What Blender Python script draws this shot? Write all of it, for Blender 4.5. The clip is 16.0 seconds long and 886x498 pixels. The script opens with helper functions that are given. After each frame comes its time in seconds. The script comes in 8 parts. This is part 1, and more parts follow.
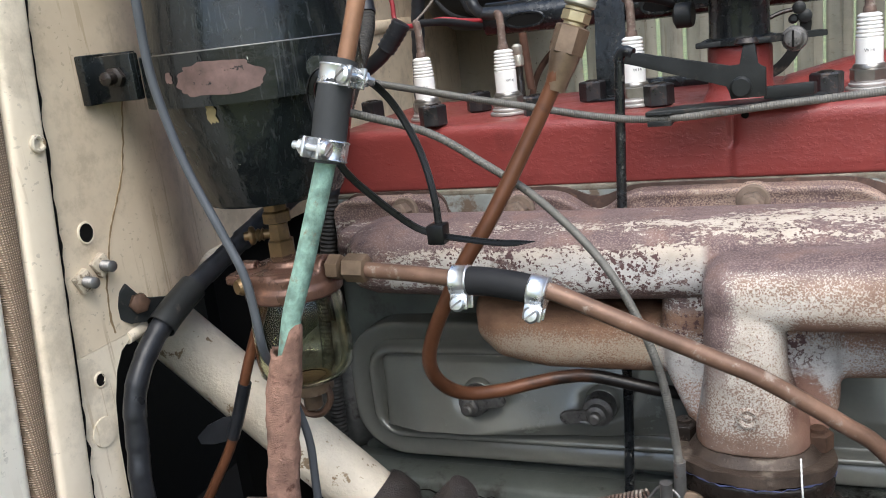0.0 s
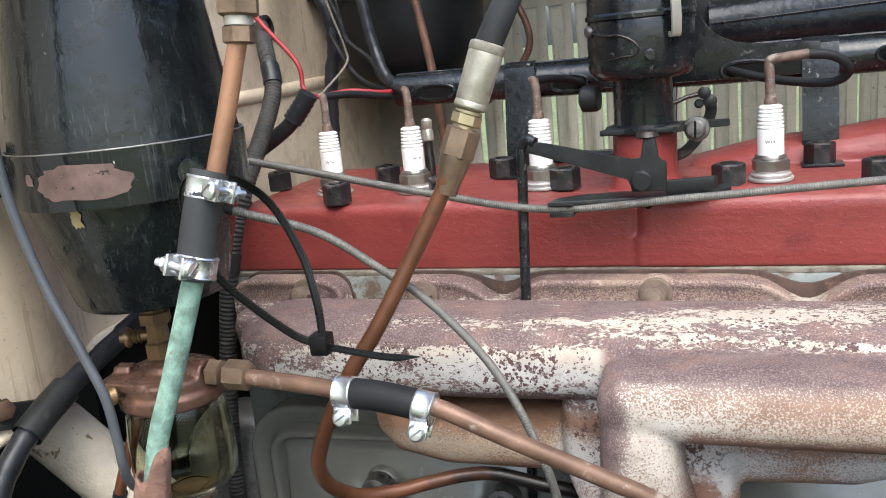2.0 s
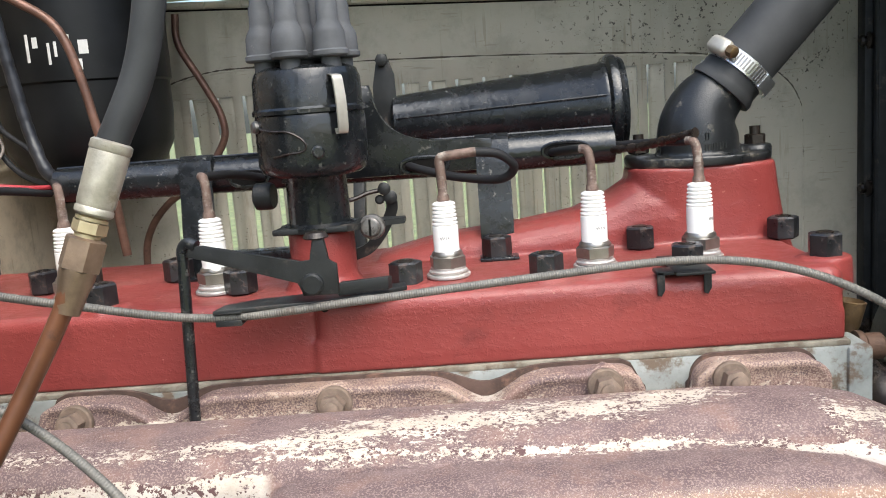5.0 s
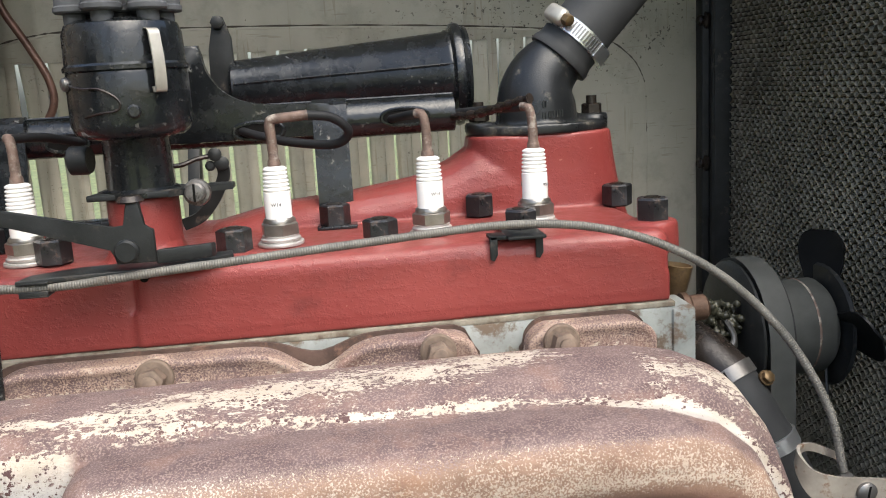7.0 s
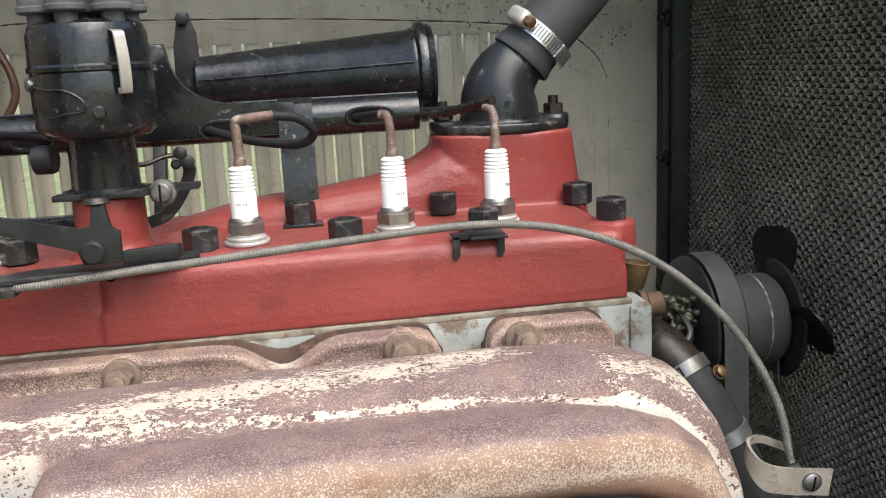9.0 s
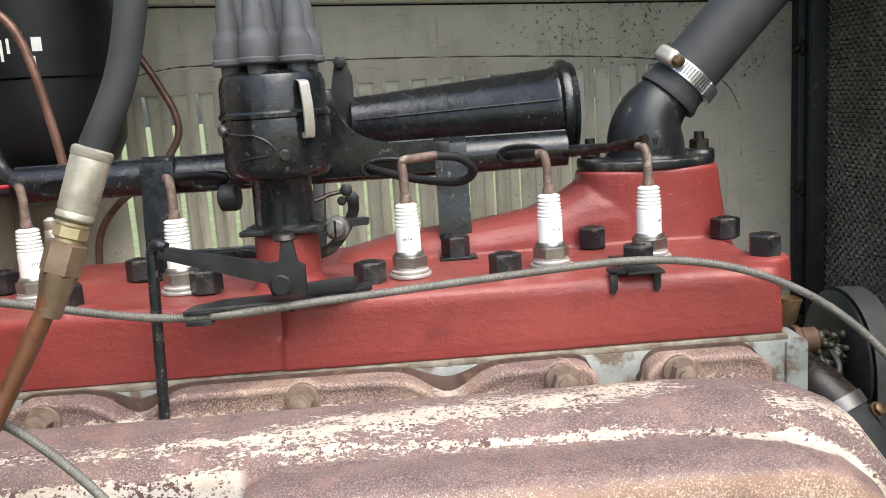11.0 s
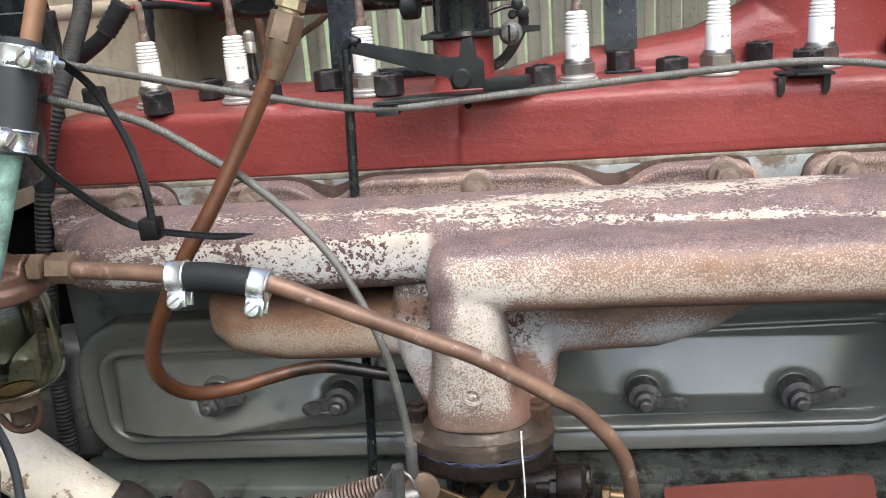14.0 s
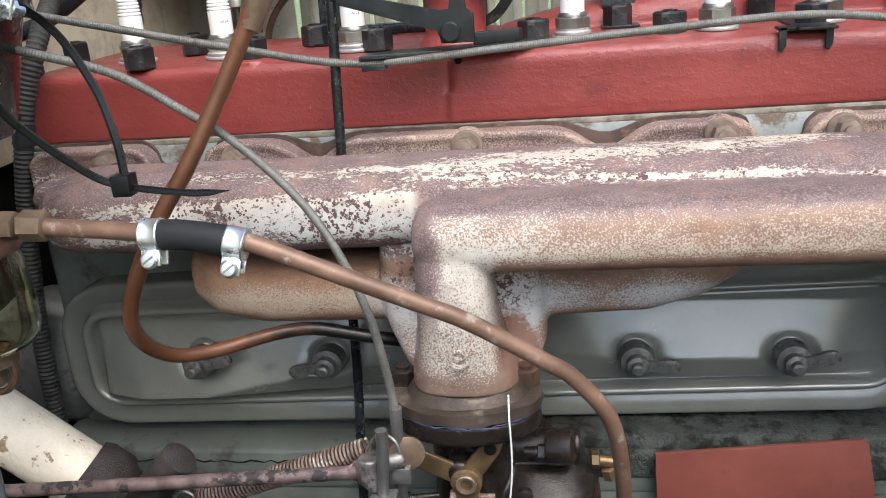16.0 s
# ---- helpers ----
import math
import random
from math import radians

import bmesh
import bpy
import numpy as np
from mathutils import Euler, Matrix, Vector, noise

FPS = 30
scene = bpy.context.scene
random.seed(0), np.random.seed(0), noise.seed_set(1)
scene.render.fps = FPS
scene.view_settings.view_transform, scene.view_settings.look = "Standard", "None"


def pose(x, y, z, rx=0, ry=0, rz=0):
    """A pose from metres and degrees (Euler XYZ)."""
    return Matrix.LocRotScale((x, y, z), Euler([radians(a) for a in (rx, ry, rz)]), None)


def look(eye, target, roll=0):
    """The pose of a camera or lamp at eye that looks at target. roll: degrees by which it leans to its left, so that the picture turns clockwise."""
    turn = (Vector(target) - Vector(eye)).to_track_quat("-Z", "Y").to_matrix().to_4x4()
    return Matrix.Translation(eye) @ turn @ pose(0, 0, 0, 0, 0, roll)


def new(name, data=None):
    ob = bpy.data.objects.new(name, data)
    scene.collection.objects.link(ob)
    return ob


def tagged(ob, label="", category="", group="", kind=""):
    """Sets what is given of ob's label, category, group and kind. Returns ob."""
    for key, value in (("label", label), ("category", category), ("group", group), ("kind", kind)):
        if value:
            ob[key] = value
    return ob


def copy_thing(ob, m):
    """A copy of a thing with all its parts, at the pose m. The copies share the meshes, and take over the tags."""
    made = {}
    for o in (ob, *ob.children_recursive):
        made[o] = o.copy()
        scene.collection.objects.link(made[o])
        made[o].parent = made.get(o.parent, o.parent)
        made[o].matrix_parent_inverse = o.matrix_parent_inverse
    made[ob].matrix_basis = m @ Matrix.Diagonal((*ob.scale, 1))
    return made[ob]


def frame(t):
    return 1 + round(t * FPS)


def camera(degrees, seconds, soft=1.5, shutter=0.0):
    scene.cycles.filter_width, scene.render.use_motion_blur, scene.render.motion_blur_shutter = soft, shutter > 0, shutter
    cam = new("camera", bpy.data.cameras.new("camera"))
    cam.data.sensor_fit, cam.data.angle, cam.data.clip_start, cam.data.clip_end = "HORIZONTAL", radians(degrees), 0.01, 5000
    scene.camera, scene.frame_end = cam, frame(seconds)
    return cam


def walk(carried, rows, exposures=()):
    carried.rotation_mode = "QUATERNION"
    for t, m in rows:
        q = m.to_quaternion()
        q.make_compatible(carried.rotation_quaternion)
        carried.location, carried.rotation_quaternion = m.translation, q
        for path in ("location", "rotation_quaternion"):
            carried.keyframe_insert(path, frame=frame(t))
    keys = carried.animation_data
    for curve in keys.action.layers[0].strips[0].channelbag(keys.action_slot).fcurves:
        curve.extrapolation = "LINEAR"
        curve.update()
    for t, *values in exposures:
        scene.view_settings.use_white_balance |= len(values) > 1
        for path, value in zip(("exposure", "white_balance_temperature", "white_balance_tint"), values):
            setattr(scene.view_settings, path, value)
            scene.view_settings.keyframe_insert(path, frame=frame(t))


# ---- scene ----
cam = camera(54.3, 16.0, 1.0)
PATH = [
    (0, (0.051, -0.627, 0.131), (-0.737, 1.138, -0.383), -6.9),
    (0.5, (0.05, -0.623, 0.129), (-0.737, 1.141, -0.39), -6.7),
    (1, (0.051, -0.619, 0.129), (-0.736, 1.145, -0.39), -6.4),
    (1.5, (0.059, -0.606, 0.143), (-0.709, 1.168, -0.369), -6.2),
    (2, (0.072, -0.586, 0.165), (-0.594, 1.24, -0.305), -5.6),
    (2.5, (0.077, -0.577, 0.172), (-0.487, 1.297, -0.238), -5.2),
    (3, (0.081, -0.574, 0.175), (-0.429, 1.322, -0.207), -4.9),
    (3.5, (0.083, -0.565, 0.169), (-0.347, 1.353, -0.197), -4.6),
    (4, (0.09, -0.56, 0.171), (-0.248, 1.38, -0.177), -4.4),
    (4.5, (0.101, -0.549, 0.165), (-0.102, 1.412, -0.173), -4.3),
    (5, (0.111, -0.536, 0.167), (0.023, 1.434, -0.167), -4.4),
    (5.2, (0.117, -0.531, 0.169), (0.093, 1.441, -0.165), -4.4),
    (7.3, (0.141, -0.525, 0.146), (0.351, 1.424, -0.253), -3.2),
    (7.5, (0.143, -0.526, 0.143), (0.365, 1.42, -0.263), -3.1),
    (8, (0.143, -0.525, 0.14), (0.389, 1.414, -0.28), -2.9),
    (8.5, (0.143, -0.528, 0.149), (0.408, 1.408, -0.28), -2.7),
    (9, (0.139, -0.535, 0.162), (0.408, 1.401, -0.263), -2.9),
    (9.5, (0.116, -0.542, 0.171), (0.341, 1.405, -0.227), -3.4),
    (10, (0.104, -0.544, 0.176), (0.265, 1.415, -0.194), -3.5),
    (10.2, (0.098, -0.545, 0.177), (0.233, 1.417, -0.186), -3.5),
    (12.3, (0.0964, -0.5719, 0.1692), (0.0741, 1.3956, -0.1876), -4.02),
    (12.5, (0.1017, -0.5674, 0.1651), (0.0758, 1.3996, -0.1945), -3.95),
    (13, (0.0996, -0.5679, 0.1665), (0.0379, 1.3957, -0.2068), -4.33),
    (13.5, (0.0853, -0.5892, 0.1543), (-0.0981, 1.3465, -0.3132), -4.52),
    (14, (0.0741, -0.6153, 0.1277), (-0.2079, 1.2752, -0.4598), -4.53),
    (14.5, (0.0691, -0.6109, 0.1036), (-0.2242, 1.2620, -0.5324), -4.38),
    (15, (0.0670, -0.6116, 0.1085), (-0.2322, 1.2523, -0.5502), -4.25),
    (15.5, (0.0788, -0.6077, 0.1160), (-0.2227, 1.2533, -0.5509), -4.29),
    (16, (0.0812, -0.6006, 0.1190), (-0.2086, 1.2636, -0.5442), -4.45),
]
walk(cam, [(t, look(eye, target, roll)) for t, eye, target, roll in PATH],
     [(0, 1.01, 5920, 6), (1, 1.08, 5920, 6), (2.5, 1.40, 6000, 6), (3.3, 1.47, 6050, 6), (5, 1.40, 6150, 6), (8, 1.26, 6400, 6), (10, 1.42, 6300, 6), (13, 1.29, 6200, 6), (14.5, 1.30, 5950, 6), (16, 1.30, 5950, 6)])

# ---- world and sun ----
world = bpy.data.worlds.new("sky")
scene.world = world
world.use_nodes = True
wn = world.node_tree.nodes
sky = wn.new("ShaderNodeTexSky")
sky.sky_type = 'NISHITA'
sky.sun_disc = False
sky.sun_elevation = radians(55)
sky.sun_rotation = radians(153)
sky.dust_density = 4.0
wn["Background"].inputs[1].default_value = 0.15
world.node_tree.links.new(sky.outputs[0], wn["Background"].inputs[0])
sun = new("sun", bpy.data.lights.new("sun", 'SUN'))
sun.data.energy = 1.4
sun.data.angle = radians(60)
sun.data.color = (1.0, 0.95, 0.88)
sun.matrix_world = look((0.6, -1.2, 2.2), (0, 0, 0))


# ---- materials ----
def ramp(nt, fac, stops):
    n = nt.nodes.new("ShaderNodeValToRGB")
    e = n.color_ramp.elements
    while len(e) < len(stops):
        e.new(0.5)
    for k, (p, c) in enumerate(stops):
        e[k].position = p
        e[k].color = (*c, 1) if len(c) == 3 else c
    nt.links.new(fac, n.inputs[0])
    return n.outputs[0]


def noise_tex(nt, co, scale, detail=4.0, rough=0.55, stretch=None):
    n = nt.nodes.new("ShaderNodeTexNoise")
    n.inputs["Scale"].default_value = scale
    n.inputs["Detail"].default_value = detail
    n.inputs["Roughness"].default_value = rough
    if stretch:
        m = nt.nodes.new("ShaderNodeMapping")
        m.inputs["Scale"].default_value = stretch
        nt.links.new(co, m.inputs[0])
        co = m.outputs[0]
    nt.links.new(co, n.inputs["Vector"])
    return n.outputs[0]


def blend(nt, fac, a, b):
    n = nt.nodes.new("ShaderNodeMix")
    n.data_type = 'RGBA'
    if isinstance(fac, (int, float)):
        n.inputs[0].default_value = fac
    else:
        nt.links.new(fac, n.inputs[0])
    for sock, v in ((n.inputs[6], a), (n.inputs[7], b)):
        if isinstance(v, tuple):
            sock.default_value = (*v, 1)
        else:
            nt.links.new(v, sock)
    return n.outputs[2]


def maths(nt, op, a, b=None, clamp=False):
    n = nt.nodes.new("ShaderNodeMath")
    n.operation = op
    n.use_clamp = clamp
    for sock, v in zip(n.inputs, (a, b)):
        if v is None:
            continue
        if isinstance(v, (int, float)):
            sock.default_value = v
        else:
            nt.links.new(v, sock)
    return n.outputs[0]


def band(nt, fac, lo, hi):
    """0 below lo, 1 above hi."""
    n = nt.nodes.new("ShaderNodeMapRange")
    n.interpolation_type = 'SMOOTHSTEP'
    n.inputs[1].default_value, n.inputs[2].default_value = lo, hi
    nt.links.new(fac, n.inputs[0])
    return n.outputs[0]


def begin(name, rough=0.5, metal=0.0):
    m = bpy.data.materials.new(name)
    m.use_nodes = True
    nt = m.node_tree
    b = nt.nodes["Principled BSDF"]
    b.inputs["Roughness"].default_value = rough
    b.inputs["Metallic"].default_value = metal
    co = nt.nodes.new("ShaderNodeTexCoord").outputs["Object"]
    return m, nt, b, co


def relief(nt, b, height, strength, dist):
    n = nt.nodes.new("ShaderNodeBump")
    n.inputs["Strength"].default_value = strength
    n.inputs["Distance"].default_value = dist
    nt.links.new(height, n.inputs["Height"])
    nt.links.new(n.outputs[0], b.inputs["Normal"])


def surface(name, col, rough=0.5, metal=0.0, spec=0.35, dark=0.75, light=1.15, scale=60, grain=900, bump=0.25, dist=0.0004, stain=None, stain_at=(0.6, 0.7), stain_scale=40, rough_var=0.12, seed=0.0, stretch=None):
    """Grain and large variation, with stains or chips of a second colour."""
    m, nt, b, co = begin(name, rough, metal)
    b.inputs["Specular IOR Level"].default_value = spec
    if seed:
        mp = nt.nodes.new("ShaderNodeMapping")
        mp.inputs["Location"].default_value = (seed, seed * 0.7, seed * 1.3)
        nt.links.new(co, mp.inputs[0])
        co = mp.outputs[0]
    big = noise_tex(nt, co, scale, 5, 0.6, stretch)
    fine = noise_tex(nt, co, grain, 3, 0.6)
    lo = tuple(c * dark for c in col)
    hi = tuple(min(1, c * light) for c in col)
    c = ramp(nt, big, [(0.3, lo), (0.7, hi)])
    c = blend(nt, maths(nt, 'MULTIPLY', fine, 0.3), c, tuple(v * 0.7 for v in col))
    r = maths(nt, 'ADD', maths(nt, 'MULTIPLY', maths(nt, 'SUBTRACT', big, 0.5), rough_var * 2), rough, True)
    if stain:
        s = band(nt, noise_tex(nt, co, stain_scale, 8, 0.7), *stain_at)
        c = blend(nt, s, c, stain)
        r = maths(nt, 'ADD', r, maths(nt, 'MULTIPLY', s, 0.3), True)
        if metal > 0:
            nt.links.new(maths(nt, 'MULTIPLY', maths(nt, 'SUBTRACT', 1.0, s), metal), b.inputs["Metallic"])
    nt.links.new(c, b.inputs["Base Color"])
    nt.links.new(r, b.inputs["Roughness"])
    relief(nt, b, maths(nt, 'ADD', fine, maths(nt, 'MULTIPLY', big, 2.0)), bump, dist)
    return m


def casting_paint():
    """Heat-worn manifold: pale flaking coat, purple-brown oxide above, stippled rust on the pipes."""
    m, nt, b, co = begin("burnt_casting", 0.72)
    b.inputs["Specular IOR Level"].default_value = 0.3
    sep = nt.nodes.new("ShaderNodeSeparateXYZ")
    nt.links.new(co, sep.inputs[0])
    x, y, z0 = sep.outputs

    def mul(*v):
        o = v[0]
        for w in v[1:]:
            o = maths(nt, 'MULTIPLY', o, w)
        return o

    def add(*v):
        o = v[0]
        for w in v[1:]:
            o = maths(nt, 'ADD', o, w)
        return o

    def near(v, at, width):
        return maths(nt, 'SUBTRACT', 1.0, maths(nt, 'DIVIDE', maths(nt, 'ABSOLUTE', maths(nt, 'SUBTRACT', v, at)), width), True)

    def neg(v):
        return mul(v, -1.0)
    # height above the falling front end
    run = maths(nt, 'DIVIDE', maths(nt, 'MAXIMUM', maths(nt, 'SUBTRACT', x, 0.288), 0.0), 0.076)
    z = add(z0, mul(run, run, 0.072))
    big = noise_tex(nt, co, 14, 6, 0.6)
    big0 = maths(nt, 'SUBTRACT', big, 0.5)
    mid = noise_tex(nt, co, 70, 6, 0.7, (0.6, 1, 1))
    grit = noise_tex(nt, co, 900, 3, 0.65)
    fine = noise_tex(nt, co, 2200, 2, 0.6)

    def stipple(amount, soft=0.07):
        """Grains that close up as the amount goes from 0 to 1."""
        return band(nt, add(grit, mul(maths(nt, 'SUBTRACT', amount, 0.5), 0.5)), 0.5 - soft, 0.5 + soft)
    # colours
    cream = ramp(nt, mid, [(0.3, (0.345, 0.262, 0.200)), (0.5, (0.445, 0.362, 0.288)), (0.72, (0.51, 0.435, 0.36))])
    light = ramp(nt, mid, [(0.3, (0.40, 0.345, 0.285)), (0.5, (0.52, 0.465, 0.40)), (0.72, (0.60, 0.555, 0.50))])
    cream = blend(nt, band(nt, add(x, mul(big0, 0.1)), 0.02, 0.13), light, cream)
    brown = ramp(nt, mid, [(0.3, (0.165, 0.090, 0.062)), (0.7, (0.285, 0.172, 0.118))])
    purple = ramp(nt, mid, [(0.3, (0.092, 0.060, 0.060)), (0.7, (0.190, 0.132, 0.123))])
    purple = blend(nt, mul(band(nt, noise_tex(nt, co, 32, 5, 0.65), 0.48, 0.66), 0.55), purple, (0.250, 0.150, 0.118))
    purple = blend(nt, mul(band(nt, grit, 0.51, 0.59), 0.62), purple, (0.33, 0.245, 0.215))
    pale = ramp(nt, mid, [(0.3, (0.41, 0.345, 0.275)), (0.7, (0.56, 0.49, 0.41))])
    grey = ramp(nt, mid, [(0.3, (0.41, 0.385, 0.36)), (0.7, (0.56, 0.54, 0.515))])
    dark = (0.095, 0.052, 0.050)
    # log: coat flaking off the oxide, in streaks along it
    flake = add(mul(noise_tex(nt, co, 110, 8, 0.8, (0.40, 1.0, 1.0)), 0.55), mul(noise_tex(nt, co, 480, 4, 0.7, (0.6, 1, 1)), 0.45))
    top = band(nt, add(z, mul(big0, 0.006)), -0.021, -0.013)
    bent = add(y, mul(band(nt, x, 0.20, 0.33), 0.016), mul(big0, 0.006))
    groove = mul(near(bent, -0.1088, 0.0038), band(nt, x, -0.03, 0.02))
    row = add(y, mul(x, -0.13))
    patch = mul(near(row, -0.0965, 0.025), band(nt, x, -0.07, 0.05), band(nt, neg(x), -0.262, -0.225))
    end = mul(band(nt, add(x, mul(big0, 0.02)), 0.280, 0.292), near(y, -0.094, 0.022))
    crest = mul(near(y, -0.099, 0.013), band(nt, neg(x), -0.05, 0.02))
    edge = band(nt, x, 0.318, 0.330)
    lift = add(mul(top, -0.150), 0.072, mul(groove, maths(nt, 'SUBTRACT', 0.125, mul(band(nt, x, 0.17, 0.27), 0.045))), mul(patch, 0.170), mul(end, 0.15), mul(edge, 0.02), mul(crest, 0.105))
    lift = maths(nt, 'SUBTRACT', lift, mul(band(nt, neg(x), 0.13, 0.26), 0.085))
    lift = maths(nt, 'SUBTRACT', lift, mul(band(nt, neg(z), 0.042, 0.053), 0.16))
    coat = band(nt, add(flake, lift, mul(big0, 0.24)), 0.512, 0.526)
    spots = band(nt, add(noise_tex(nt, co, 260, 5, 0.7), mul(maths(nt, 'SUBTRACT', noise_tex(nt, co, 20, 3), 0.5), 0.45)), 0.575, 0.590)
    tone = blend(nt, band(nt, add(neg(z), mul(big0, 0.03)), 0.016, 0.034), pale, grey)
    coated = blend(nt, spots, tone, dark)
    dots = nt.nodes.new("ShaderNodeTexVoronoi")
    dots.inputs["Scale"].default_value = 330
    nt.links.new(co, dots.inputs["Vector"])
    size = add(mul(noise_tex(nt, co, 26, 4, 0.6), 1.35), -0.50)
    round_ = band(nt, maths(nt, 'SUBTRACT', size, dots.outputs["Distance"]), 0.0, 0.06)
    coated = blend(nt, round_, coated, dark)
    coated = blend(nt, mul(stipple(0.12), 0.5), coated, brown)
    upper = blend(nt, coat, purple, coated)
    # flanges behind the log: dusty sand
    flange = mul(band(nt, y, -0.062, -0.045), band(nt, z, -0.024, -0.012))
    upper = blend(nt, mul(flange, stipple(add(0.42, mul(big0, 1.8)), 0.07), 0.85), upper, (0.37, 0.268, 0.208))
    # front pipe: oxide on top, grained cream, rust at the edges, red-brown low and in the inner corner
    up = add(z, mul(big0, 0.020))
    brown_low = mul(band(nt, neg(up), 0.042, 0.058), band(nt, x, 0.036, 0.046))
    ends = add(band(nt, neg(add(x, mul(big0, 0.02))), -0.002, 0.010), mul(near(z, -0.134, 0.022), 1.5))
    rusty = add(0.36, mul(big0, 0.6), mul(brown_low, 0.75), mul(ends, 0.35), mul(band(nt, x, 0.05, 0.25), 0.12), mul(band(nt, up, -0.046, -0.026), 0.22))
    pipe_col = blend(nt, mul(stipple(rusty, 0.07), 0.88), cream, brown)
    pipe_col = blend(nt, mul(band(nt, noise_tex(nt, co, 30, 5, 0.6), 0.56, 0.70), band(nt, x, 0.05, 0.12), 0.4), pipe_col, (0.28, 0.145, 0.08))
    pipe_col = blend(nt, mul(brown_low, 0.55), pipe_col, (0.17, 0.075, 0.052))
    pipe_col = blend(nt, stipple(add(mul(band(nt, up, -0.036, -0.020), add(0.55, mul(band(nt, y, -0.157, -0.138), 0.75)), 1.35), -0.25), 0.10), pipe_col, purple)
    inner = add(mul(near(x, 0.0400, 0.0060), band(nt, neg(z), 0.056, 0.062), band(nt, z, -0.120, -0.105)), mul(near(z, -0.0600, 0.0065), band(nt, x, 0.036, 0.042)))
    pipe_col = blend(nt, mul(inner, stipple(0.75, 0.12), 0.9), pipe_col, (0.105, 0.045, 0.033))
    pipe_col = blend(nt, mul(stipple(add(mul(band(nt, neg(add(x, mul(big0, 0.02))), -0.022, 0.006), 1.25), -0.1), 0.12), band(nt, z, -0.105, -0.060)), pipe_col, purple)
    pipe = mul(band(nt, neg(add(bent, mul(maths(nt, 'SUBTRACT', flake, 0.5), 0.012))), 0.1120, 0.1145), band(nt, x, -0.012, -0.004))
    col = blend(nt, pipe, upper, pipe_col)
    # runner and riser: grey paint, rust growing along top and bottom
    below = band(nt, neg(z), 0.058, 0.066)
    middle = band(nt, near(x, 0.012, 0.075), 0.15, 0.45)
    run_r = add(0.46, mul(middle, -0.50), mul(big0, 1.7), mul(near(z, -0.068, 0.022), 1.0), mul(band(nt, neg(z), 0.098, 0.112), 0.55), mul(near(z, -0.136, 0.016), 0.7))
    ground = blend(nt, middle, blend(nt, band(nt, add(x, mul(big0, 0.3)), -0.02, 0.06), (0.37, 0.30, 0.225), grey), grey)
    greyed = blend(nt, mul(stipple(run_r, 0.16), 0.9), ground, ramp(nt, mid, [(0.3, (0.15, 0.070, 0.040)), (0.7, (0.31, 0.165, 0.092))]))
    greyed = blend(nt, mul(spots, band(nt, near(x, 0.010, 0.075), 0.2, 0.5), band(nt, z, -0.105, -0.085)), greyed, dark)
    col = blend(nt, mul(below, maths(nt, 'SUBTRACT', 1.0, mul(pipe, 0.999))), col, greyed)
    nt.links.new(col, b.inputs["Base Color"])
    relief(nt, b, add(mul(grit, 1.2), mul(fine, 0.3), mul(coat, 0.5)), 0.8, 0.0008)
    return m


def aged_cream(name, lo, hi, grime, spots=0.0, rough=0.42, mottle=0.55):
    """Old cream body paint: mottling, runs of brown water, scratches and fly-spots."""
    m, nt, b, co = begin(name, rough)
    b.inputs["Specular IOR Level"].default_value = 0.3
    big = noise_tex(nt, co, 7, 6, 0.62)
    c = ramp(nt, big, [(0.32, lo), (0.66, hi)])
    c = blend(nt, maths(nt, 'MULTIPLY', band(nt, noise_tex(nt, co, 22, 7, 0.72), 0.47, 0.66), mottle), c, tuple(v * 0.62 for v in lo))
    runs = maths(nt, 'MULTIPLY', band(nt, noise_tex(nt, co, 1.0, 3, 0.6, (170, 170, 8)), 0.59, 0.63), band(nt, noise_tex(nt, co, 12, 3), 0.45, 0.6))
    c = blend(nt, maths(nt, 'MULTIPLY', runs, 0.38), c, grime)
    scr = maths(nt, 'MULTIPLY', band(nt, noise_tex(nt, co, 1.0, 2, 0.5, (30, 260, 340)), 0.645, 0.67), band(nt, noise_tex(nt, co, 25, 3), 0.5, 0.6))
    c = blend(nt, maths(nt, 'MULTIPLY', scr, 0.32), c, (0.20, 0.16, 0.11))
    if spots:
        sp = nt.nodes.new("ShaderNodeSeparateXYZ")
        nt.links.new(co, sp.inputs[0])
        mould = maths(nt, 'MULTIPLY', band(nt, sp.outputs[0], 0.14, 0.30), band(nt, sp.outputs[2], 0.10, 0.24))
        fleck = maths(nt, 'MULTIPLY', band(nt, maths(nt, 'ADD', noise_tex(nt, co, 210, 4, 0.65), maths(nt, 'MULTIPLY', mould, 0.055)), 0.655, 0.675), band(nt, maths(nt, 'ADD', noise_tex(nt, co, 5, 4), maths(nt, 'MULTIPLY', mould, 0.25)), 0.50, 0.60))
        c = blend(nt, maths(nt, 'MULTIPLY', fleck, 0.85), c, (0.06, 0.05, 0.04))
    chip = band(nt, maths(nt, 'ADD', noise_tex(nt, co, 95, 7, 0.75), maths(nt, 'MULTIPLY', big, spots)), 0.725 + spots * 0.44, 0.737 + spots * 0.44)
    c = blend(nt, chip, c, (0.10, 0.075, 0.05))
    nt.links.new(c, b.inputs["Base Color"])
    nt.links.new(maths(nt, 'ADD', maths(nt, 'MULTIPLY', big, 0.3), rough - 0.12, True), b.inputs["Roughness"])
    relief(nt, b, maths(nt, 'SUBTRACT', maths(nt, 'ADD', noise_tex(nt, co, 40, 3), maths(nt, 'MULTIPLY', noise_tex(nt, co, 320, 3), 0.3)), chip), 0.22, 0.0008)
    return m


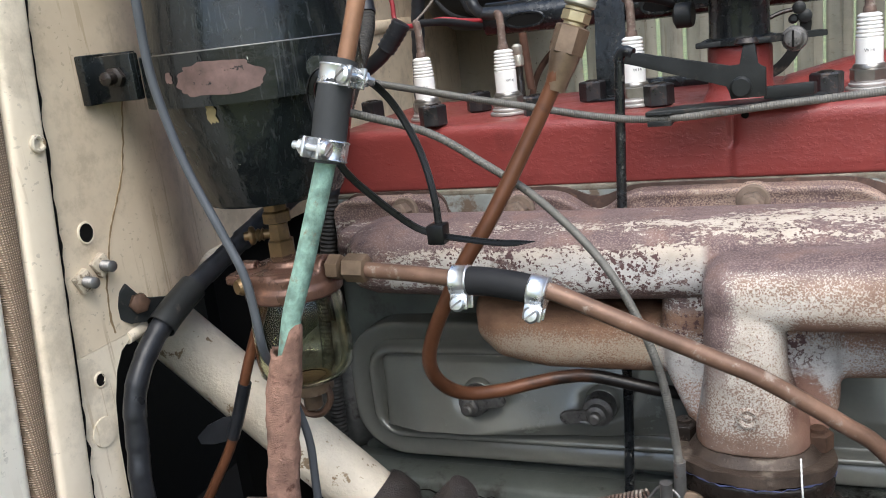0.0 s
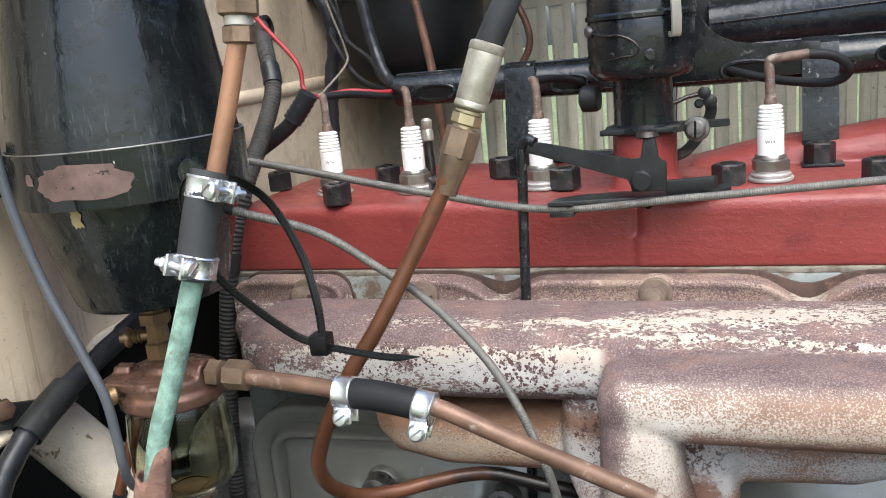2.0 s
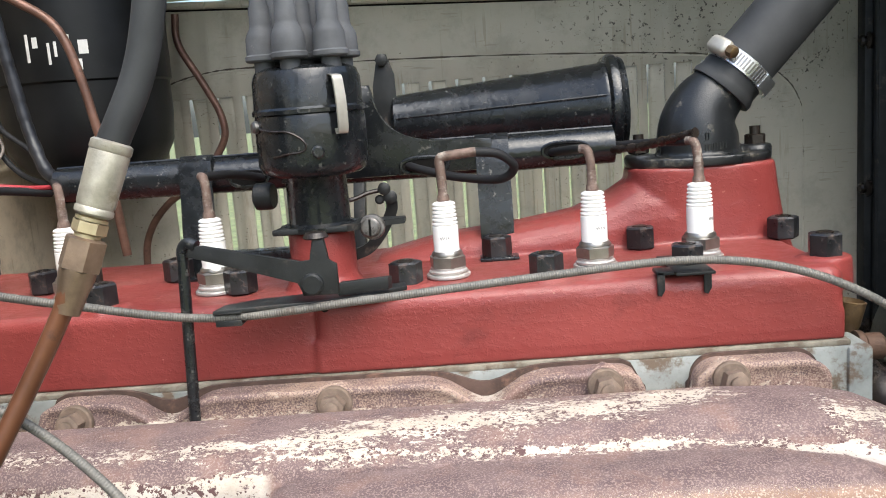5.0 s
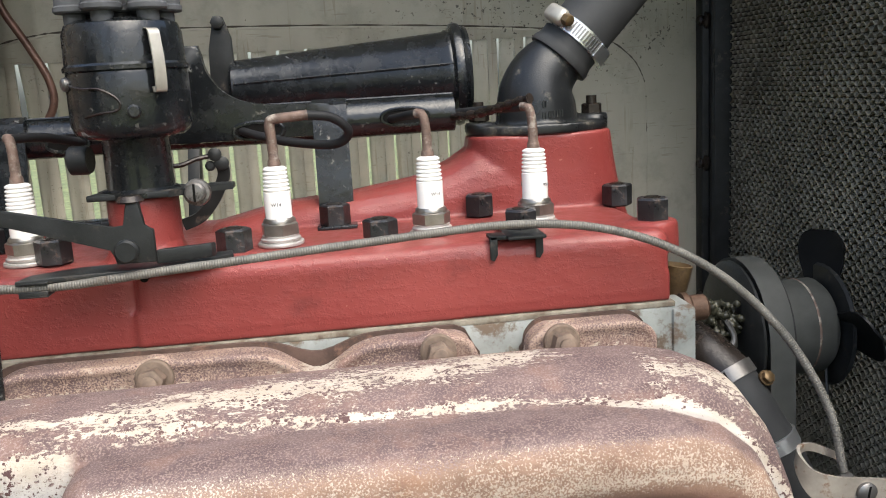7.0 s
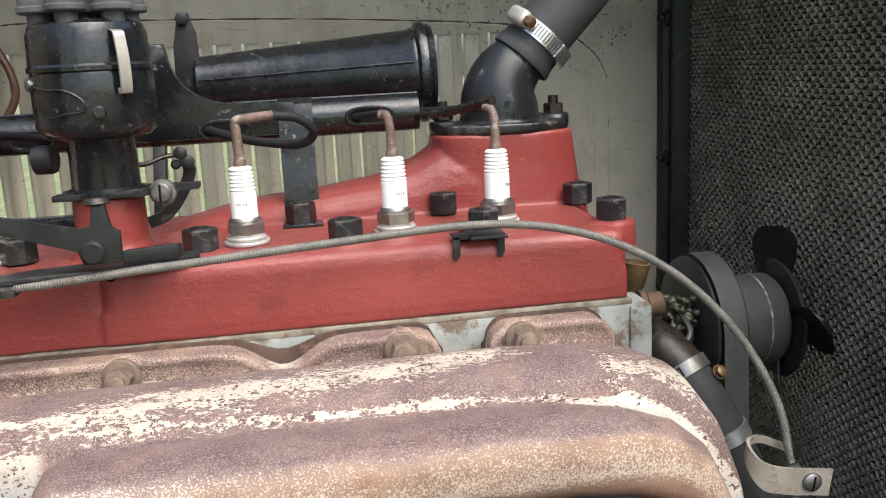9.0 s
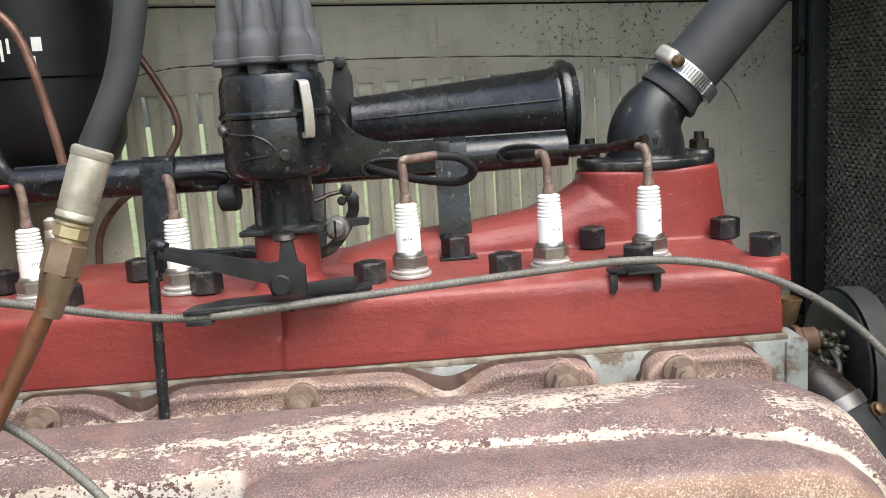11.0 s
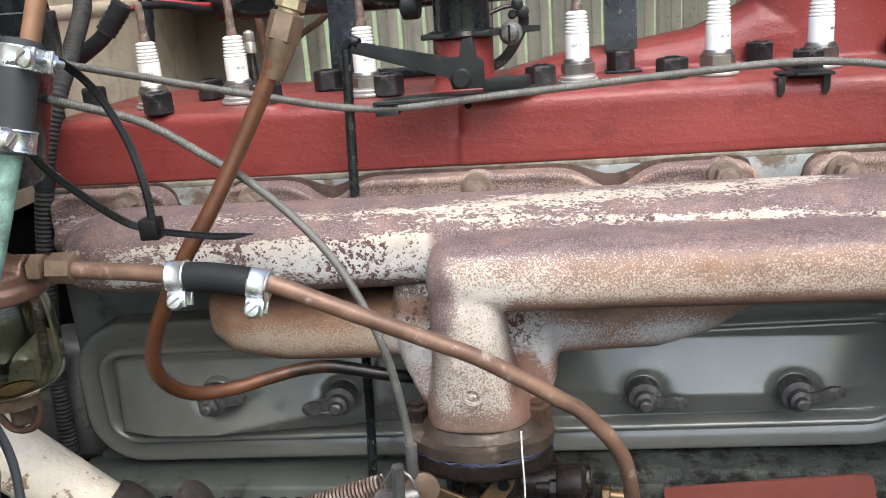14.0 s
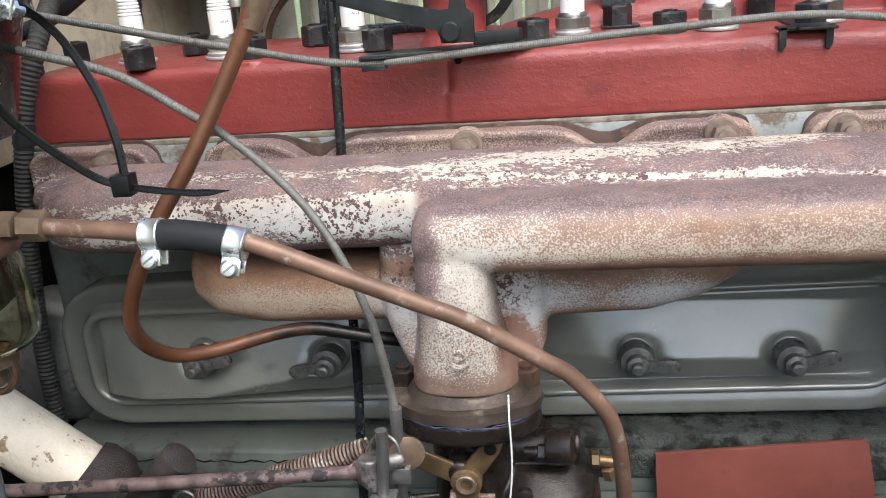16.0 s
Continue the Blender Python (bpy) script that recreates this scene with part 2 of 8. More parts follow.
def scratched_black(name):
    """Glossy black enamel, scratched down its length, with worn and chipped places."""
    m, nt, b, co = begin(name, 0.16)
    b.inputs["Specular IOR Level"].default_value = 0.5
    big = noise_tex(nt, co, 20, 5)
    c = blend(nt, band(nt, big, 0.35, 0.7), (0.007, 0.008, 0.009), (0.010, 0.013, 0.013))
    fine = band(nt, noise_tex(nt, co, 1.0, 4, 0.65, (520, 520, 26)), 0.56, 0.68)
    c = blend(nt, maths(nt, 'MULTIPLY', fine, maths(nt, 'MULTIPLY', band(nt, big, 0.40, 0.60), 0.26)), c, (0.13, 0.135, 0.135))
    k = band(nt, noise_tex(nt, co, 62, 7, 0.72), 0.700, 0.708)
    c = blend(nt, k, c, (0.24, 0.195, 0.12))
    nick = band(nt, noise_tex(nt, co, 1.0, 3, 0.6, (200, 200, 110)), 0.735, 0.755)
    c = blend(nt, nick, c, (0.30, 0.30, 0.27))
    nt.links.new(c, b.inputs["Base Color"])
    smear = noise_tex(nt, co, 55, 6, 0.7)
    r = maths(nt, 'ADD', maths(nt, 'ADD', maths(nt, 'MULTIPLY', band(nt, smear, 0.40, 0.66), 0.24), 0.10), maths(nt, 'MULTIPLY', maths(nt, 'MAXIMUM', k, nick), 0.4), True)
    nt.links.new(r, b.inputs["Roughness"])
    relief(nt, b, maths(nt, 'SUBTRACT', maths(nt, 'ADD', noise_tex(nt, co, 90, 4), maths(nt, 'MULTIPLY', noise_tex(nt, co, 1.0, 3, 0.6, (300, 300, 90)), 0.35)), k), 0.40, 0.0011)
    return m


def chipped(name, col, chip, at=(0.64, 0.66), scale=55, rough=0.28, speck=True, dust=(0.2, 0.19, 0.17)):
    """Glossy paint with chips through to a second colour and fine pale specks."""
    m, nt, b, co = begin(name, rough)
    big = noise_tex(nt, co, 25, 5)
    c = blend(nt, band(nt, big, 0.35, 0.75), col, tuple(v * 1.9 for v in col))
    k = band(nt, noise_tex(nt, co, scale, 6, 0.7), *at)
    c = blend(nt, k, c, chip)
    s = maths(nt, 'MULTIPLY', band(nt, noise_tex(nt, co, 230, 4, 0.65), 0.615, 0.665), maths(nt, 'MULTIPLY', band(nt, big, 0.42, 0.60), 0.5))
    if speck:
        c = blend(nt, s, c, dust)
    nt.links.new(c, b.inputs["Base Color"])
    r = maths(nt, 'ADD', maths(nt, 'ADD', maths(nt, 'MULTIPLY', band(nt, noise_tex(nt, co, 60, 6, 0.7), 0.35, 0.7), 0.25), rough), maths(nt, 'MULTIPLY', k, 0.4), True)
    nt.links.new(r, b.inputs["Roughness"])
    relief(nt, b, maths(nt, 'ADD', maths(nt, 'ADD', noise_tex(nt, co, 180, 3), maths(nt, 'MULTIPLY', noise_tex(nt, co, 40, 3), 1.2)), maths(nt, 'MULTIPLY', k, -0.6)), 0.36, 0.0008)
    return m


def red_enamel():
    m, nt, b, co = begin("red_enamel", 0.38)
    big = noise_tex(nt, co, 9, 5)
    mid = noise_tex(nt, co, 130, 4, 0.6)
    b.inputs["Specular IOR Level"].default_value = 0.36
    c = ramp(nt, big, [(0.3, (0.182, 0.031, 0.028)), (0.7, (0.242, 0.049, 0.043))])
    geo = nt.nodes.new("ShaderNodeNewGeometry")
    sep = nt.nodes.new("ShaderNodeSeparateXYZ")
    nt.links.new(geo.outputs["Normal"], sep.inputs[0])
    dust = maths(nt, 'MULTIPLY', band(nt, sep.outputs[2], 0.6, 0.95), band(nt, noise_tex(nt, co, 30, 6, 0.7), 0.35, 0.75))
    c = blend(nt, maths(nt, 'MULTIPLY', dust, 0.55), c, (0.185, 0.082, 0.064))
    grime = maths(nt, 'MULTIPLY', band(nt, noise_tex(nt, co, 16, 7, 0.7), 0.56, 0.74), 0.55)
    c = blend(nt, grime, c, (0.105, 0.022, 0.020))
    c = blend(nt, band(nt, noise_tex(nt, co, 300, 2), 0.73, 0.76), c, (0.30, 0.12, 0.09))
    nt.links.new(c, b.inputs["Base Color"])
    r = maths(nt, 'ADD', maths(nt, 'MULTIPLY', dust, 0.25), maths(nt, 'ADD', maths(nt, 'MULTIPLY', mid, 0.2), 0.22), True)
    nt.links.new(r, b.inputs["Roughness"])
    pits = band(nt, noise_tex(nt, co, 150, 5, 0.65, (0.6, 1, 1)), 0.44, 0.64)
    warts = band(nt, noise_tex(nt, co, 340, 2, 0.5), 0.60, 0.70)
    relief(nt, b, maths(nt, 'ADD', maths(nt, 'ADD', mid, pits), maths(nt, 'MULTIPLY', warts, 1.2)), 0.22, 0.0010)
    return m


M_RED = red_enamel()
M_CAST = casting_paint()
M_BLACK = chipped("black_enamel", (0.007, 0.008, 0.009), (0.15, 0.145, 0.13), (0.655, 0.69), 62, 0.14)
M_TANK = scratched_black("worn_black_enamel")
M_SATIN = surface("satin_black", (0.017, 0.018, 0.018), 0.42, spec=0.22, dark=0.6, light=1.5, scale=45, stain=(0.085, 0.07, 0.058), stain_at=(0.57, 0.72), stain_scale=70, bump=0.35)
M_CREAM = aged_cream("cream_body_paint", (0.60, 0.505, 0.375), (0.78, 0.69, 0.55), (0.33, 0.225, 0.11))
# Cream body paint darkened for the bulkhead's shade under the bonnet.
M_BULK = aged_cream("shaded_bulkhead_paint", (0.56, 0.45, 0.318), (0.73, 0.625, 0.475), (0.30, 0.205, 0.10))
M_GRIMYCREAM = surface("grimy_cream_metal", (0.50, 0.43, 0.33), 0.55, dark=0.55, light=1.15, scale=150, bump=0.4, stain=(0.16, 0.12, 0.08), stain_at=(0.50, 0.60), stain_scale=160)
M_OUTER = aged_cream("pale_outer_paint", (0.84, 0.775, 0.65), (0.92, 0.875, 0.77), (0.45, 0.36, 0.22))
M_PANEL = aged_cream("dusty_cream_panel", (0.42, 0.388, 0.300), (0.485, 0.452, 0.358), (0.25, 0.20, 0.13), 0.35, 0.6, 0.35)
M_ENGINE = surface("grey_green_engine_paint", (0.122, 0.133, 0.119), 0.40, dark=0.7, light=1.3, scale=22, grain=350, bump=0.5, stain=(0.05, 0.047, 0.04), stain_at=(0.52, 0.66), stain_scale=18)
M_COVER = surface("grey_green_cover_paint", (0.215, 0.211, 0.180), 0.22, 0.18, spec=0.8, dark=0.8, light=1.15, scale=12, grain=300, bump=0.10, stain=(0.06, 0.058, 0.042), stain_at=(0.60, 0.78), stain_scale=20, rough_var=0.08)
M_BLOCKTOP = surface("pale_grey_block_paint", (0.27, 0.285, 0.27), 0.5, dark=0.6, light=1.2, scale=35, stain=(0.12, 0.088, 0.062), stain_at=(0.47, 0.58), stain_scale=38)
M_GASKET = surface("gasket_edge", (0.27, 0.245, 0.195), 0.8, dark=0.5, light=1.2, scale=50, stain=(0.12, 0.09, 0.065), stain_at=(0.42, 0.66), stain_scale=45)
M_COPPER = surface("dull_copper", (0.185, 0.108, 0.073), 0.42, 0.25, dark=0.5, light=1.25, scale=45, stain=(0.26, 0.205, 0.165), stain_at=(0.56, 0.66), stain_scale=80, bump=0.2)
M_COPPERHOT = surface("orange_copper", (0.31, 0.165, 0.095), 0.42, 0.3, dark=0.6, light=1.2, scale=35, stain=(0.17, 0.09, 0.06), stain_at=(0.58, 0.70), stain_scale=60)
M_COPPER2 = surface("orange_lacquered_copper", (0.15, 0.062, 0.031), 0.34, 0.2, dark=0.45, light=1.15, scale=25, stain=(0.05, 0.022, 0.014), stain_at=(0.58, 0.72), stain_scale=30, bump=0.12)
M_VERDI = surface("verdigris_copper", (0.185, 0.285, 0.235), 0.8, dark=0.60, light=1.75, scale=130, stain=(0.19, 0.155, 0.105), stain_at=(0.54, 0.68), stain_scale=85, bump=0.9, dist=0.0006)
M_BRASS = surface("tarnished_brass", (0.20, 0.132, 0.066), 0.40, 0.6, dark=0.5, light=1.2, stain=(0.085, 0.052, 0.028), stain_at=(0.5, 0.66))
M_BRONZE = surface("brown_brass", (0.215, 0.150, 0.100), 0.40, 0.5, dark=0.5, light=1.25, stain=(0.10, 0.06, 0.038), stain_at=(0.54, 0.68))
M_NICKEL = surface("dull_nickel", (0.48, 0.45, 0.385), 0.42, 0.6, dark=0.75, light=1.1, stain=(0.25, 0.2, 0.12), stain_at=(0.6, 0.7))
M_ZINC = surface("bright_zinc", (0.72, 0.73, 0.74), 0.28, 0.9, dark=0.85, light=1.05, bump=0.08)
M_STEEL = surface("grey_steel", (0.25, 0.24, 0.23), 0.42, 0.8, dark=0.6, light=1.15, stain=(0.13, 0.07, 0.04), stain_at=(0.58, 0.7))
M_PIPE = surface("browned_copper", (0.135, 0.073, 0.052), 0.40, 0.3, dark=0.5, light=1.4, scale=45, stain=(0.05, 0.03, 0.024), stain_at=(0.58, 0.68), stain_scale=60)
M_RUST = surface("rusty_steel", (0.105, 0.062, 0.042), 0.6, 0.45, dark=0.5, light=1.5, scale=90, bump=0.5)
M_NUT = chipped("black_nut", (0.010, 0.010, 0.011), (0.060, 0.042, 0.034), (0.56, 0.66), 130, 0.26, False)
M_RUBBER = surface("black_rubber", (0.016, 0.016, 0.017), 0.55, spec=0.16, dark=0.75, light=1.4, scale=40, bump=0.15, stain=(0.05, 0.048, 0.045), stain_at=(0.64, 0.76))
M_HOSE = surface("grey_black_hose", (0.035, 0.036, 0.037), 0.55, spec=0.18, dark=0.7, light=1.4, scale=25, stain=(0.12, 0.11, 0.1), stain_at=(0.66, 0.8), bump=0.2)
M_CONDUIT = surface("corrugated_loom", (0.038, 0.036, 0.033), 0.6, spec=0.2, dark=0.7, light=1.5, bump=0.2, stain=(0.09, 0.075, 0.06), stain_at=(0.6, 0.75))
M_TAPE = surface("black_tape", (0.016, 0.017, 0.020), 0.32, spec=0.3, dark=0.6, light=1.5, scale=70, bump=0.35, stain=(0.07, 0.07, 0.068), stain_at=(0.64, 0.74), stain_scale=50)
M_CABLE = surface("grey_cable_casing", (0.152, 0.143, 0.126), 0.55, 0.25, dark=0.65, light=1.2, stain=(0.08, 0.06, 0.045), stain_at=(0.58, 0.72))
M_PORC = surface("white_porcelain", (0.84, 0.83, 0.80), 0.12, dark=0.95, light=1.03, bump=0.02)
M_HOTNUT = surface("burnt_nut", (0.17, 0.125, 0.095), 0.75, 0.2, dark=0.6, light=1.4, scale=120, bump=0.5)
M_GREASE = surface("dark_wet_grease", (0.030, 0.029, 0.020), 0.16, dark=0.3, light=2.6, scale=110, bump=0.6)
M_NYLON = surface("black_nylon", (0.005, 0.005, 0.0055), 0.30, spec=0.28, dark=0.8, light=1.3, scale=90, stain=(0.16, 0.16, 0.15), stain_at=(0.66, 0.70), stain_scale=110)
M_ALLOY = surface("dull_pale_alloy", (0.46, 0.445, 0.42), 0.42, 0.45, dark=0.75, light=1.15, scale=90, stain=(0.22, 0.15, 0.11), stain_at=(0.60, 0.70), stain_scale=120)
M_PALEBRASS = surface("pale_brass", (0.46, 0.385, 0.235), 0.36, 0.6, dark=0.65, light=1.15, stain=(0.20, 0.14, 0.08), stain_at=(0.58, 0.68))
# Colour of the shadow line drawn along the pressed bead.
M_BEADSHADOW = surface("bead_shadow", (0.085, 0.072, 0.052), 0.85, dark=0.6, light=1.3, scale=90)
M_INK = surface("dark_print", (0.05, 0.05, 0.05), 0.5)
M_REDWIRE = surface("red_wire", (0.27, 0.028, 0.034), 0.45)
M_GREYWIRE = surface("grey_wire", (0.062, 0.067, 0.075), 0.36, dark=0.85, light=1.1)
M_PALEWIRE = surface("pale_wire", (0.16, 0.135, 0.115), 0.5)
M_WRAP = surface("pipe_lagging", (0.27, 0.155, 0.115), 0.95, dark=0.5, light=1.6, scale=90, grain=1200, bump=0.9, dist=0.0018, stain=(0.085, 0.038, 0.026), stain_at=(0.55, 0.70), stain_scale=60)
M_COLUMN = surface("flaking_cream_paint", (0.60, 0.53, 0.42), 0.40, dark=0.75, light=1.12, scale=30, stain=(0.21, 0.15, 0.09), stain_at=(0.60, 0.62), stain_scale=75, bump=0.5, dist=0.002, grain=260)
M_OIL = surface("oily_black_iron", (0.019, 0.0145, 0.012), 0.26, 0.1, dark=0.5, light=1.7, scale=45, stain=(0.085, 0.05, 0.03), stain_at=(0.60, 0.76), bump=0.35, dist=0.0008)
M_REDPLATE = surface("dull_red_plate", (0.205, 0.062, 0.046), 0.42, dark=0.6, light=1.15, scale=14, stain=(0.045, 0.022, 0.02), stain_at=(0.56, 0.78), stain_scale=10)
M_CORE = surface("black_radiator_core", (0.205, 0.187, 0.147), 0.5, 0.1, dark=0.7, light=1.5, scale=15)
M_BELT = surface("rubber_belt", (0.052, 0.054, 0.050), 0.6, dark=0.8, light=1.25)
# Near-black standing in for unlit depth in openings and holes; also grimy joints.
M_NEARBLACK = surface("grimy_unlit_black", (0.008, 0.0075, 0.007), 0.85, spec=0.08)
M_GRASS = surface("grass", (0.17, 0.19, 0.085), 0.9, dark=0.5, light=1.5, scale=9, grain=40)
M_WHITE = surface("white_scrawl", (0.65, 0.65, 0.62), 0.7)
M_BLUE = surface("blue_sealant", (0.075, 0.085, 0.17), 0.5)
M_GRIME = surface("oily_grime", (0.085, 0.092, 0.08), 0.5, dark=0.5, light=1.3, scale=40, grain=500, bump=0.9, dist=0.003, stain=(0.018, 0.016, 0.013), stain_at=(0.46, 0.60), stain_scale=45)
M_BOOT = surface("grey_rubber_boot", (0.072, 0.074, 0.078), 0.6, spec=0.2, dark=0.7, light=1.35, scale=50, bump=0.2, stain=(0.16, 0.155, 0.15), stain_at=(0.66, 0.75), stain_scale=90)
M_SLEEVE = surface("dull_plated_sleeve", (0.40, 0.37, 0.30), 0.42, 0.45, dark=0.65, light=1.15, scale=120, bump=0.22, dist=0.0006, stain=(0.20, 0.165, 0.11), stain_at=(0.57, 0.72), stain_scale=55)
M_ELBOW = surface("dusty_black_iron", (0.012, 0.013, 0.014), 0.30, spec=0.4, dark=0.6, light=1.6, scale=30, stain=(0.14, 0.125, 0.10), stain_at=(0.55, 0.70), stain_scale=55, bump=0.35, dist=0.0005)
M_CELLS = surface("dusty_black_cells", (0.060, 0.057, 0.046), 0.7, dark=0.8, light=1.25)
M_PLUGHEX = surface("worn_plated_steel", (0.36, 0.335, 0.30), 0.32, 0.85, dark=0.6, light=1.1, stain=(0.16, 0.10, 0.06), stain_at=(0.60, 0.72))
M_HOTGASKET = surface("burnt_gasket", (0.075, 0.048, 0.038), 0.85, dark=0.5, light=1.5, scale=60, bump=0.5, stain=(0.17, 0.10, 0.075), stain_at=(0.55, 0.68))
M_LEADEND = surface("grey_rusty_end", (0.145, 0.098, 0.078), 0.6, 0.25, dark=0.5, light=1.4, scale=110, bump=0.6, dist=0.0008, stain=(0.30, 0.265, 0.225), stain_at=(0.52, 0.64), stain_scale=75)
M_RUNS = surface("brown_paint_crack", (0.30, 0.21, 0.115), 0.7)
M_GRIMYIRON = surface("oily_grey_green_iron", (0.105, 0.105, 0.082), 0.34, dark=0.5, light=1.5, scale=60, bump=0.6, dist=0.001, stain=(0.035, 0.027, 0.016), stain_at=(0.48, 0.62), stain_scale=45)
M_WORNPLATE = surface("worn_rusty_plating", (0.40, 0.355, 0.30), 0.45, 0.35, dark=0.7, light=1.15, scale=70, stain=(0.20, 0.115, 0.07), stain_at=(0.54, 0.66), stain_scale=90)
M_DULLBLACK = surface("dull_black_enamel", (0.0075, 0.008, 0.0085), 0.34, spec=0.22, dark=0.7, light=1.5, scale=25, stain=(0.05, 0.048, 0.043), stain_at=(0.66, 0.76), stain_scale=60)
M_STRING = surface("white_string", (0.75, 0.73, 0.68), 0.9)



def blacken(m, lo, hi):
    """Blackens a pipe towards its right end, below a set height."""
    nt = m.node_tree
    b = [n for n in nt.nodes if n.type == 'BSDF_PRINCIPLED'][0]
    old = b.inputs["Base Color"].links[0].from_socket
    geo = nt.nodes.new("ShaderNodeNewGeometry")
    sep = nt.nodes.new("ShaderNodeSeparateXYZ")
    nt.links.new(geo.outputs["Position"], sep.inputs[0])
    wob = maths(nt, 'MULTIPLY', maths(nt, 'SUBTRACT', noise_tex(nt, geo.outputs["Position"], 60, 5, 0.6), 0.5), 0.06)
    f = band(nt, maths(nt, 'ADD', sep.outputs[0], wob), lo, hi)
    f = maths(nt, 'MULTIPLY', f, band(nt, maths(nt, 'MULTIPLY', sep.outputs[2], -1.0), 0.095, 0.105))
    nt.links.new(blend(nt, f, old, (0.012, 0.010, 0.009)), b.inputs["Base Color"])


blacken(M_COPPER2, -0.135, -0.085)
M_GREASY = surface("greasy_brown_joint", (0.024, 0.019, 0.017), 0.40, spec=0.35, dark=0.45, light=1.9, scale=70, bump=0.8, dist=0.0015, stain=(0.16, 0.125, 0.11), stain_at=(0.60, 0.70))
M_STUD = surface("oily_grey_steel", (0.15, 0.14, 0.13), 0.40, 0.55, dark=0.45, light=1.6, scale=130, bump=0.4, stain=(0.03, 0.026, 0.022), stain_at=(0.52, 0.62), stain_scale=90)


def webbing():
    m, nt, b, co = begin("woven_webbing", 0.95)
    w = nt.nodes.new("ShaderNodeTexWave")
    w.wave_type, w.bands_direction = 'BANDS', 'Z'
    w.inputs["Scale"].default_value = 240
    w.inputs["Distortion"].default_value = 1.5
    nt.links.new(co, w.inputs["Vector"])
    w2 = nt.nodes.new("ShaderNodeTexWave")
    w2.bands_direction = 'Y'
    w2.inputs["Scale"].default_value = 240
    nt.links.new(co, w2.inputs["Vector"])
    k = maths(nt, 'MULTIPLY', w.outputs[1], w2.outputs[1])
    c = ramp(nt, k, [(0.1, (0.17, 0.12, 0.08)), (0.7, (0.42, 0.32, 0.23))])
    nt.links.new(c, b.inputs["Base Color"])
    relief(nt, b, k, 0.8, 0.001)
    return m


def clear(name, col, rough=0.02, ior=1.45):
    m, nt, b, co = begin(name, rough)
    b.inputs["Transmission Weight"].default_value = 1.0
    b.inputs["IOR"].default_value = ior
    b.inputs["Base Color"].default_value = (*col, 1)
    return m


M_WEB = webbing()
M_GLASS = clear("bowl_glass", (0.88, 0.89, 0.74), 0.0, 1.36)


# ---- mesh helpers ----
def part(name, bm, mat, parent=None, label="", smooth=True, angle=40):
    """One mesh object out of bm, under parent if there is one."""
    me = bpy.data.meshes.new(name)
    bmesh.ops.recalc_face_normals(bm, faces=bm.faces)
    bm.to_mesh(me)
    bm.free()
    me.materials.append(mat)
    if smooth:
        me.shade_smooth()
        me.set_sharp_from_angle(angle=radians(angle))
    ob = new(name, me)
    if parent:
        ob.parent = parent
        inv = parent.matrix_basis.inverted() if parent.parent is None else Matrix.Identity(4)
        ob.matrix_parent_inverse = inv
    if label:
        ob["label"] = label
    return ob


def thing(name, at, label, category, group="", kind=""):
    ob = new(name)
    ob.empty_display_size = 0.02
    ob.matrix_basis = Matrix.Translation(at)
    return tagged(ob, label, category, group, kind)


def single(name, bm, mat, label, category, group="", kind="", angle=40):
    return tagged(part(name, bm, mat, angle=angle), label, category, group, kind)


def curve(pts, n=8):
    """A smooth line through the points."""
    p = [Vector(q) for q in pts]
    if len(p) == 2:
        return [p[0].lerp(p[1], k / n) for k in range(n + 1)]
    p = [p[0] * 2 - p[1]] + p + [p[-1] * 2 - p[-2]]
    out = []
    for i in range(1, len(p) - 2):
        a, b, c, d = p[i - 1:i + 3]
        for k in range(n):
            t = k / n
            out.append(0.5 * ((2 * b) + (c - a) * t + (2 * a - 5 * b + 4 * c - d) * t * t + (3 * b - a - 3 * c + d) * t ** 3))
    out.append(p[-2])
    return out


def resample(line, step):
    out, left = [line[0]], step
    for a, b in zip(line, line[1:]):
        d = (b - a).length
        while d > left:
            a = a.lerp(b, left / d)
            d -= left
            out.append(a)
            left = step
        left -= d
    return out


def frames(line):
    """Turning-free frames along a line."""
    ts = [(line[min(i + 1, len(line) - 1)] - line[max(i - 1, 0)]).normalized() for i in range(len(line))]
    u = ts[0].orthogonal().normalized()
    for p, t in zip(line, ts):
        u = (u - t * u.dot(t)).normalized()
        yield p, t, u, t.cross(u)


def tube(bm, line, r, seg=12, cap=True):
    """A round tube; r is a number or a function of the index."""
    rings = []
    for i, (p, t, u, v) in enumerate(frames(line)):
        rr = r(i) if callable(r) else r
        rings.append([bm.verts.new(p + (u * math.cos(a) + v * math.sin(a)) * rr) for a in (2 * math.pi * k / seg for k in range(seg))])
    skin(bm, rings, cap)
    return bm


def skin(bm, rings, cap=True):
    for a, b in zip(rings, rings[1:]):
        n = len(a)
        for k in range(n):
            bm.faces.new((a[k], a[(k + 1) % n], b[(k + 1) % n], b[k]))
    if cap:
        bm.faces.new(rings[0][::-1])
        bm.faces.new(rings[-1])


def lathe(bm, prof, m=None, seg=24, cap=True):
    """Profile of (radius, height) turned about the z axis of m."""
    m = m or Matrix.Identity(4)
    rings = []
    for r, h in prof:
        rings.append([bm.verts.new(m @ Vector((r * math.cos(2 * math.pi * k / seg), r * math.sin(2 * math.pi * k / seg), h))) for k in range(seg)])
    skin(bm, rings, cap)
    return bm


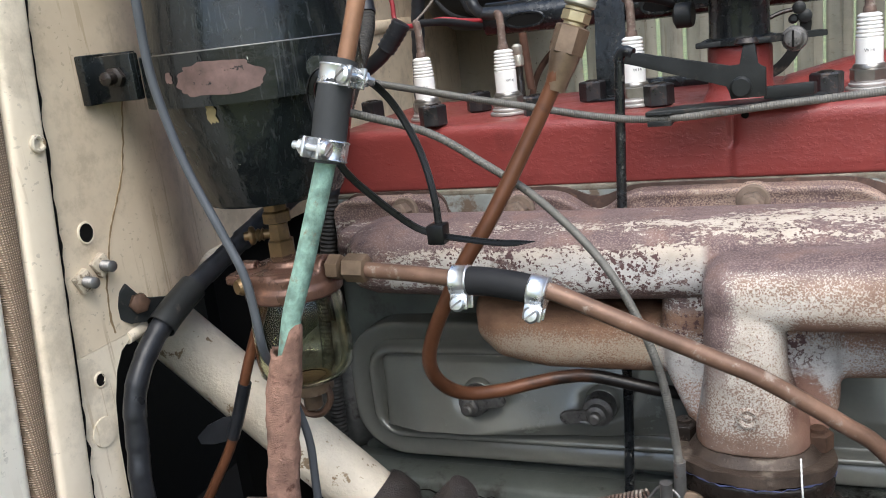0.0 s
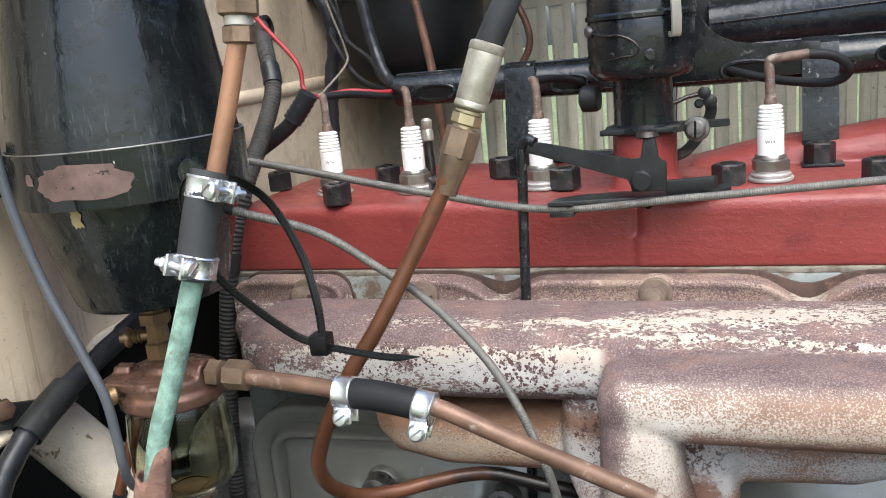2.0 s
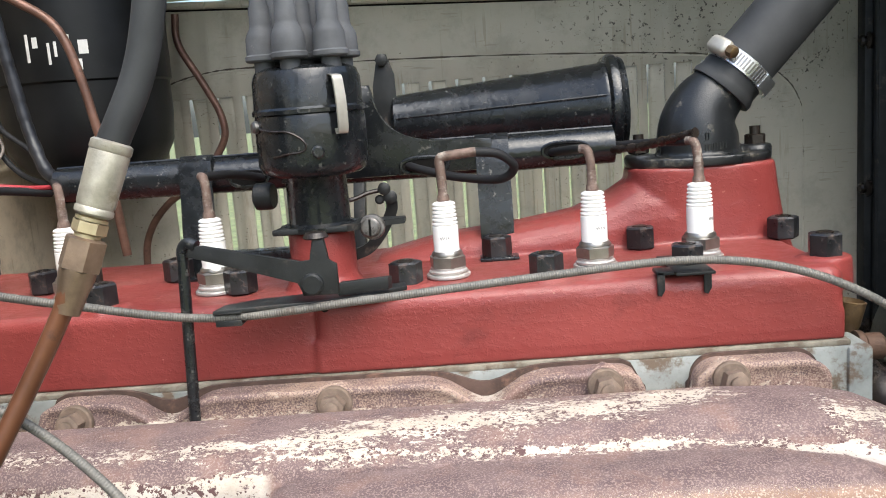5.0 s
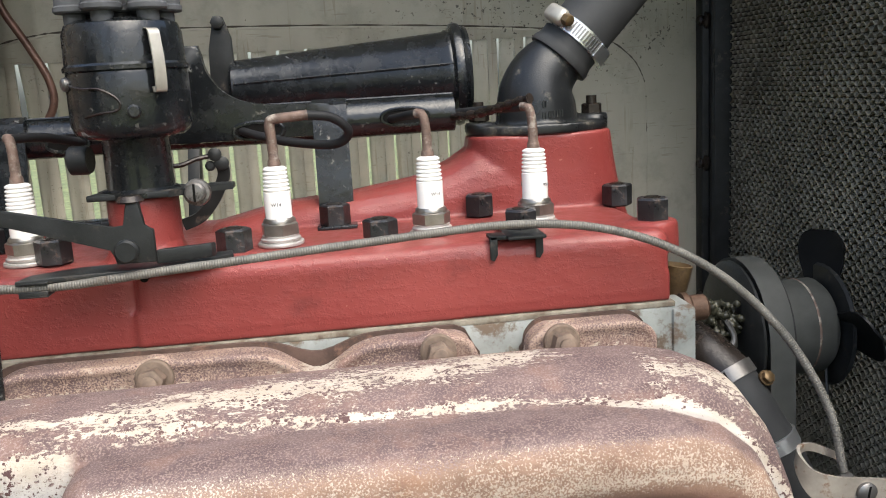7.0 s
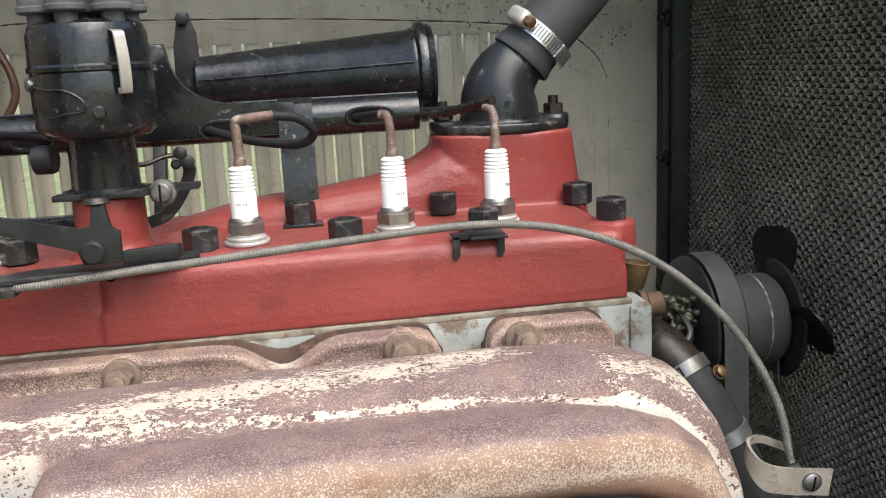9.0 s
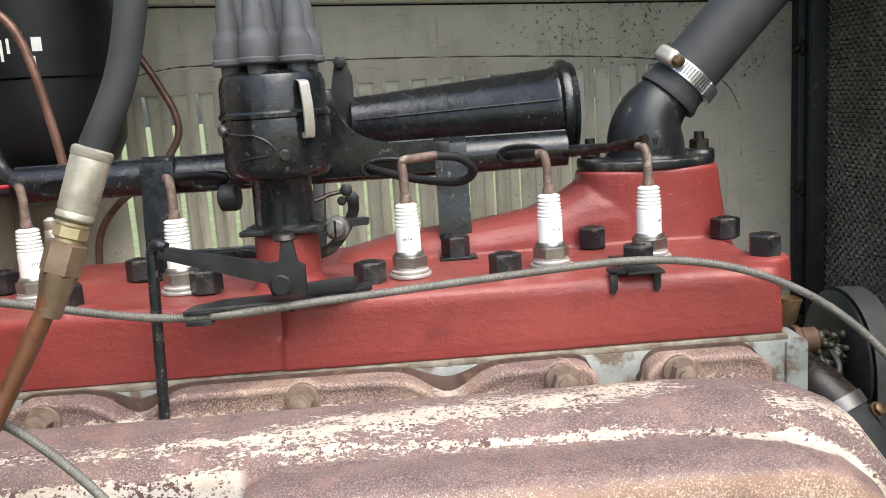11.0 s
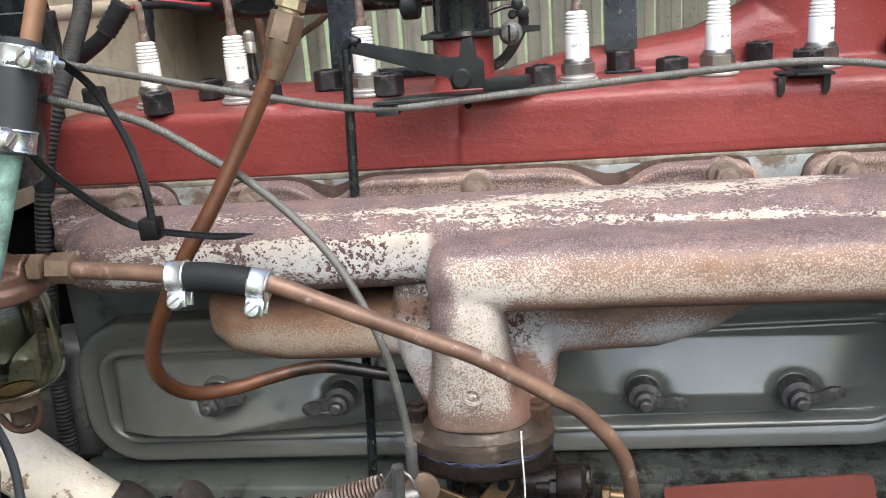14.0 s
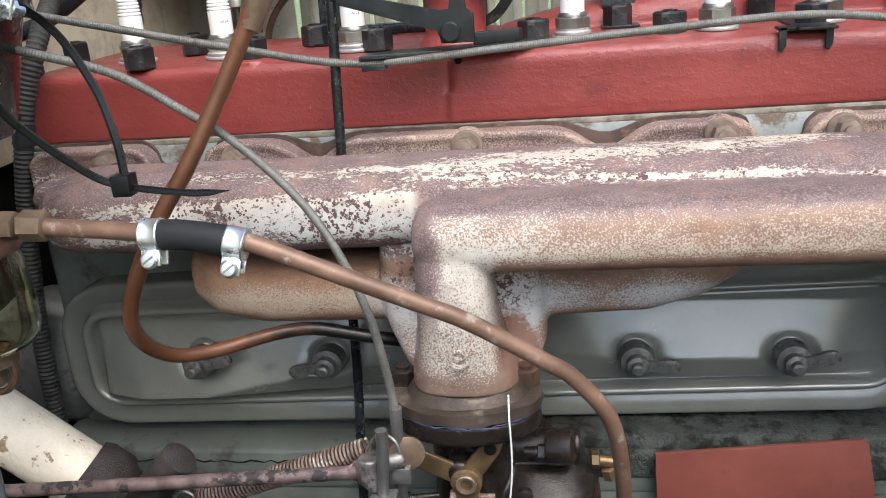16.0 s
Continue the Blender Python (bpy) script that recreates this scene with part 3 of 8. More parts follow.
def prism(bm, outline, depth, m=None, bevel=0.0, seg=2):
    """A flat outline in x, y given the depth along z."""
    m = m or Matrix.Identity(4)
    lo = [bm.verts.new(m @ Vector((x, y, 0))) for x, y in outline]
    hi = [bm.verts.new(m @ Vector((x, y, depth))) for x, y in outline]
    n = len(lo)
    fs = [bm.faces.new((lo[k], lo[(k + 1) % n], hi[(k + 1) % n], hi[k])) for k in range(n)]
    fs += [bm.faces.new(lo[::-1]), bm.faces.new(hi)]
    if bevel:
        es = {e for f in fs[-2:] for e in f.edges}
        bmesh.ops.bevel(bm, geom=list(es), offset=bevel, segments=seg, affect='EDGES', profile=0.5)
    return bm


def box(bm, lo, hi, bevel=0.0, seg=2, m=None):
    m = m or Matrix.Identity(4)
    v = [bm.verts.new(m @ Vector((x, y, z))) for x in (lo[0], hi[0]) for y in (lo[1], hi[1]) for z in (lo[2], hi[2])]
    fs = [bm.faces.new([v[i] for i in q]) for q in ((0, 1, 3, 2), (4, 6, 7, 5), (0, 4, 5, 1), (2, 3, 7, 6), (0, 2, 6, 4), (1, 5, 7, 3))]
    if bevel:
        es = {e for f in fs for e in f.edges}
        bmesh.ops.bevel(bm, geom=list(es), offset=bevel, segments=seg, affect='EDGES', profile=0.5)
    return bm


def hexa(bm, af, h, m=None, chamfer=0.0012):
    """A hexagon, af across its flats, with its edges turned off."""
    m = m or Matrix.Identity(4)
    r = af / math.sqrt(3)
    rings = []
    for rr, z in ((r - chamfer, 0), (r, chamfer * 0.7), (r, h - chamfer * 0.7), (r - chamfer, h)):
        rings.append([bm.verts.new(m @ Vector((rr * math.cos(math.pi * k / 3), rr * math.sin(math.pi * k / 3), z))) for k in range(6)])
    skin(bm, rings)
    return bm


def aim(at, way, spin=0.0):
    """A pose at a point whose z axis goes along way."""
    return Matrix.Translation(at) @ Vector(way).to_track_quat('Z', 'Y').to_matrix().to_4x4() @ pose(0, 0, 0, 0, 0, spin)


def squircle(n, p, a, b):
    out = []
    for k in range(n):
        t = 2 * math.pi * k / n
        c, s = math.cos(t), math.sin(t)
        out.append((a * math.copysign(abs(c) ** (2 / p), c), b * math.copysign(abs(s) ** (2 / p), s)))
    return out


def loft_x(bm, stations, n=28, p=2.8):
    """Rounded sections across x: x, y, z, half depth, half height."""
    skin(bm, [[bm.verts.new((x, y + a, z + b)) for a, b in squircle(n, p, ry, rz)] for x, y, z, ry, rz in stations])


def loft_z(bm, stations, n=28, p=2.8):
    """Rounded sections across z: z, x, y, half width, half depth."""
    skin(bm, [[bm.verts.new((x + a, y + b, z)) for a, b in squircle(n, p, rx, ry)] for z, x, y, rx, ry in stations])


def fuse(ob, voxel, smooth=4):
    """Melts the overlapping solids of one casting together."""
    a = ob.modifiers.new("fuse", 'REMESH')
    a.mode, a.voxel_size, a.use_smooth_shade = 'VOXEL', voxel, True
    b = ob.modifiers.new("soften", 'SMOOTH')
    b.factor, b.iterations = 0.5, smooth
    return ob


def bars(name, parent, mat, m, widths, height, gap, label=""):
    """Plain bars in place of print."""
    bm = bmesh.new()
    x = 0.0
    for w in widths:
        box(bm, (x, 0, 0), (x + w, height, 0.0002), m=m)
        x += w + gap
    return part(name, bm, mat, parent, label)


# ---- the setting ----
def setting():
    bm = bmesh.new()
    box(bm, (-60, -60, -1.0), (60, 60, -0.95))
    single("ground", bm, M_GRASS, "grass ground seen through the louvre slits", "ground", kind="structure")
    # Added black sheet that keeps light from below out of the bay.
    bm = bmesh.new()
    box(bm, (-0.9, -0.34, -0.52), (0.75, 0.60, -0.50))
    single("bay_closing_sheet", bm, M_NEARBLACK, "added black sheet closing the bay underneath", "tray", kind="structure")
    rng0 = random.Random(31)
    # bulkhead behind the engine, with the step to the outer cowl panel
    bm = bmesh.new()
    plan = [(-0.39, 0.497), (-0.39, -0.09), (-0.375, -0.125), (-0.345, -0.165), (-0.334, -0.196), (-0.3306, -0.214), (-0.3301, -0.222), (-0.3300, -0.30)]
    outline = plan + [(-0.41, -0.30), (-0.41, 0.497)]
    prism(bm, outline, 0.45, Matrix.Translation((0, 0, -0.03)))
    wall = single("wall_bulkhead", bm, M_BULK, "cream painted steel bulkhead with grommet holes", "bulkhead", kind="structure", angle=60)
    bm = bmesh.new()
    edge = [(-0.215, -0.0302), (-0.233, -0.0325), (-0.251, -0.0335), (-0.260, -0.038), (-0.267, -0.048), (-0.273, -0.065), (-0.277, -0.089), (-0.279, -0.12), (-0.283, -0.35)]
    prism(bm, edge + [(-0.31, -0.35), (-0.31, -0.0302)], 0.004, Matrix(((0, 0, 1, -0.334), (1, 0, 0, 0), (0, 1, 0, 0), (0, 0, 0, 1))))
    part("lower_cowl", bm, M_CREAM, wall)
    # Black wall stands in for the unlit depth behind the opening.
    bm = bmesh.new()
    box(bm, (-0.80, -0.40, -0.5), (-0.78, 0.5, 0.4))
    single("wall_footwell", bm, M_NEARBLACK, "black wall in place of the unlit depth behind the bulkhead opening", "footwell", kind="structure")
    # Added closing wall; its black stands for the dark below the bulkhead.
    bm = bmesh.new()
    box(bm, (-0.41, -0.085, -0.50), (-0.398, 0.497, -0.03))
    single("wall_below_bulkhead", bm, M_NEARBLACK, "added black wall closing the bay below the bulkhead", "toeboard", kind="structure")
    bm = bmesh.new()
    tube(bm, curve([(-0.3985, 0.02, 0.125), (-0.3945, 0.06, 0.126), (-0.3940, 0.20, 0.128), (-0.3945, 0.34, 0.13), (-0.3985, 0.40, 0.13)], 8), 0.0085, 12)
    part("swage", bm, M_BULK, wall)
    bm = bmesh.new()
    lathe(bm, [(0.060, 0), (0.058, 0.02), (0.048, 0.035), (0.030, 0.044), (0.010, 0.047)], aim((-0.352, 0.03, -0.19), (0, -1, 0.1)), 30)
    single("bell_housing", bm, surface("grimy_alloy", (0.24, 0.235, 0.22), 0.36, 0.45, dark=0.5, light=1.3, scale=40, stain=(0.05, 0.04, 0.03), stain_at=(0.5, 0.66)), "grimy rounded clutch housing behind the engine", "clutch housing")
    # flared lip of the opening for the steering column
    bm = bmesh.new()
    pts = [(-0.3325, -0.252, -0.033), (-0.3320, -0.23, -0.031), (-0.332, -0.205, -0.029), (-0.343, -0.165, -0.028), (-0.372, -0.122, -0.028), (-0.387, -0.088, -0.028), (-0.390, 0.0, -0.028)]
    tube(bm, curve(pts, 8), 0.0045, 14)
    part("flared_lip", bm, M_CREAM, wall)
    bm = bmesh.new()
    rows = []
    for k, p in enumerate(resample(curve([(0, -0.216, 0.108), (0, -0.2285, 0.066), (0, -0.2465, 0.036), (0, -0.2595, 0.005), (0, -0.2625, -0.014), (0, -0.2620, -0.028)], 8), 0.004)):
        w = 0.0003 + 0.0006 * rng0.random()
        j = rng0.uniform(-0.0005, 0.0005)
        x = -0.3298 if p.y < -0.215 else -0.3302
        rows.append([bm.verts.new((x, p.y + j - w, p.z)), bm.verts.new((x, p.y + j + w, p.z)), bm.verts.new((x - 0.002, p.y + j + w, p.z)), bm.verts.new((x - 0.002, p.y + j - w, p.z))])
    skin(bm, rows)
    part("paint_crack", bm, M_RUNS, wall, "brown crack in the paint")
    # cowl edge: folded strip, woven webbing, outer skin; all lean with height
    sh = Matrix.Identity(4)
    sh[1][2] = 0.12
    bm = bmesh.new()
    box(bm, (-0.41, -0.3165, -0.45), (-0.3255, -0.2930, 0.40), 0.004, 3, sh)
    single("cowl_edge", bm, M_CREAM, "cream folded steel edge of the cowl", "cowl", kind="structure")
    rng = random.Random(12)
    bm = bmesh.new()
    rows = []
    for k in range(120):
        z = -0.40 + 0.0065 * k
        w = 0.00025 + 0.0016 * rng.random() ** 3
        c = -0.2922 + 0.12 * z + rng.uniform(-0.0007, 0.0007)
        rows.append([bm.verts.new((-0.3283, c - w, z)), bm.verts.new((-0.3283, c + w, z)), bm.verts.new((-0.3300, c + w, z)), bm.verts.new((-0.3300, c - w, z))])
    skin(bm, rows)
    single("cowl_seam", bm, M_NEARBLACK, "dark cracked seam beside the cowl edge", "seam", kind="structure")
    bm = bmesh.new()
    box(bm, (-0.41, -0.3300, -0.45), (-0.3265, -0.3172, 0.40), 0.004, 3, sh)
    single("webbing_strip", bm, M_WEB, "tan woven webbing strip tacked along the cowl", "webbing", kind="structure")
    bm = bmesh.new()
    box(bm, (-0.60, -0.56, -0.45), (-0.3285, -0.3305, 0.40), 0.006, 3, sh)
    single("outer_cowl", bm, M_OUTER, "pale cream outer cowl skin", "cowl", kind="structure")
    # Unseen blocker, black to cut low light and bounce onto the engine.
    bm = bmesh.new()
    box(bm, (-1.2, -0.50, -0.95), (1.0, -0.44, -0.13), 0.02, 3)
    single("low_light_blocker", bm, M_SATIN, "unseen black blocker keeping low light off the lower engine", "wing", kind="structure")
    return wall


setting()


def bonnet_side():
    """Far bonnet side: louvres open rearwards."""
    y0, y1 = 0.490, 0.4925
    panel = thing("bonnet_side", (0.1, y0, -0.3), "dusty cream bonnet side panel with vertical louvres", "bonnet panel", kind="structure")
    bm = bmesh.new()
    top, bot, pitch, x0, count = 0.192, -0.13, 0.0315, -0.252, 21
    xs = [-0.41] + [x0 + pitch * k + w for k in range(count) for w in (0.0, 0.021)] + [0.60]
    grid = [[bm.verts.new((x, y0, z)) for x in xs] for z in (-0.52, bot, top, 0.302)]
    for i in range(3):
        for k in range(len(xs) - 1):
            if i != 1 or k % 2 == 0:
                bm.faces.new((grid[i][k], grid[i][k + 1], grid[i + 1][k + 1], grid[i + 1][k]))
    part("sheet", bm, M_PANEL, panel).modifiers.new("thick", 'SOLIDIFY').thickness = y1 - y0
    for k in range(count):
        bm = bmesh.new()
        a, b = x0 + pitch * k, x0 + pitch * k + 0.021
        rows = []
        for i in range(9):
            z = bot + (top - bot) * i / 8
            bulge = 0.010 * min(1.0, 4.0 * min(i, 8 - i) / 8 * 1.6)
            rows.append([bm.verts.new((b + (a + 0.0035 - b) * s, y1 - 0.001 + bulge * math.sin(s * math.pi / 2), z)) for s in (0, 0.25, 0.5, 0.75, 1.0)])
        for p, q in zip(rows, rows[1:]):
            for i in range(4):
                bm.faces.new((p[i], p[i + 1], q[i + 1], q[i]))
        lv = part("louvre", bm, M_PANEL, panel)
        s = lv.modifiers.new("thick", 'SOLIDIFY')
        s.thickness = 0.0012
    # pressed bead round the louvres, with a dark tube painted as its shadow
    bead = curve([(-0.276, y0, 0.10), (-0.275, y0, 0.165), (-0.262, y0, 0.198), (-0.236, y0, 0.2130), (-0.195, y0, 0.2215), (-0.15, y0, 0.2238), (0.0, y0, 0.2210), (0.15, y0, 0.2155), (0.30, y0, 0.2065), (0.38, y0, 0.1990), (0.44, y0, 0.1865), (0.470, y0, 0.1675), (0.4855, y0, 0.146), (0.4920, y0, 0.115), (0.4925, y0, 0.0), (0.492, y0, -0.13)])
    bm = bmesh.new()
    tube(bm, [p + Vector((0, -0.0008, -0.0026)) for p in bead], 0.0022, 10)
    part("bead", bm, M_PANEL, panel)
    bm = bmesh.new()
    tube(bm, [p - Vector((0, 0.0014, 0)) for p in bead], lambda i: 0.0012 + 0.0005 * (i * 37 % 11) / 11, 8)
    part("crease", bm, M_BEADSHADOW, panel, "painted shadow line along the bead")
    hinge = thing("bonnet_hinge", (0.1, y0, 0.30), "cream piano hinge along the top of the bonnet side", "hinge", kind="structure")
    x = -0.40
    while x < 0.58:
        bm = bmesh.new()
        tube(bm, [Vector((u, y0 - 0.004, 0.2885 - 0.05 * u)) for u in (x, x + 0.0415)], 0.0045, 10)
        part("knuckle", bm, M_PANEL, hinge)
        x += 0.0425
    bm = bmesh.new()
    tube(bm, [Vector((u, y0 - 0.001, 0.2832 - 0.05 * u)) for u in (-0.40, 0.58)], 0.0019, 8)
    part("gap", bm, M_NEARBLACK, hinge, "dark gap under the hinge")
    # Out of view; how far it reaches is set by the shade it casts.
    bm = bmesh.new()
    prism(bm, [(0.496, 0.306), (0.225, 0.393), (0.225, 0.396), (0.496, 0.309)], 1.02, Matrix(((0, 0, 1, -0.41), (1, 0, 0, 0), (0, 1, 0, 0), (0, 0, 0, 1))))
    single("bonnet_top", bm, M_PANEL, "unseen part of the closed far cream bonnet top, sized for its shade", "bonnet panel", kind="structure")


bonnet_side()


# ---- radiator, fan and pump ----
def radiator():
    rad = thing("radiator", (0.60, 0.1, -0.45), "black honeycomb radiator core in a dark frame", "radiator")
    rng = random.Random(4)
    y_lo, y_hi, z_lo, z_hi = -0.34, 0.452, -0.40, 0.36
    bm = bmesh.new()
    row, half = 0.0050, 0.0063
    z = z_lo
    k = 0
    while z < z_hi:
        pts = []
        y = y_lo + (half if k % 2 else 0)
        i = 0
        while y < y_hi:
            up = 0.0018 if (i % 2) else -0.0018
            j = rng.uniform(-0.0006, 0.0006)
            pts.append((y, z + up + j))
            pts.append((y + half * 0.55, z + up + j))
            y += half
            i += 1
        a = [bm.verts.new((0.580, p, q)) for p, q in pts]
        b = [bm.verts.new((0.5845, p, q + 0.001)) for p, q in pts]
        c = [bm.verts.new((0.580, p, q + 0.0012)) for p, q in pts]
        for m in range(len(a) - 1):
            bm.faces.new((a[m], a[m + 1], b[m + 1], b[m]))
            bm.faces.new((a[m], c[m], c[m + 1], a[m + 1]))
        z += row
        k += 1
    tagged(part("honeycomb", bm, M_CORE, rad, smooth=False), kind="stuff")
    bm = bmesh.new()
    box(bm, (0.5845, y_lo, z_lo), (0.640, y_hi, z_hi))
    part("core", bm, M_CELLS, rad)
    bm = bmesh.new()
    box(bm, (0.554, 0.468, -0.45), (0.645, 0.488, 0.40), 0.002)
    box(bm, (0.562, 0.452, -0.45), (0.645, 0.470, 0.40), 0.003)
    tube(bm, [Vector((0.563, 0.457, -0.45)), Vector((0.563, 0.457, 0.40))], 0.0032, 10)
    post = part("side_frame", bm, M_SATIN, rad)
    for z in (0.199, 0.033, -0.13):
        bm = bmesh.new()
        lathe(bm, [(0.0105, -0.002), (0.0105, 0.002), (0.0085, 0.003), (0.0062, 0.0035), (0.0062, 0.007), (0.004, 0.009)], aim((0.558, 0.472, z), (-1, -0.25, 0)), 16)
        part("frame_bolt", bm, M_OIL, post)
    bm = bmesh.new()
    box(bm, (0.572, -0.36, 0.36), (0.66, 0.488, 0.42), 0.006)
    part("top_tank", bm, M_SATIN, rad)


radiator()


def water_pump():
    pump = thing("water_pump", (0.38, 0.14, -0.08), "grimy water pump with a black belt pulley", "water pump")
    ax = Vector((1, 0, 0))
    c = Vector((0.0, 0.145, -0.072))
    bm = bmesh.new()
    lathe(bm, [(0.040, 0), (0.045, 0.01), (0.040, 0.03), (0.030, 0.05), (0.024, 0.07), (0.022, 0.095)], aim((0.345, c.y, c.z), ax), 24)
    part("body", bm, M_GRIMYIRON, pump)
    bm = bmesh.new()
    lathe(bm, [(0.030, 0), (0.056, 0.001), (0.060, 0.004), (0.060, 0.006), (0.052, 0.008), (0.052, 0.024), (0.060, 0.026), (0.060, 0.030), (0.030, 0.031)], aim((0.440, c.y, c.z), ax), 40)
    part("pulley", bm, M_SATIN, pump)
    bm = bmesh.new()
    lathe(bm, [(0.036, 0), (0.040, 0.004), (0.040, 0.040), (0.036, 0.045)], aim((0.475, c.y, c.z), ax), 32)
    hub = part("fan_hub", bm, M_BELT, pump)
    bm = bmesh.new()
    lathe(bm, [(0.0400, 0), (0.0405, 0.0010), (0.0400, 0.002)], aim((0.5005, c.y, c.z), ax), 32)
    part("rust_ring", bm, M_LEADEND, hub)
    # grease and a bent pipe on the pump shaft
    bm = bmesh.new()
    rng = random.Random(2)
    for _ in range(140):
        p = Vector((0.414 + rng.uniform(-0.016, 0.026), c.y + rng.uniform(-0.034, -0.012), c.z + rng.uniform(-0.022, 0.034)))
        bmesh.ops.create_icosphere(bm, subdivisions=1, radius=rng.uniform(0.0018, 0.0048), matrix=Matrix.Translation(p))
    fuse(part("grease", bm, M_GREASE, pump, "clotted grey grease"), 0.0012, 3)
    bm = bmesh.new()
    tube(bm, curve([(0.425, c.y - 0.026, c.z + 0.022), (0.432, c.y - 0.032, c.z + 0.005), (0.424, c.y - 0.033, c.z - 0.008)]), 0.0025, 8)
    part("grease_nipple", bm, M_STEEL, pump)
    # belt round the pulley and down to the crank
    r = 0.0585
    line = [Vector((0.456, c.y + r * math.cos(a), c.z + r * math.sin(a))) for a in (math.pi * k / 16 for k in range(17))]
    line = [Vector((0.456, c.y + r + 0.02, -0.42))] + line + [Vector((0.456, c.y - r - 0.02, -0.42))]
    bm = bmesh.new()
    rings = []
    for i, p in enumerate(line):
        q = Vector((0, p.y - c.y, max(0, p.z - c.z)))
        q = q.normalized() if q.length > 1e-6 else Vector((0, 1, 0))
        if i in (0, len(line) - 1):
            q = Vector((0, 1 if i == 0 else -1, 0))
        rings.append([bm.verts.new(p + Vector((sx, 0, 0)) + q * sq) for sx, sq in ((-0.0085, 0.004), (0.0115, 0.004), (0.008, -0.006), (-0.006, -0.006))])
    skin(bm, rings)
    single("fan_belt", bm, M_BELT, "wide grey rubber fan belt over the pulley", "belt", angle=30)
    # lower hose with two bands
    bm = bmesh.new()
    tube(bm, curve([(0.350, 0.060, -0.030), (0.360, 0.045, -0.038), (0.371, 0.028, -0.048), (0.382, 0.011, -0.061)], 6), lambda i: 0.0175 if i < 12 else 0.0185, 22)
    part("outlet_neck", bm, M_OIL, pump, "oily brown-black cast neck")
    hose = thing("lower_hose", (0.40, 0.0, -0.08), "black rubber coolant hose with clips beside the manifold", "hose")
    line = curve([(0.380, 0.0145, -0.056), (0.388, 0.004, -0.072), (0.396, -0.004, -0.089), (0.405, -0.011, -0.108), (0.424, -0.020, -0.160), (0.444, -0.03, -0.25)])
    bm = bmesh.new()
    tube(bm, line, 0.0172, 24)
    part("hose", bm, M_HOSE, hose)
    for i, mat in ((2, M_STEEL), (22, M_ZINC)):
        bm = bmesh.new()
        way = (line[i + 3] - line[i]).normalized()
        m = aim(line[i], way)
        lathe(bm, [(0.0171, -0.005), (0.0184, -0.0048), (0.0184, 0.0048), (0.0171, 0.005)], m, 32)
        band_ = part("clip_band", bm, mat, hose)
        if mat == M_STEEL:
            for k in range(16):
                bm = bmesh.new()
                box(bm, (0.0183, -0.0006, -0.0036), (0.0187, 0.0006, 0.0036), m=m @ pose(0, 0, 0, 0, 0, 150 + 8 * k))
                part("band_slot", bm, M_NEARBLACK, band_)
            bm = bmesh.new()
            at = line[i] + Vector((0.0185, -0.014, 0.002))
            hexa(bm, 0.0075, 0.006, aim(at, (0.25, -0.75, 0.55)))
            lathe(bm, [(0.0042, -0.012), (0.0046, -0.010), (0.0046, 0.0)], aim(at, (0.25, -0.75, 0.55)), 12)
            lathe(bm, [(0.0055, 0.001), (0.0055, 0.002)], aim(at, (0.25, -0.75, 0.55)), 12)
            part("clip_screw", bm, M_BRASS, band_)
    cup = thing("oil_cup", (0.362, 0.06, -0.02), "small brown brass cup at the front of the block", "oil cup")
    bm = bmesh.new()
    lathe(bm, [(0.0070, 0.0), (0.0078, 0.002), (0.0078, 0.006), (0.0092, 0.009), (0.0108, 0.024), (0.0112, 0.026), (0.0098, 0.0265), (0.0085, 0.012), (0.002, 0.011)], aim((0.3605, 0.060, -0.016), (0.16, 0, 1)), 22)
    part("cup", bm, M_BRASS, cup)
    bm = bmesh.new()
    lathe(bm, [(0.0055, -0.022), (0.0055, 0.001)], aim((0.3605, 0.060, -0.016), (0.16, 0, 1)), 12)
    part("stem", bm, M_OIL, cup)
    # fan behind the hub, at rest
    fan = thing("fan", (0.530, c.y, c.z), "dark pressed steel cooling fan in front of the radiator", "fan")
    bm = bmesh.new()
    lathe(bm, [(0.012, 0.0), (0.050, 0.001), (0.052, 0.003), (0.050, 0.005), (0.012, 0.006)], aim((0.5215, c.y, c.z), ax), 32)
    part("spider", bm, M_SATIN, fan)
    for k in range(4):
        bm = bmesh.new()
        a = radians(-6 + 90 * k)
        u, v = Vector((0, math.cos(a), math.sin(a))), Vector((0, -math.sin(a), math.cos(a)))
        rings = []
        for r, wide in ((0.034, 0.016), (0.044, 0.018), (0.054, 0.021), (0.064, 0.022), (0.072, 0.020), (0.078, 0.015), (0.080, 0.009)):
            o = Vector((0.5255, c.y, c.z)) + u * r
            side = (v * 0.90 + ax * 0.42).normalized()
            n = side.cross(u)
            rings.append([bm.verts.new(o + side * p * wide + n * q) for p, q in ((-1, -0.0009), (0, -0.0035), (1, -0.0009), (1, 0.0009), (0, -0.0017), (-1, 0.0009))])
        skin(bm, rings)
        part("blade", bm, M_DULLBLACK, fan)


water_pump()


# ---- engine ----
def rise(bm):
    """The joint under the head climbs a little towards the radiator."""
    for v in bm.verts:
        if v.co.z > -0.02:
            v.co.z += 0.0018 + 0.0065 * v.co.x


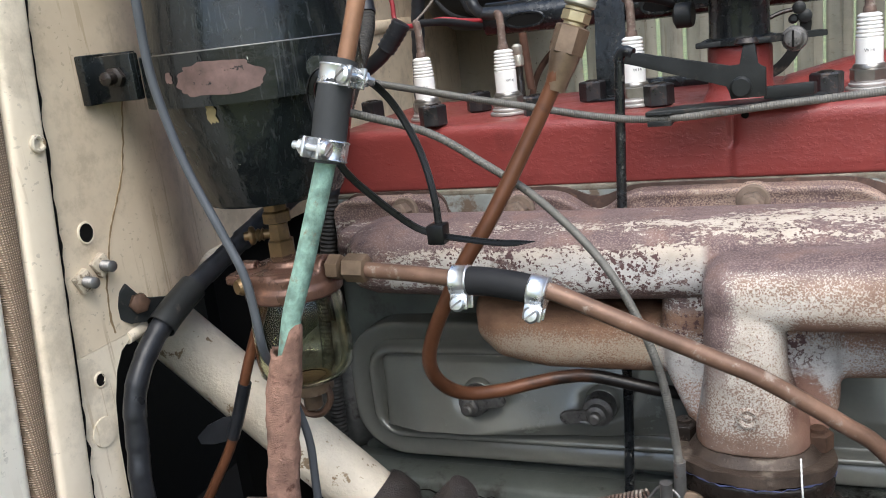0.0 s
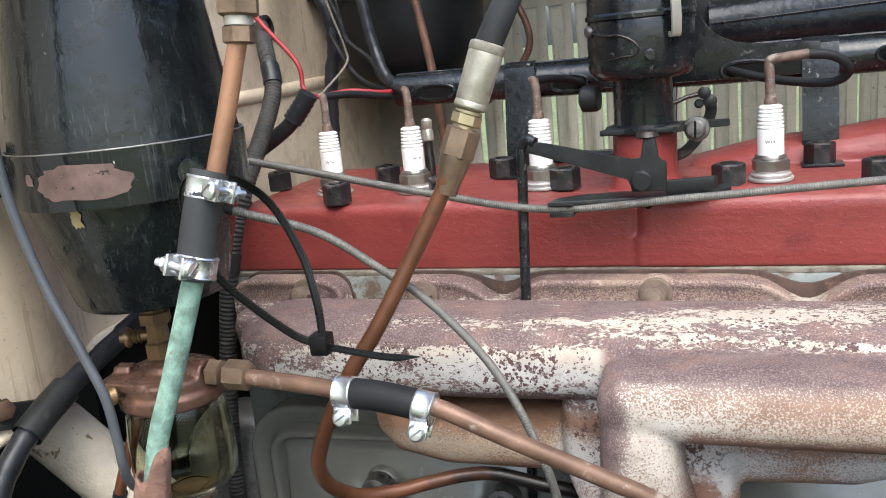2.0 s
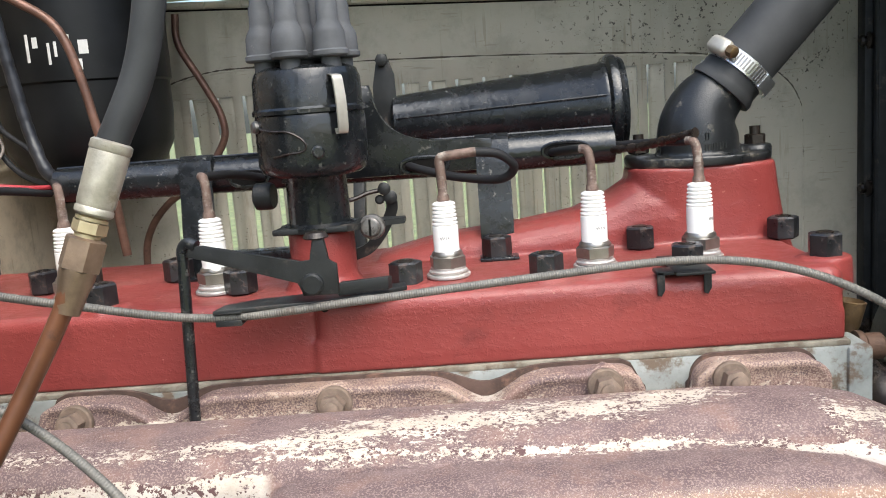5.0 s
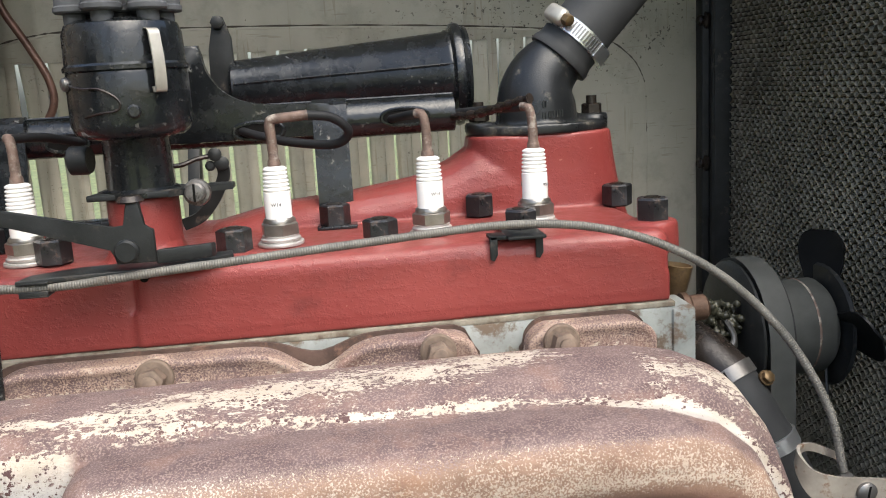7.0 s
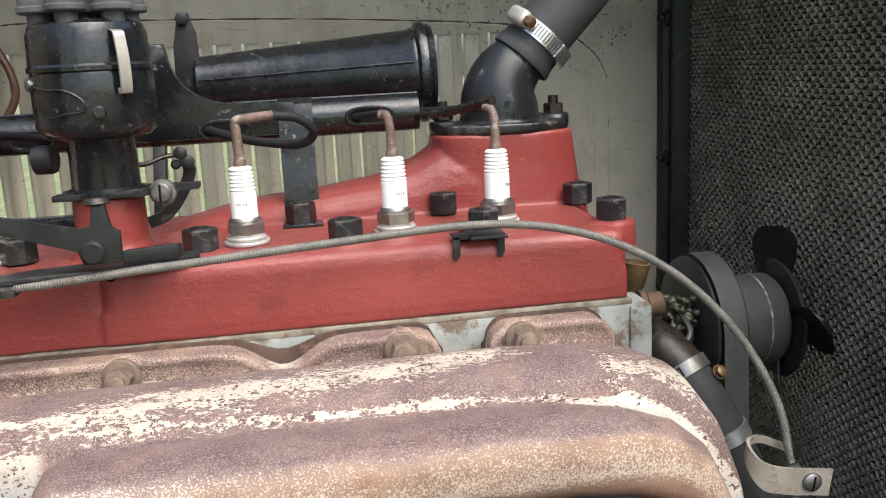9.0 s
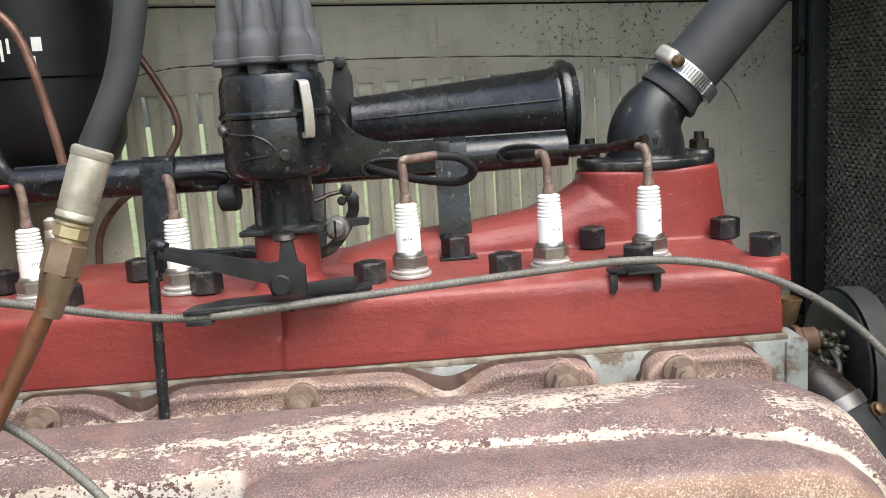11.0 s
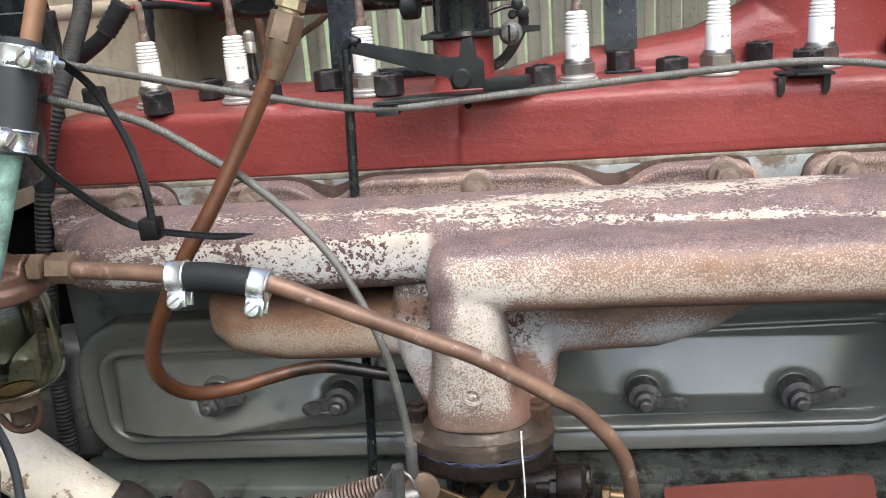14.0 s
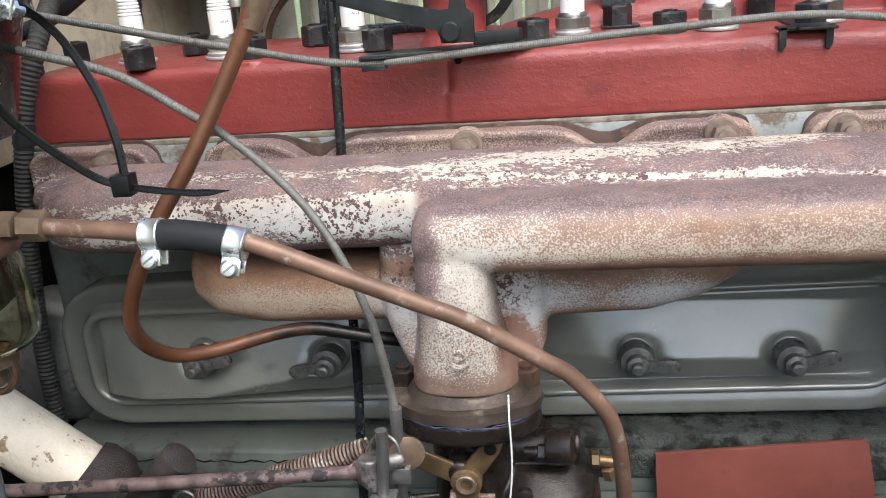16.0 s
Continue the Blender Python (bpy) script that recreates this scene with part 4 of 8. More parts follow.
def engine():
    block = thing("engine_block", (0, 0.1, -0.49), "grey-green painted cast-iron engine block", "engine block")
    bm = bmesh.new()
    box(bm, (-0.330, 0.0, -0.36), (0.344, 0.24, -0.0068), 0.004)
    box(bm, (-0.335, 0.006, -0.49), (0.344, 0.26, -0.36))
    box(bm, (-0.345, -0.045, -0.49), (0.350, 0.02, -0.2415), 0.01)
    part("crankcase", bm, M_ENGINE, block)
    rng = random.Random(9)
    bm = bmesh.new()
    line = [Vector((-0.34 + 0.0055 * k, -0.0462 - rng.uniform(0, 0.0010), -0.2500 + rng.uniform(-0.0012, 0.0012))) for k in range(125)]
    tube(bm, line, lambda i: 0.0003 + 0.0006 * (i * 7919 % 13) / 13, 6)
    part("flange_seam", bm, M_NEARBLACK, block, "dark grimy flange joint")
    bm = bmesh.new()
    box(bm, (-0.346, -0.0465, -0.275), (0.351, -0.012, -0.2400), 0.004, 3)
    part("ledge", bm, M_ENGINE, block)
    bm = bmesh.new()
    box(bm, (0.070, -0.0485, -0.262), (0.352, -0.030, -0.2385), 0.005, 3)
    box(bm, (0.060, -0.043, -0.2420), (0.352, 0.002, -0.2275), 0.005, 3)
    part("grime", bm, M_GRIME, block, "caked oily grime on the flange")
    bm = bmesh.new()
    box(bm, (-0.331, -0.003, -0.052), (0.345, 0.02, -0.0066), 0.0015)
    box(bm, (0.336, -0.006, -0.075), (0.352, 0.03, -0.0069), 0.003)
    rise(bm)
    part("deck", bm, M_BLOCKTOP, block, "pale grey weathered deck edge")
    bm = bmesh.new()
    box(bm, (-0.327, -0.0022, -0.0066), (0.339, 0.20, -0.0031), 0.0006)
    rise(bm)
    part("head_gasket", bm, M_GASKET, block, "flaking pale gasket edge")
    bm = bmesh.new()
    lathe(bm, [(0.011, 0), (0.011, 0.004), (0.009, 0.006), (0.009, 0.016), (0.007, 0.018)], aim((0.352, 0.022, -0.012), (1, 0, 0)), 18)
    part("side_bolt", bm, M_RUST, block)
    # head
    head = thing("cylinder_head", (0, 0.1, 0), "red enamelled cast-iron cylinder head", "cylinder head")
    bm = bmesh.new()
    box(bm, (-0.326, 0.0026, -0.0031), (0.001, 0.20, 0.048), 0.0075, 3)
    box(bm, (0.0, 0.0, -0.0031), (0.338, 0.20, 0.048), 0.0085, 3)
    box(bm, (-0.30, 0.004, -0.0031), (0.32, 0.19, 0.02))
    box(bm, (-0.3255, 0.003, -0.0031), (0.0, 0.19, 0.02), 0.001)
    box(bm, (0.0, 0.0004, -0.0031), (0.3372, 0.19, 0.02), 0.001)
    # water ridge and outlet tower
    loft_x(bm, [(0.03, 0.150, 0.040, 0.03, 0.012), (0.08, 0.148, 0.044, 0.034, 0.020), (0.14, 0.146, 0.046, 0.036, 0.024), (0.185, 0.146, 0.046, 0.036, 0.031), (0.212, 0.147, 0.048, 0.036, 0.040), (0.23, 0.148, 0.050, 0.036, 0.049), (0.26, 0.148, 0.050, 0.034, 0.050)], 24, 2.6)
    loft_z(bm, [(0.03, 0.283, 0.152, 0.074, 0.040), (0.052, 0.284, 0.151, 0.066, 0.037), (0.066, 0.2845, 0.150, 0.0625, 0.035), (0.085, 0.2845, 0.149, 0.0592, 0.0335), (0.1055, 0.2845, 0.148, 0.0565, 0.033)], 32, 3.0)
    # pads under the nuts and the distributor boss
    for x, y in ((0.153, 0.024), (0.060, 0.028), (-0.145, 0.022), (0.335, 0.028)):
        lathe(bm, [(0.0175, 0.03), (0.0165, 0.049), (0.015, 0.0505)], Matrix.Translation((x, y, 0)), 20)
    loft_z(bm, [(0.035, 0.003, 0.045, 0.034, 0.034), (0.050, 0.003, 0.045, 0.027, 0.027), (0.058, 0.003, 0.045, 0.0225, 0.0225), (0.088, 0.003, 0.045, 0.0225, 0.0225)], 28, 2.0)
    for v in bm.verts:
        if v.co.z < 0.03:
            v.co.z += (0.0018 + 0.0065 * v.co.x) * min(1.0, (0.03 - v.co.z) / 0.033)
    fuse(part("casting", bm, M_RED, head, "red enamel, lightly pitted"), 0.0016, 5)
    # small drain hole by the crease
    bm = bmesh.new()
    lathe(bm, [(0.0026, 0), (0.0026, 0.001)], aim((0.0085, 0.0006, 0.043), (0, -1, 0)), 12)
    part("drilled_hole", bm, M_NEARBLACK, head)
    # valve cover with its rolled rim
    cover = thing("valve_cover", (0, -0.02, -0.235), "grey-green pressed steel valve cover plate", "valve cover")
    x0, x1, z0, z1 = -0.3150, 0.325, -0.2365, -0.1165

    def lean(x, z):
        k = (z - z0) / (z1 - z0)
        return (0.0165 + 0.0235 * x) * (1 - k) + (0.0100 + 0.0300 * x) * k

    def ring(inset, y, r):
        out = []
        for cx, cz, a0 in ((x1 - r, z1 - r, 0), (x0 + r, z1 - r, 90), (x0 + r, z0 + r, 180), (x1 - r, z0 + r, 270)):
            for k in range(9):
                a = radians(a0 + 90 * k / 8)
                out.append((cx + (r - inset) * math.cos(a), y, cz + (r - inset) * math.sin(a)))
        return out
    bm = bmesh.new()
    prof = [(-0.0060, 0.001), (-0.0060, -0.0190), (-0.0052, -0.0212), (-0.0034, -0.0222), (0.0000, -0.0222), (0.0095, -0.0196), (0.0115, -0.0180), (0.0130, -0.0195), (0.0140, -0.0235), (0.0155, -0.0270), (0.0175, -0.0292), (0.0195, -0.0292), (0.0215, -0.0270), (0.0228, -0.0232), (0.0238, -0.0192), (0.0255, -0.0185), (0.0275, -0.0200)]
    skin(bm, [[bm.verts.new(p) for p in ring(i, y, 0.040)] for i, y in prof], False)
    for v in bm.verts:
        v.co.z += lean(v.co.x, v.co.z)
    part("rolled_rim", bm, M_COVER, cover, angle=75)
    # sheet: upper half leaning back, drawn in round the studs
    bm = bmesh.new()
    nx, nz = 200, 44
    a, b, c, d = x0 + 0.0265, x1 - 0.0265, z0 + 0.0265, z1 - 0.0265
    grid = []
    for i in range(nz + 1):
        row = []
        for k in range(nx + 1):
            x, z = a + (b - a) * k / nx, c + (d - c) * i / nz
            edge = min(x - a, b - x, z - c, d - z)
            gap = min(max(lo - x, x - hi, 0.0) for lo, hi in ((-0.250, -0.098), (0.126, 0.231)))
            tall = max(0.0, 1.0 - gap / 0.075)
            low = 0.011 * min(1.0, max(0.0, -x / 0.11)) + 0.19 * max(0.0, -0.117 - x)
            t = z + lean(x, z) + 0.169 + low
            top = 0.0370 + 0.25 * low
            y = (-top + (top - 0.0203) / (0.038 + low) * t) if t > 0 else -top - 0.45 * t
            y = -0.0203 + (min(y, -0.0203) + 0.0203) * tall
            for sx in (-0.199, -0.098, 0.126, 0.231):
                q = ((x - sx) / 0.0165) ** 2 + ((z + lean(x, z) + 0.166) / 0.0145) ** 2
                y += (-0.0285 - y) * math.exp(-q * q)
            s = min(1.0, edge / 0.004)
            s = s * s * (3 - 2 * s)
            row.append(bm.verts.new((x, -0.0203 + (y + 0.0203) * s, z + lean(x, z))))
        grid.append(row)
    for p, q in zip(grid, grid[1:]):
        for k in range(nx):
            bm.faces.new((p[k], p[k + 1], q[k + 1], q[k]))
    part("panel", bm, M_COVER, cover, angle=60)
    # studs with wing nuts
    first = None
    for x, spin in ((-0.199, -8), (-0.098, 172), (0.126, 10), (0.231, -4)):
        if first is None:
            first = thing("wing_nut", (0, 0, 0), "oily steel wing nut and washer on the valve cover", "wing nut", "wing nuts on the cover")
            out = aim((0, 0, 0), (0, -1, 0))
            bm = bmesh.new()
            lathe(bm, [(0.0140, 0), (0.0145, 0.001), (0.0125, 0.005), (0.011, 0.006)], out, 24)
            part("washer", bm, M_COVER, first)
            bm = bmesh.new()
            lathe(bm, [(0.0115, 0.006), (0.0125, 0.010), (0.0115, 0.020), (0.008, 0.021)], out, 20)
            part("collar", bm, M_STUD, first)
            bm = bmesh.new()
            lathe(bm, [(0.006, 0.018), (0.0075, 0.020), (0.0075, 0.027), (0.0045, 0.028), (0.0045, 0.033), (0.003, 0.034)], out, 16)
            part("stud_end", bm, M_STUD, first, angle=25)
            bm = bmesh.new()
            leaf = [(v.x, v.y) for v in curve([(0.005, -0.004, 0), (0.012, -0.0030, 0), (0.021, -0.0040, 0), (0.028, -0.0020, 0), (0.0295, 0.0025, 0), (0.026, 0.0070, 0), (0.019, 0.0065, 0), (0.012, 0.0040, 0), (0.005, 0.0040, 0)], 3)]
            prism(bm, leaf, 0.0032, Matrix(((1, 0, 0, 0), (0, 0, -1, -0.0200), (0, 1, 0, 0), (0, 0, 0, 1))), 0.0010)
            part("wing", bm, M_STUD, first)
            first.matrix_basis = pose(x, -0.0272, -0.166, 0, spin, 0)
        else:
            copy_thing(first, pose(x, -0.0272, -0.166, 0, spin, 0))


engine()


def manifold():
    man = thing("manifold", (0.05, -0.1, -0.15), "heat-stained cast manifold with flaking pale paint", "manifold")
    bm = bmesh.new()
    # upper log
    loft_x(bm, [(-0.262, -0.074, -0.031, 0.018, 0.012), (-0.259, -0.074, -0.031, 0.030, 0.018), (-0.250, -0.076, -0.031, 0.039, 0.023), (-0.235, -0.078, -0.031, 0.0425, 0.0255), (-0.10, -0.079, -0.032, 0.0425, 0.0265), (0.10, -0.074, -0.031, 0.040, 0.0255), (0.24, -0.072, -0.031, 0.041, 0.0255), (0.29, -0.075, -0.034, 0.042, 0.027), (0.315, -0.078, -0.041, 0.042, 0.030), (0.335, -0.081, -0.055, 0.041, 0.035), (0.350, -0.083, -0.078, 0.039, 0.037), (0.360, -0.085, -0.104, 0.037, 0.036), (0.364, -0.085, -0.125, 0.030, 0.028)])
    # front pipe: arm and leg, with the soft step between log and arm
    loft_x(bm, [(0.000, -0.106, -0.036, 0.014, 0.014), (0.02, -0.107, -0.036, 0.020, 0.0195), (0.27, -0.106, -0.036, 0.020, 0.0200), (0.315, -0.106, -0.046, 0.020, 0.022), (0.338, -0.104, -0.066, 0.018, 0.022)], 24, 2.5)
    loft_x(bm, [(-0.008, -0.128, -0.040, 0.016, 0.010), (-0.005, -0.128, -0.040, 0.024, 0.016), (0.004, -0.129, -0.039, 0.030, 0.020), (0.05, -0.129, -0.038, 0.032, 0.0215), (0.25, -0.127, -0.038, 0.032, 0.0215), (0.285, -0.126, -0.042, 0.032, 0.022), (0.312, -0.124, -0.053, 0.031, 0.025), (0.331, -0.121, -0.072, 0.030, 0.028), (0.343, -0.118, -0.095, 0.028, 0.028), (0.347, -0.116, -0.12, 0.024, 0.022)], 28, 2.5)
    loft_z(bm, [(-0.132, 0.0172, -0.121, 0.0335, 0.036), (-0.122, 0.0165, -0.123, 0.032, 0.036), (-0.107, 0.015, -0.125, 0.0275, 0.035), (-0.09, 0.014, -0.127, 0.0235, 0.034), (-0.06, 0.014, -0.128, 0.0225, 0.033), (-0.035, 0.016, -0.128, 0.022, 0.029)], 28, 3.0)
    log = bm
    bm = bmesh.new()
    lathe(bm, [(0.0070, -0.001), (0.0066, 0.0006), (0.0050, 0.0012), (0.0036, 0.0006), (0.0030, -0.0008), (0.0022, 0.0004), (0.001, 0.0008)], aim((0.0165, -0.1600, -0.1055), (0, -1, 0.02)), 20)
    part("casting_dimple", bm, M_CAST, man)
    bm = bmesh.new()
    # rear riser and the two runners
    loft_z(bm, [(-0.131, 0.030, -0.105, 0.030, 0.030), (-0.12, 0.034, -0.094, 0.032, 0.026), (-0.09, 0.036, -0.088, 0.030, 0.024), (-0.05, 0.036, -0.085, 0.030, 0.024)], 24, 3.2)
    loft_z(bm, [(-0.137, 0.002, -0.104, 0.022, 0.026), (-0.125, -0.004, -0.098, 0.023, 0.026), (-0.108, -0.014, -0.090, 0.023, 0.024), (-0.08, -0.018, -0.088, 0.022, 0.022), (-0.04, -0.018, -0.086, 0.020, 0.022)], 24, 2.6)
    loft_x(bm, [(-0.174, -0.062, -0.078, 0.016, 0.012), (-0.170, -0.064, -0.081, 0.024, 0.018), (-0.155, -0.067, -0.088, 0.028, 0.022), (-0.12, -0.070, -0.093, 0.029, 0.022), (0.05, -0.070, -0.092, 0.029, 0.022), (0.13, -0.068, -0.090, 0.029, 0.021), (0.165, -0.065, -0.083, 0.027, 0.019), (0.190, -0.06, -0.072, 0.024, 0.016), (0.205, -0.055, -0.060, 0.018, 0.012)], 26, 2.5)
    fuse(part("runner", bm, M_CAST, man, "pale grey and rusty lower runner"), 0.0018, 6)
    bm = log
    studs = ((0.014, -0.0115), (0.181, -0.0110), (0.257, -0.0115), (-0.245, -0.0125), (-0.150, -0.0135))
    # port flanges up to the block face, scalloped along the top
    for a, b, dips in ((-0.312, -0.218, ()), (-0.178, 0.207, ((-0.096, 0.018, 0.016), (0.108, 0.020, 0.017))), (0.237, 0.318, ())):
        top = []
        n = 60
        for k in range(n + 1):
            x = a + (b - a) * k / n
            e = min(x - a, b - x)
            z = -0.0035 - (0.016 * (1 - math.sqrt(max(0.0, 1 - (1 - e / 0.016) ** 2))) if e < 0.016 else 0.0)
            for at, wide, deep in dips:
                z -= deep * math.exp(-((x - at) / wide) ** 2)
            top.append((x, z))
        prism(bm, top[::-1] + [(a, -0.058), (b, -0.058)], 0.0235, Matrix(((1, 0, 0, 0), (0, 0, -1, 0.0), (0, 1, 0, 0), (0, 0, 0, 1))))
        tube(bm, [Vector((x, -0.0232, z - 0.0018)) for x, z in [(a + 0.0018, -0.045)] + [(min(max(x, a + 0.0018), b - 0.0018), z) for x, z in top] + [(b - 0.0018, -0.045)]], 0.0030, 10)
        seal = bmesh.new()
        prism(seal, [(x, z + 0.0022 + (0.45 * (-0.0035 - z) if dips and min(x - a, b - x) > 0.03 else 0.0)) for x, z in top[::-1]] + [(a - 0.0022, -0.02), (a - 0.0022, -0.058), (b + 0.0022, -0.058), (b + 0.0022, -0.02)], 0.0028, Matrix(((1, 0, 0, 0), (0, 0, -1, -0.0028), (0, 1, 0, 0), (0, 0, 0, 1))))
        part("flange_gasket", seal, M_HOTGASKET, man, "burnt brown flange gasket")
        c, w = (a + b) / 2, (b - a) / 2
        for x, half in (((c, w * 0.75),) if not dips else ((-0.14, 0.026), (0.045, 0.040), (0.165, 0.026), (-0.04, 0.034))):
            loft_z(bm, [(-0.055, x, -0.03, half, 0.028), (-0.032, x, -0.034, half, 0.032), (-0.022, x, -0.036, half * 0.9, 0.026)], 24, 2.6)
    for x, z in studs:
        lathe(bm, [(0.0150, -0.004), (0.0128, 0.0015), (0.0118, 0.0025), (0.001, 0.0025)], aim((x, -0.0225, z - 0.001), (0, -1, 0.12)), 22)
    box(bm, (-0.29, -0.05, -0.058), (0.30, -0.001, -0.026))
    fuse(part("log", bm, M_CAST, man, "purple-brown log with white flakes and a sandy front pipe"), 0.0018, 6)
    # flange nuts
    for x, z in studs:
        nut = thing("manifold_nut", (x, -0.026, z), "heat-browned hexagon nut and washer on the manifold flange", "nut", "manifold nuts")
        w = (0, -1, 0.12)
        bm = bmesh.new()
        lathe(bm, [(0.0100, 0), (0.0112, 0.001), (0.0112, 0.004), (0.010, 0.005)], aim((x, -0.0255, z), w), 22)
        part("washer", bm, M_HOTNUT, nut)
        bm = bmesh.new()
        hexa(bm, 0.0138, 0.012, aim((x, -0.0300, z), w, 12))
        lathe(bm, [(0.0048, 0), (0.0048, 0.0145), (0.003, 0.0155)], aim((x, -0.0300, z), w), 12)
        part("hexagon", bm, M_HOTNUT, nut)


manifold()


# ---- things on the head ----
def head_nuts():
    first = None
    spots = [(0.060, 0.028, 10), (0.153, 0.024, -6), (0.2445, 0.022, 18), (0.335, 0.028, 14), (0.123, 0.108, 5), (0.230, 0.106, 20), (0.336, 0.108, -8), (-0.055, 0.040, 8), (-0.145, 0.022, 0), (-0.228, 0.010, 12), (-0.218, 0.090, 4), (-0.320, 0.085, 0), (-0.120, 0.104, 16), (-0.318, 0.012, 9)]
    for x, y, s in spots:
        if first is None:
            first = thing("head_nut", (0, 0, 0), "black painted hexagon nut on the red head", "nut", "head nuts")
            bm = bmesh.new()
            hexa(bm, 0.0195, 0.0165, None, 0.0016)
            part("hexagon", bm, M_NUT, first, smooth=False)
            bm = bmesh.new()
            lathe(bm, [(0.0058, 0.016), (0.0056, 0.0170), (0.0040, 0.0176)], None, 14)
            part("stud_end", bm, M_OIL, first)
            first.matrix_basis = pose(x, y, 0.0485, 0, 0, s)
        else:
            copy_thing(first, pose(x, y, 0.0485, 0, 0, s))


head_nuts()


def spark_plugs():
    first = None
    for x, y, s in ((0.2615, 0.055, 30), (0.1885, 0.048, 5), (0.0875, 0.050, -18), (-0.0745, 0.050, 12), (-0.179, 0.054, 24), (-0.2525, 0.056, 2)):
        if first is None:
            first = thing("spark_plug", (0, 0, 0), "white porcelain spark plug with a steel hexagon base", "spark plug", "spark plugs")
            bm = bmesh.new()
            lathe(bm, [(0.0150, 0), (0.0152, 0.0004), (0.0152, 0.0020), (0.0149, 0.0024), (0.0127, 0.0025), (0.0134, 0.0034), (0.0134, 0.0046), (0.0122, 0.0056), (0.0122, 0.007)], None, 28)
            part("base_washer", bm, M_ALLOY, first, "dull pale sealing ring")
            bm = bmesh.new()
            hexa(bm, 0.0225, 0.0095, Matrix.Translation((0, 0, 0.0060)), 0.0019)
            lathe(bm, [(0.0107, 0.0150), (0.0107, 0.0166), (0.0096, 0.0182)], None, 24)
            part("hexagon", bm, M_PLUGHEX, first)
            bm = bmesh.new()
            prof = [(0.0089, 0.0165), (0.0089, 0.0355)]
            for k in range(6):
                z = 0.0360 + 0.00262 * k
                r = 0.0089 - 0.0002 * k
                prof += [(r - 0.0010, z), (r, z + 0.0008), (r, z + 0.0017), (r - 0.0010, z + 0.0023)]
            prof += [(0.0062, 0.0519), (0.0035, 0.0524)]
            lathe(bm, prof, None, 28)
            ins = part("insulator", bm, M_PORC, first, "ribbed white porcelain")
            for spin, text in ((-75, "W14"), (100, "")):
                m = pose(0, 0, 0, 0, 0, spin) @ Matrix(((0, 0, 1, 0.00905), (1, 0, 0, 0), (0, 1, 0, 0.0265), (0, 0, 0, 1)))
                if text:
                    t = bpy.data.curves.new("print", 'FONT')
                    t.body, t.size, t.align_x, t.extrude = text, 0.0033, 'CENTER', 0.00005
                    t.materials.append(M_INK)
                    o = new("print", t)
                    o.matrix_basis = m
                    o.parent = ins
                else:
                    bm = bmesh.new()
                    for k in range(6):
                        box(bm, (-0.0088 + 0.003 * k, 0, -0.0016 + 0.0001), (-0.0066 + 0.003 * k, 0.003, 0.0002), m=pose(0, 0, 0, 0, 0, spin + 14.0 * (k - 2.5)) @ pose(0, 0, 0, 0, 0, -spin) @ m @ Matrix.Translation((0.0077 - 0.003 * k, 0, 0)))
                    part("maker_bars", bm, M_INK, ins)
            bm = bmesh.new()
            lathe(bm, [(0.0040, 0.051), (0.0044, 0.053), (0.0040, 0.056), (0.0033, 0.057), (0.0033, 0.066)], None, 16)
            part("terminal", bm, M_LEADEND, first)
            first.matrix_basis = pose(x, y, 0.0485, 0, 0, s)
        else:
            copy_thing(first, pose(x, y, 0.0485, 0, 0, s))


spark_plugs()


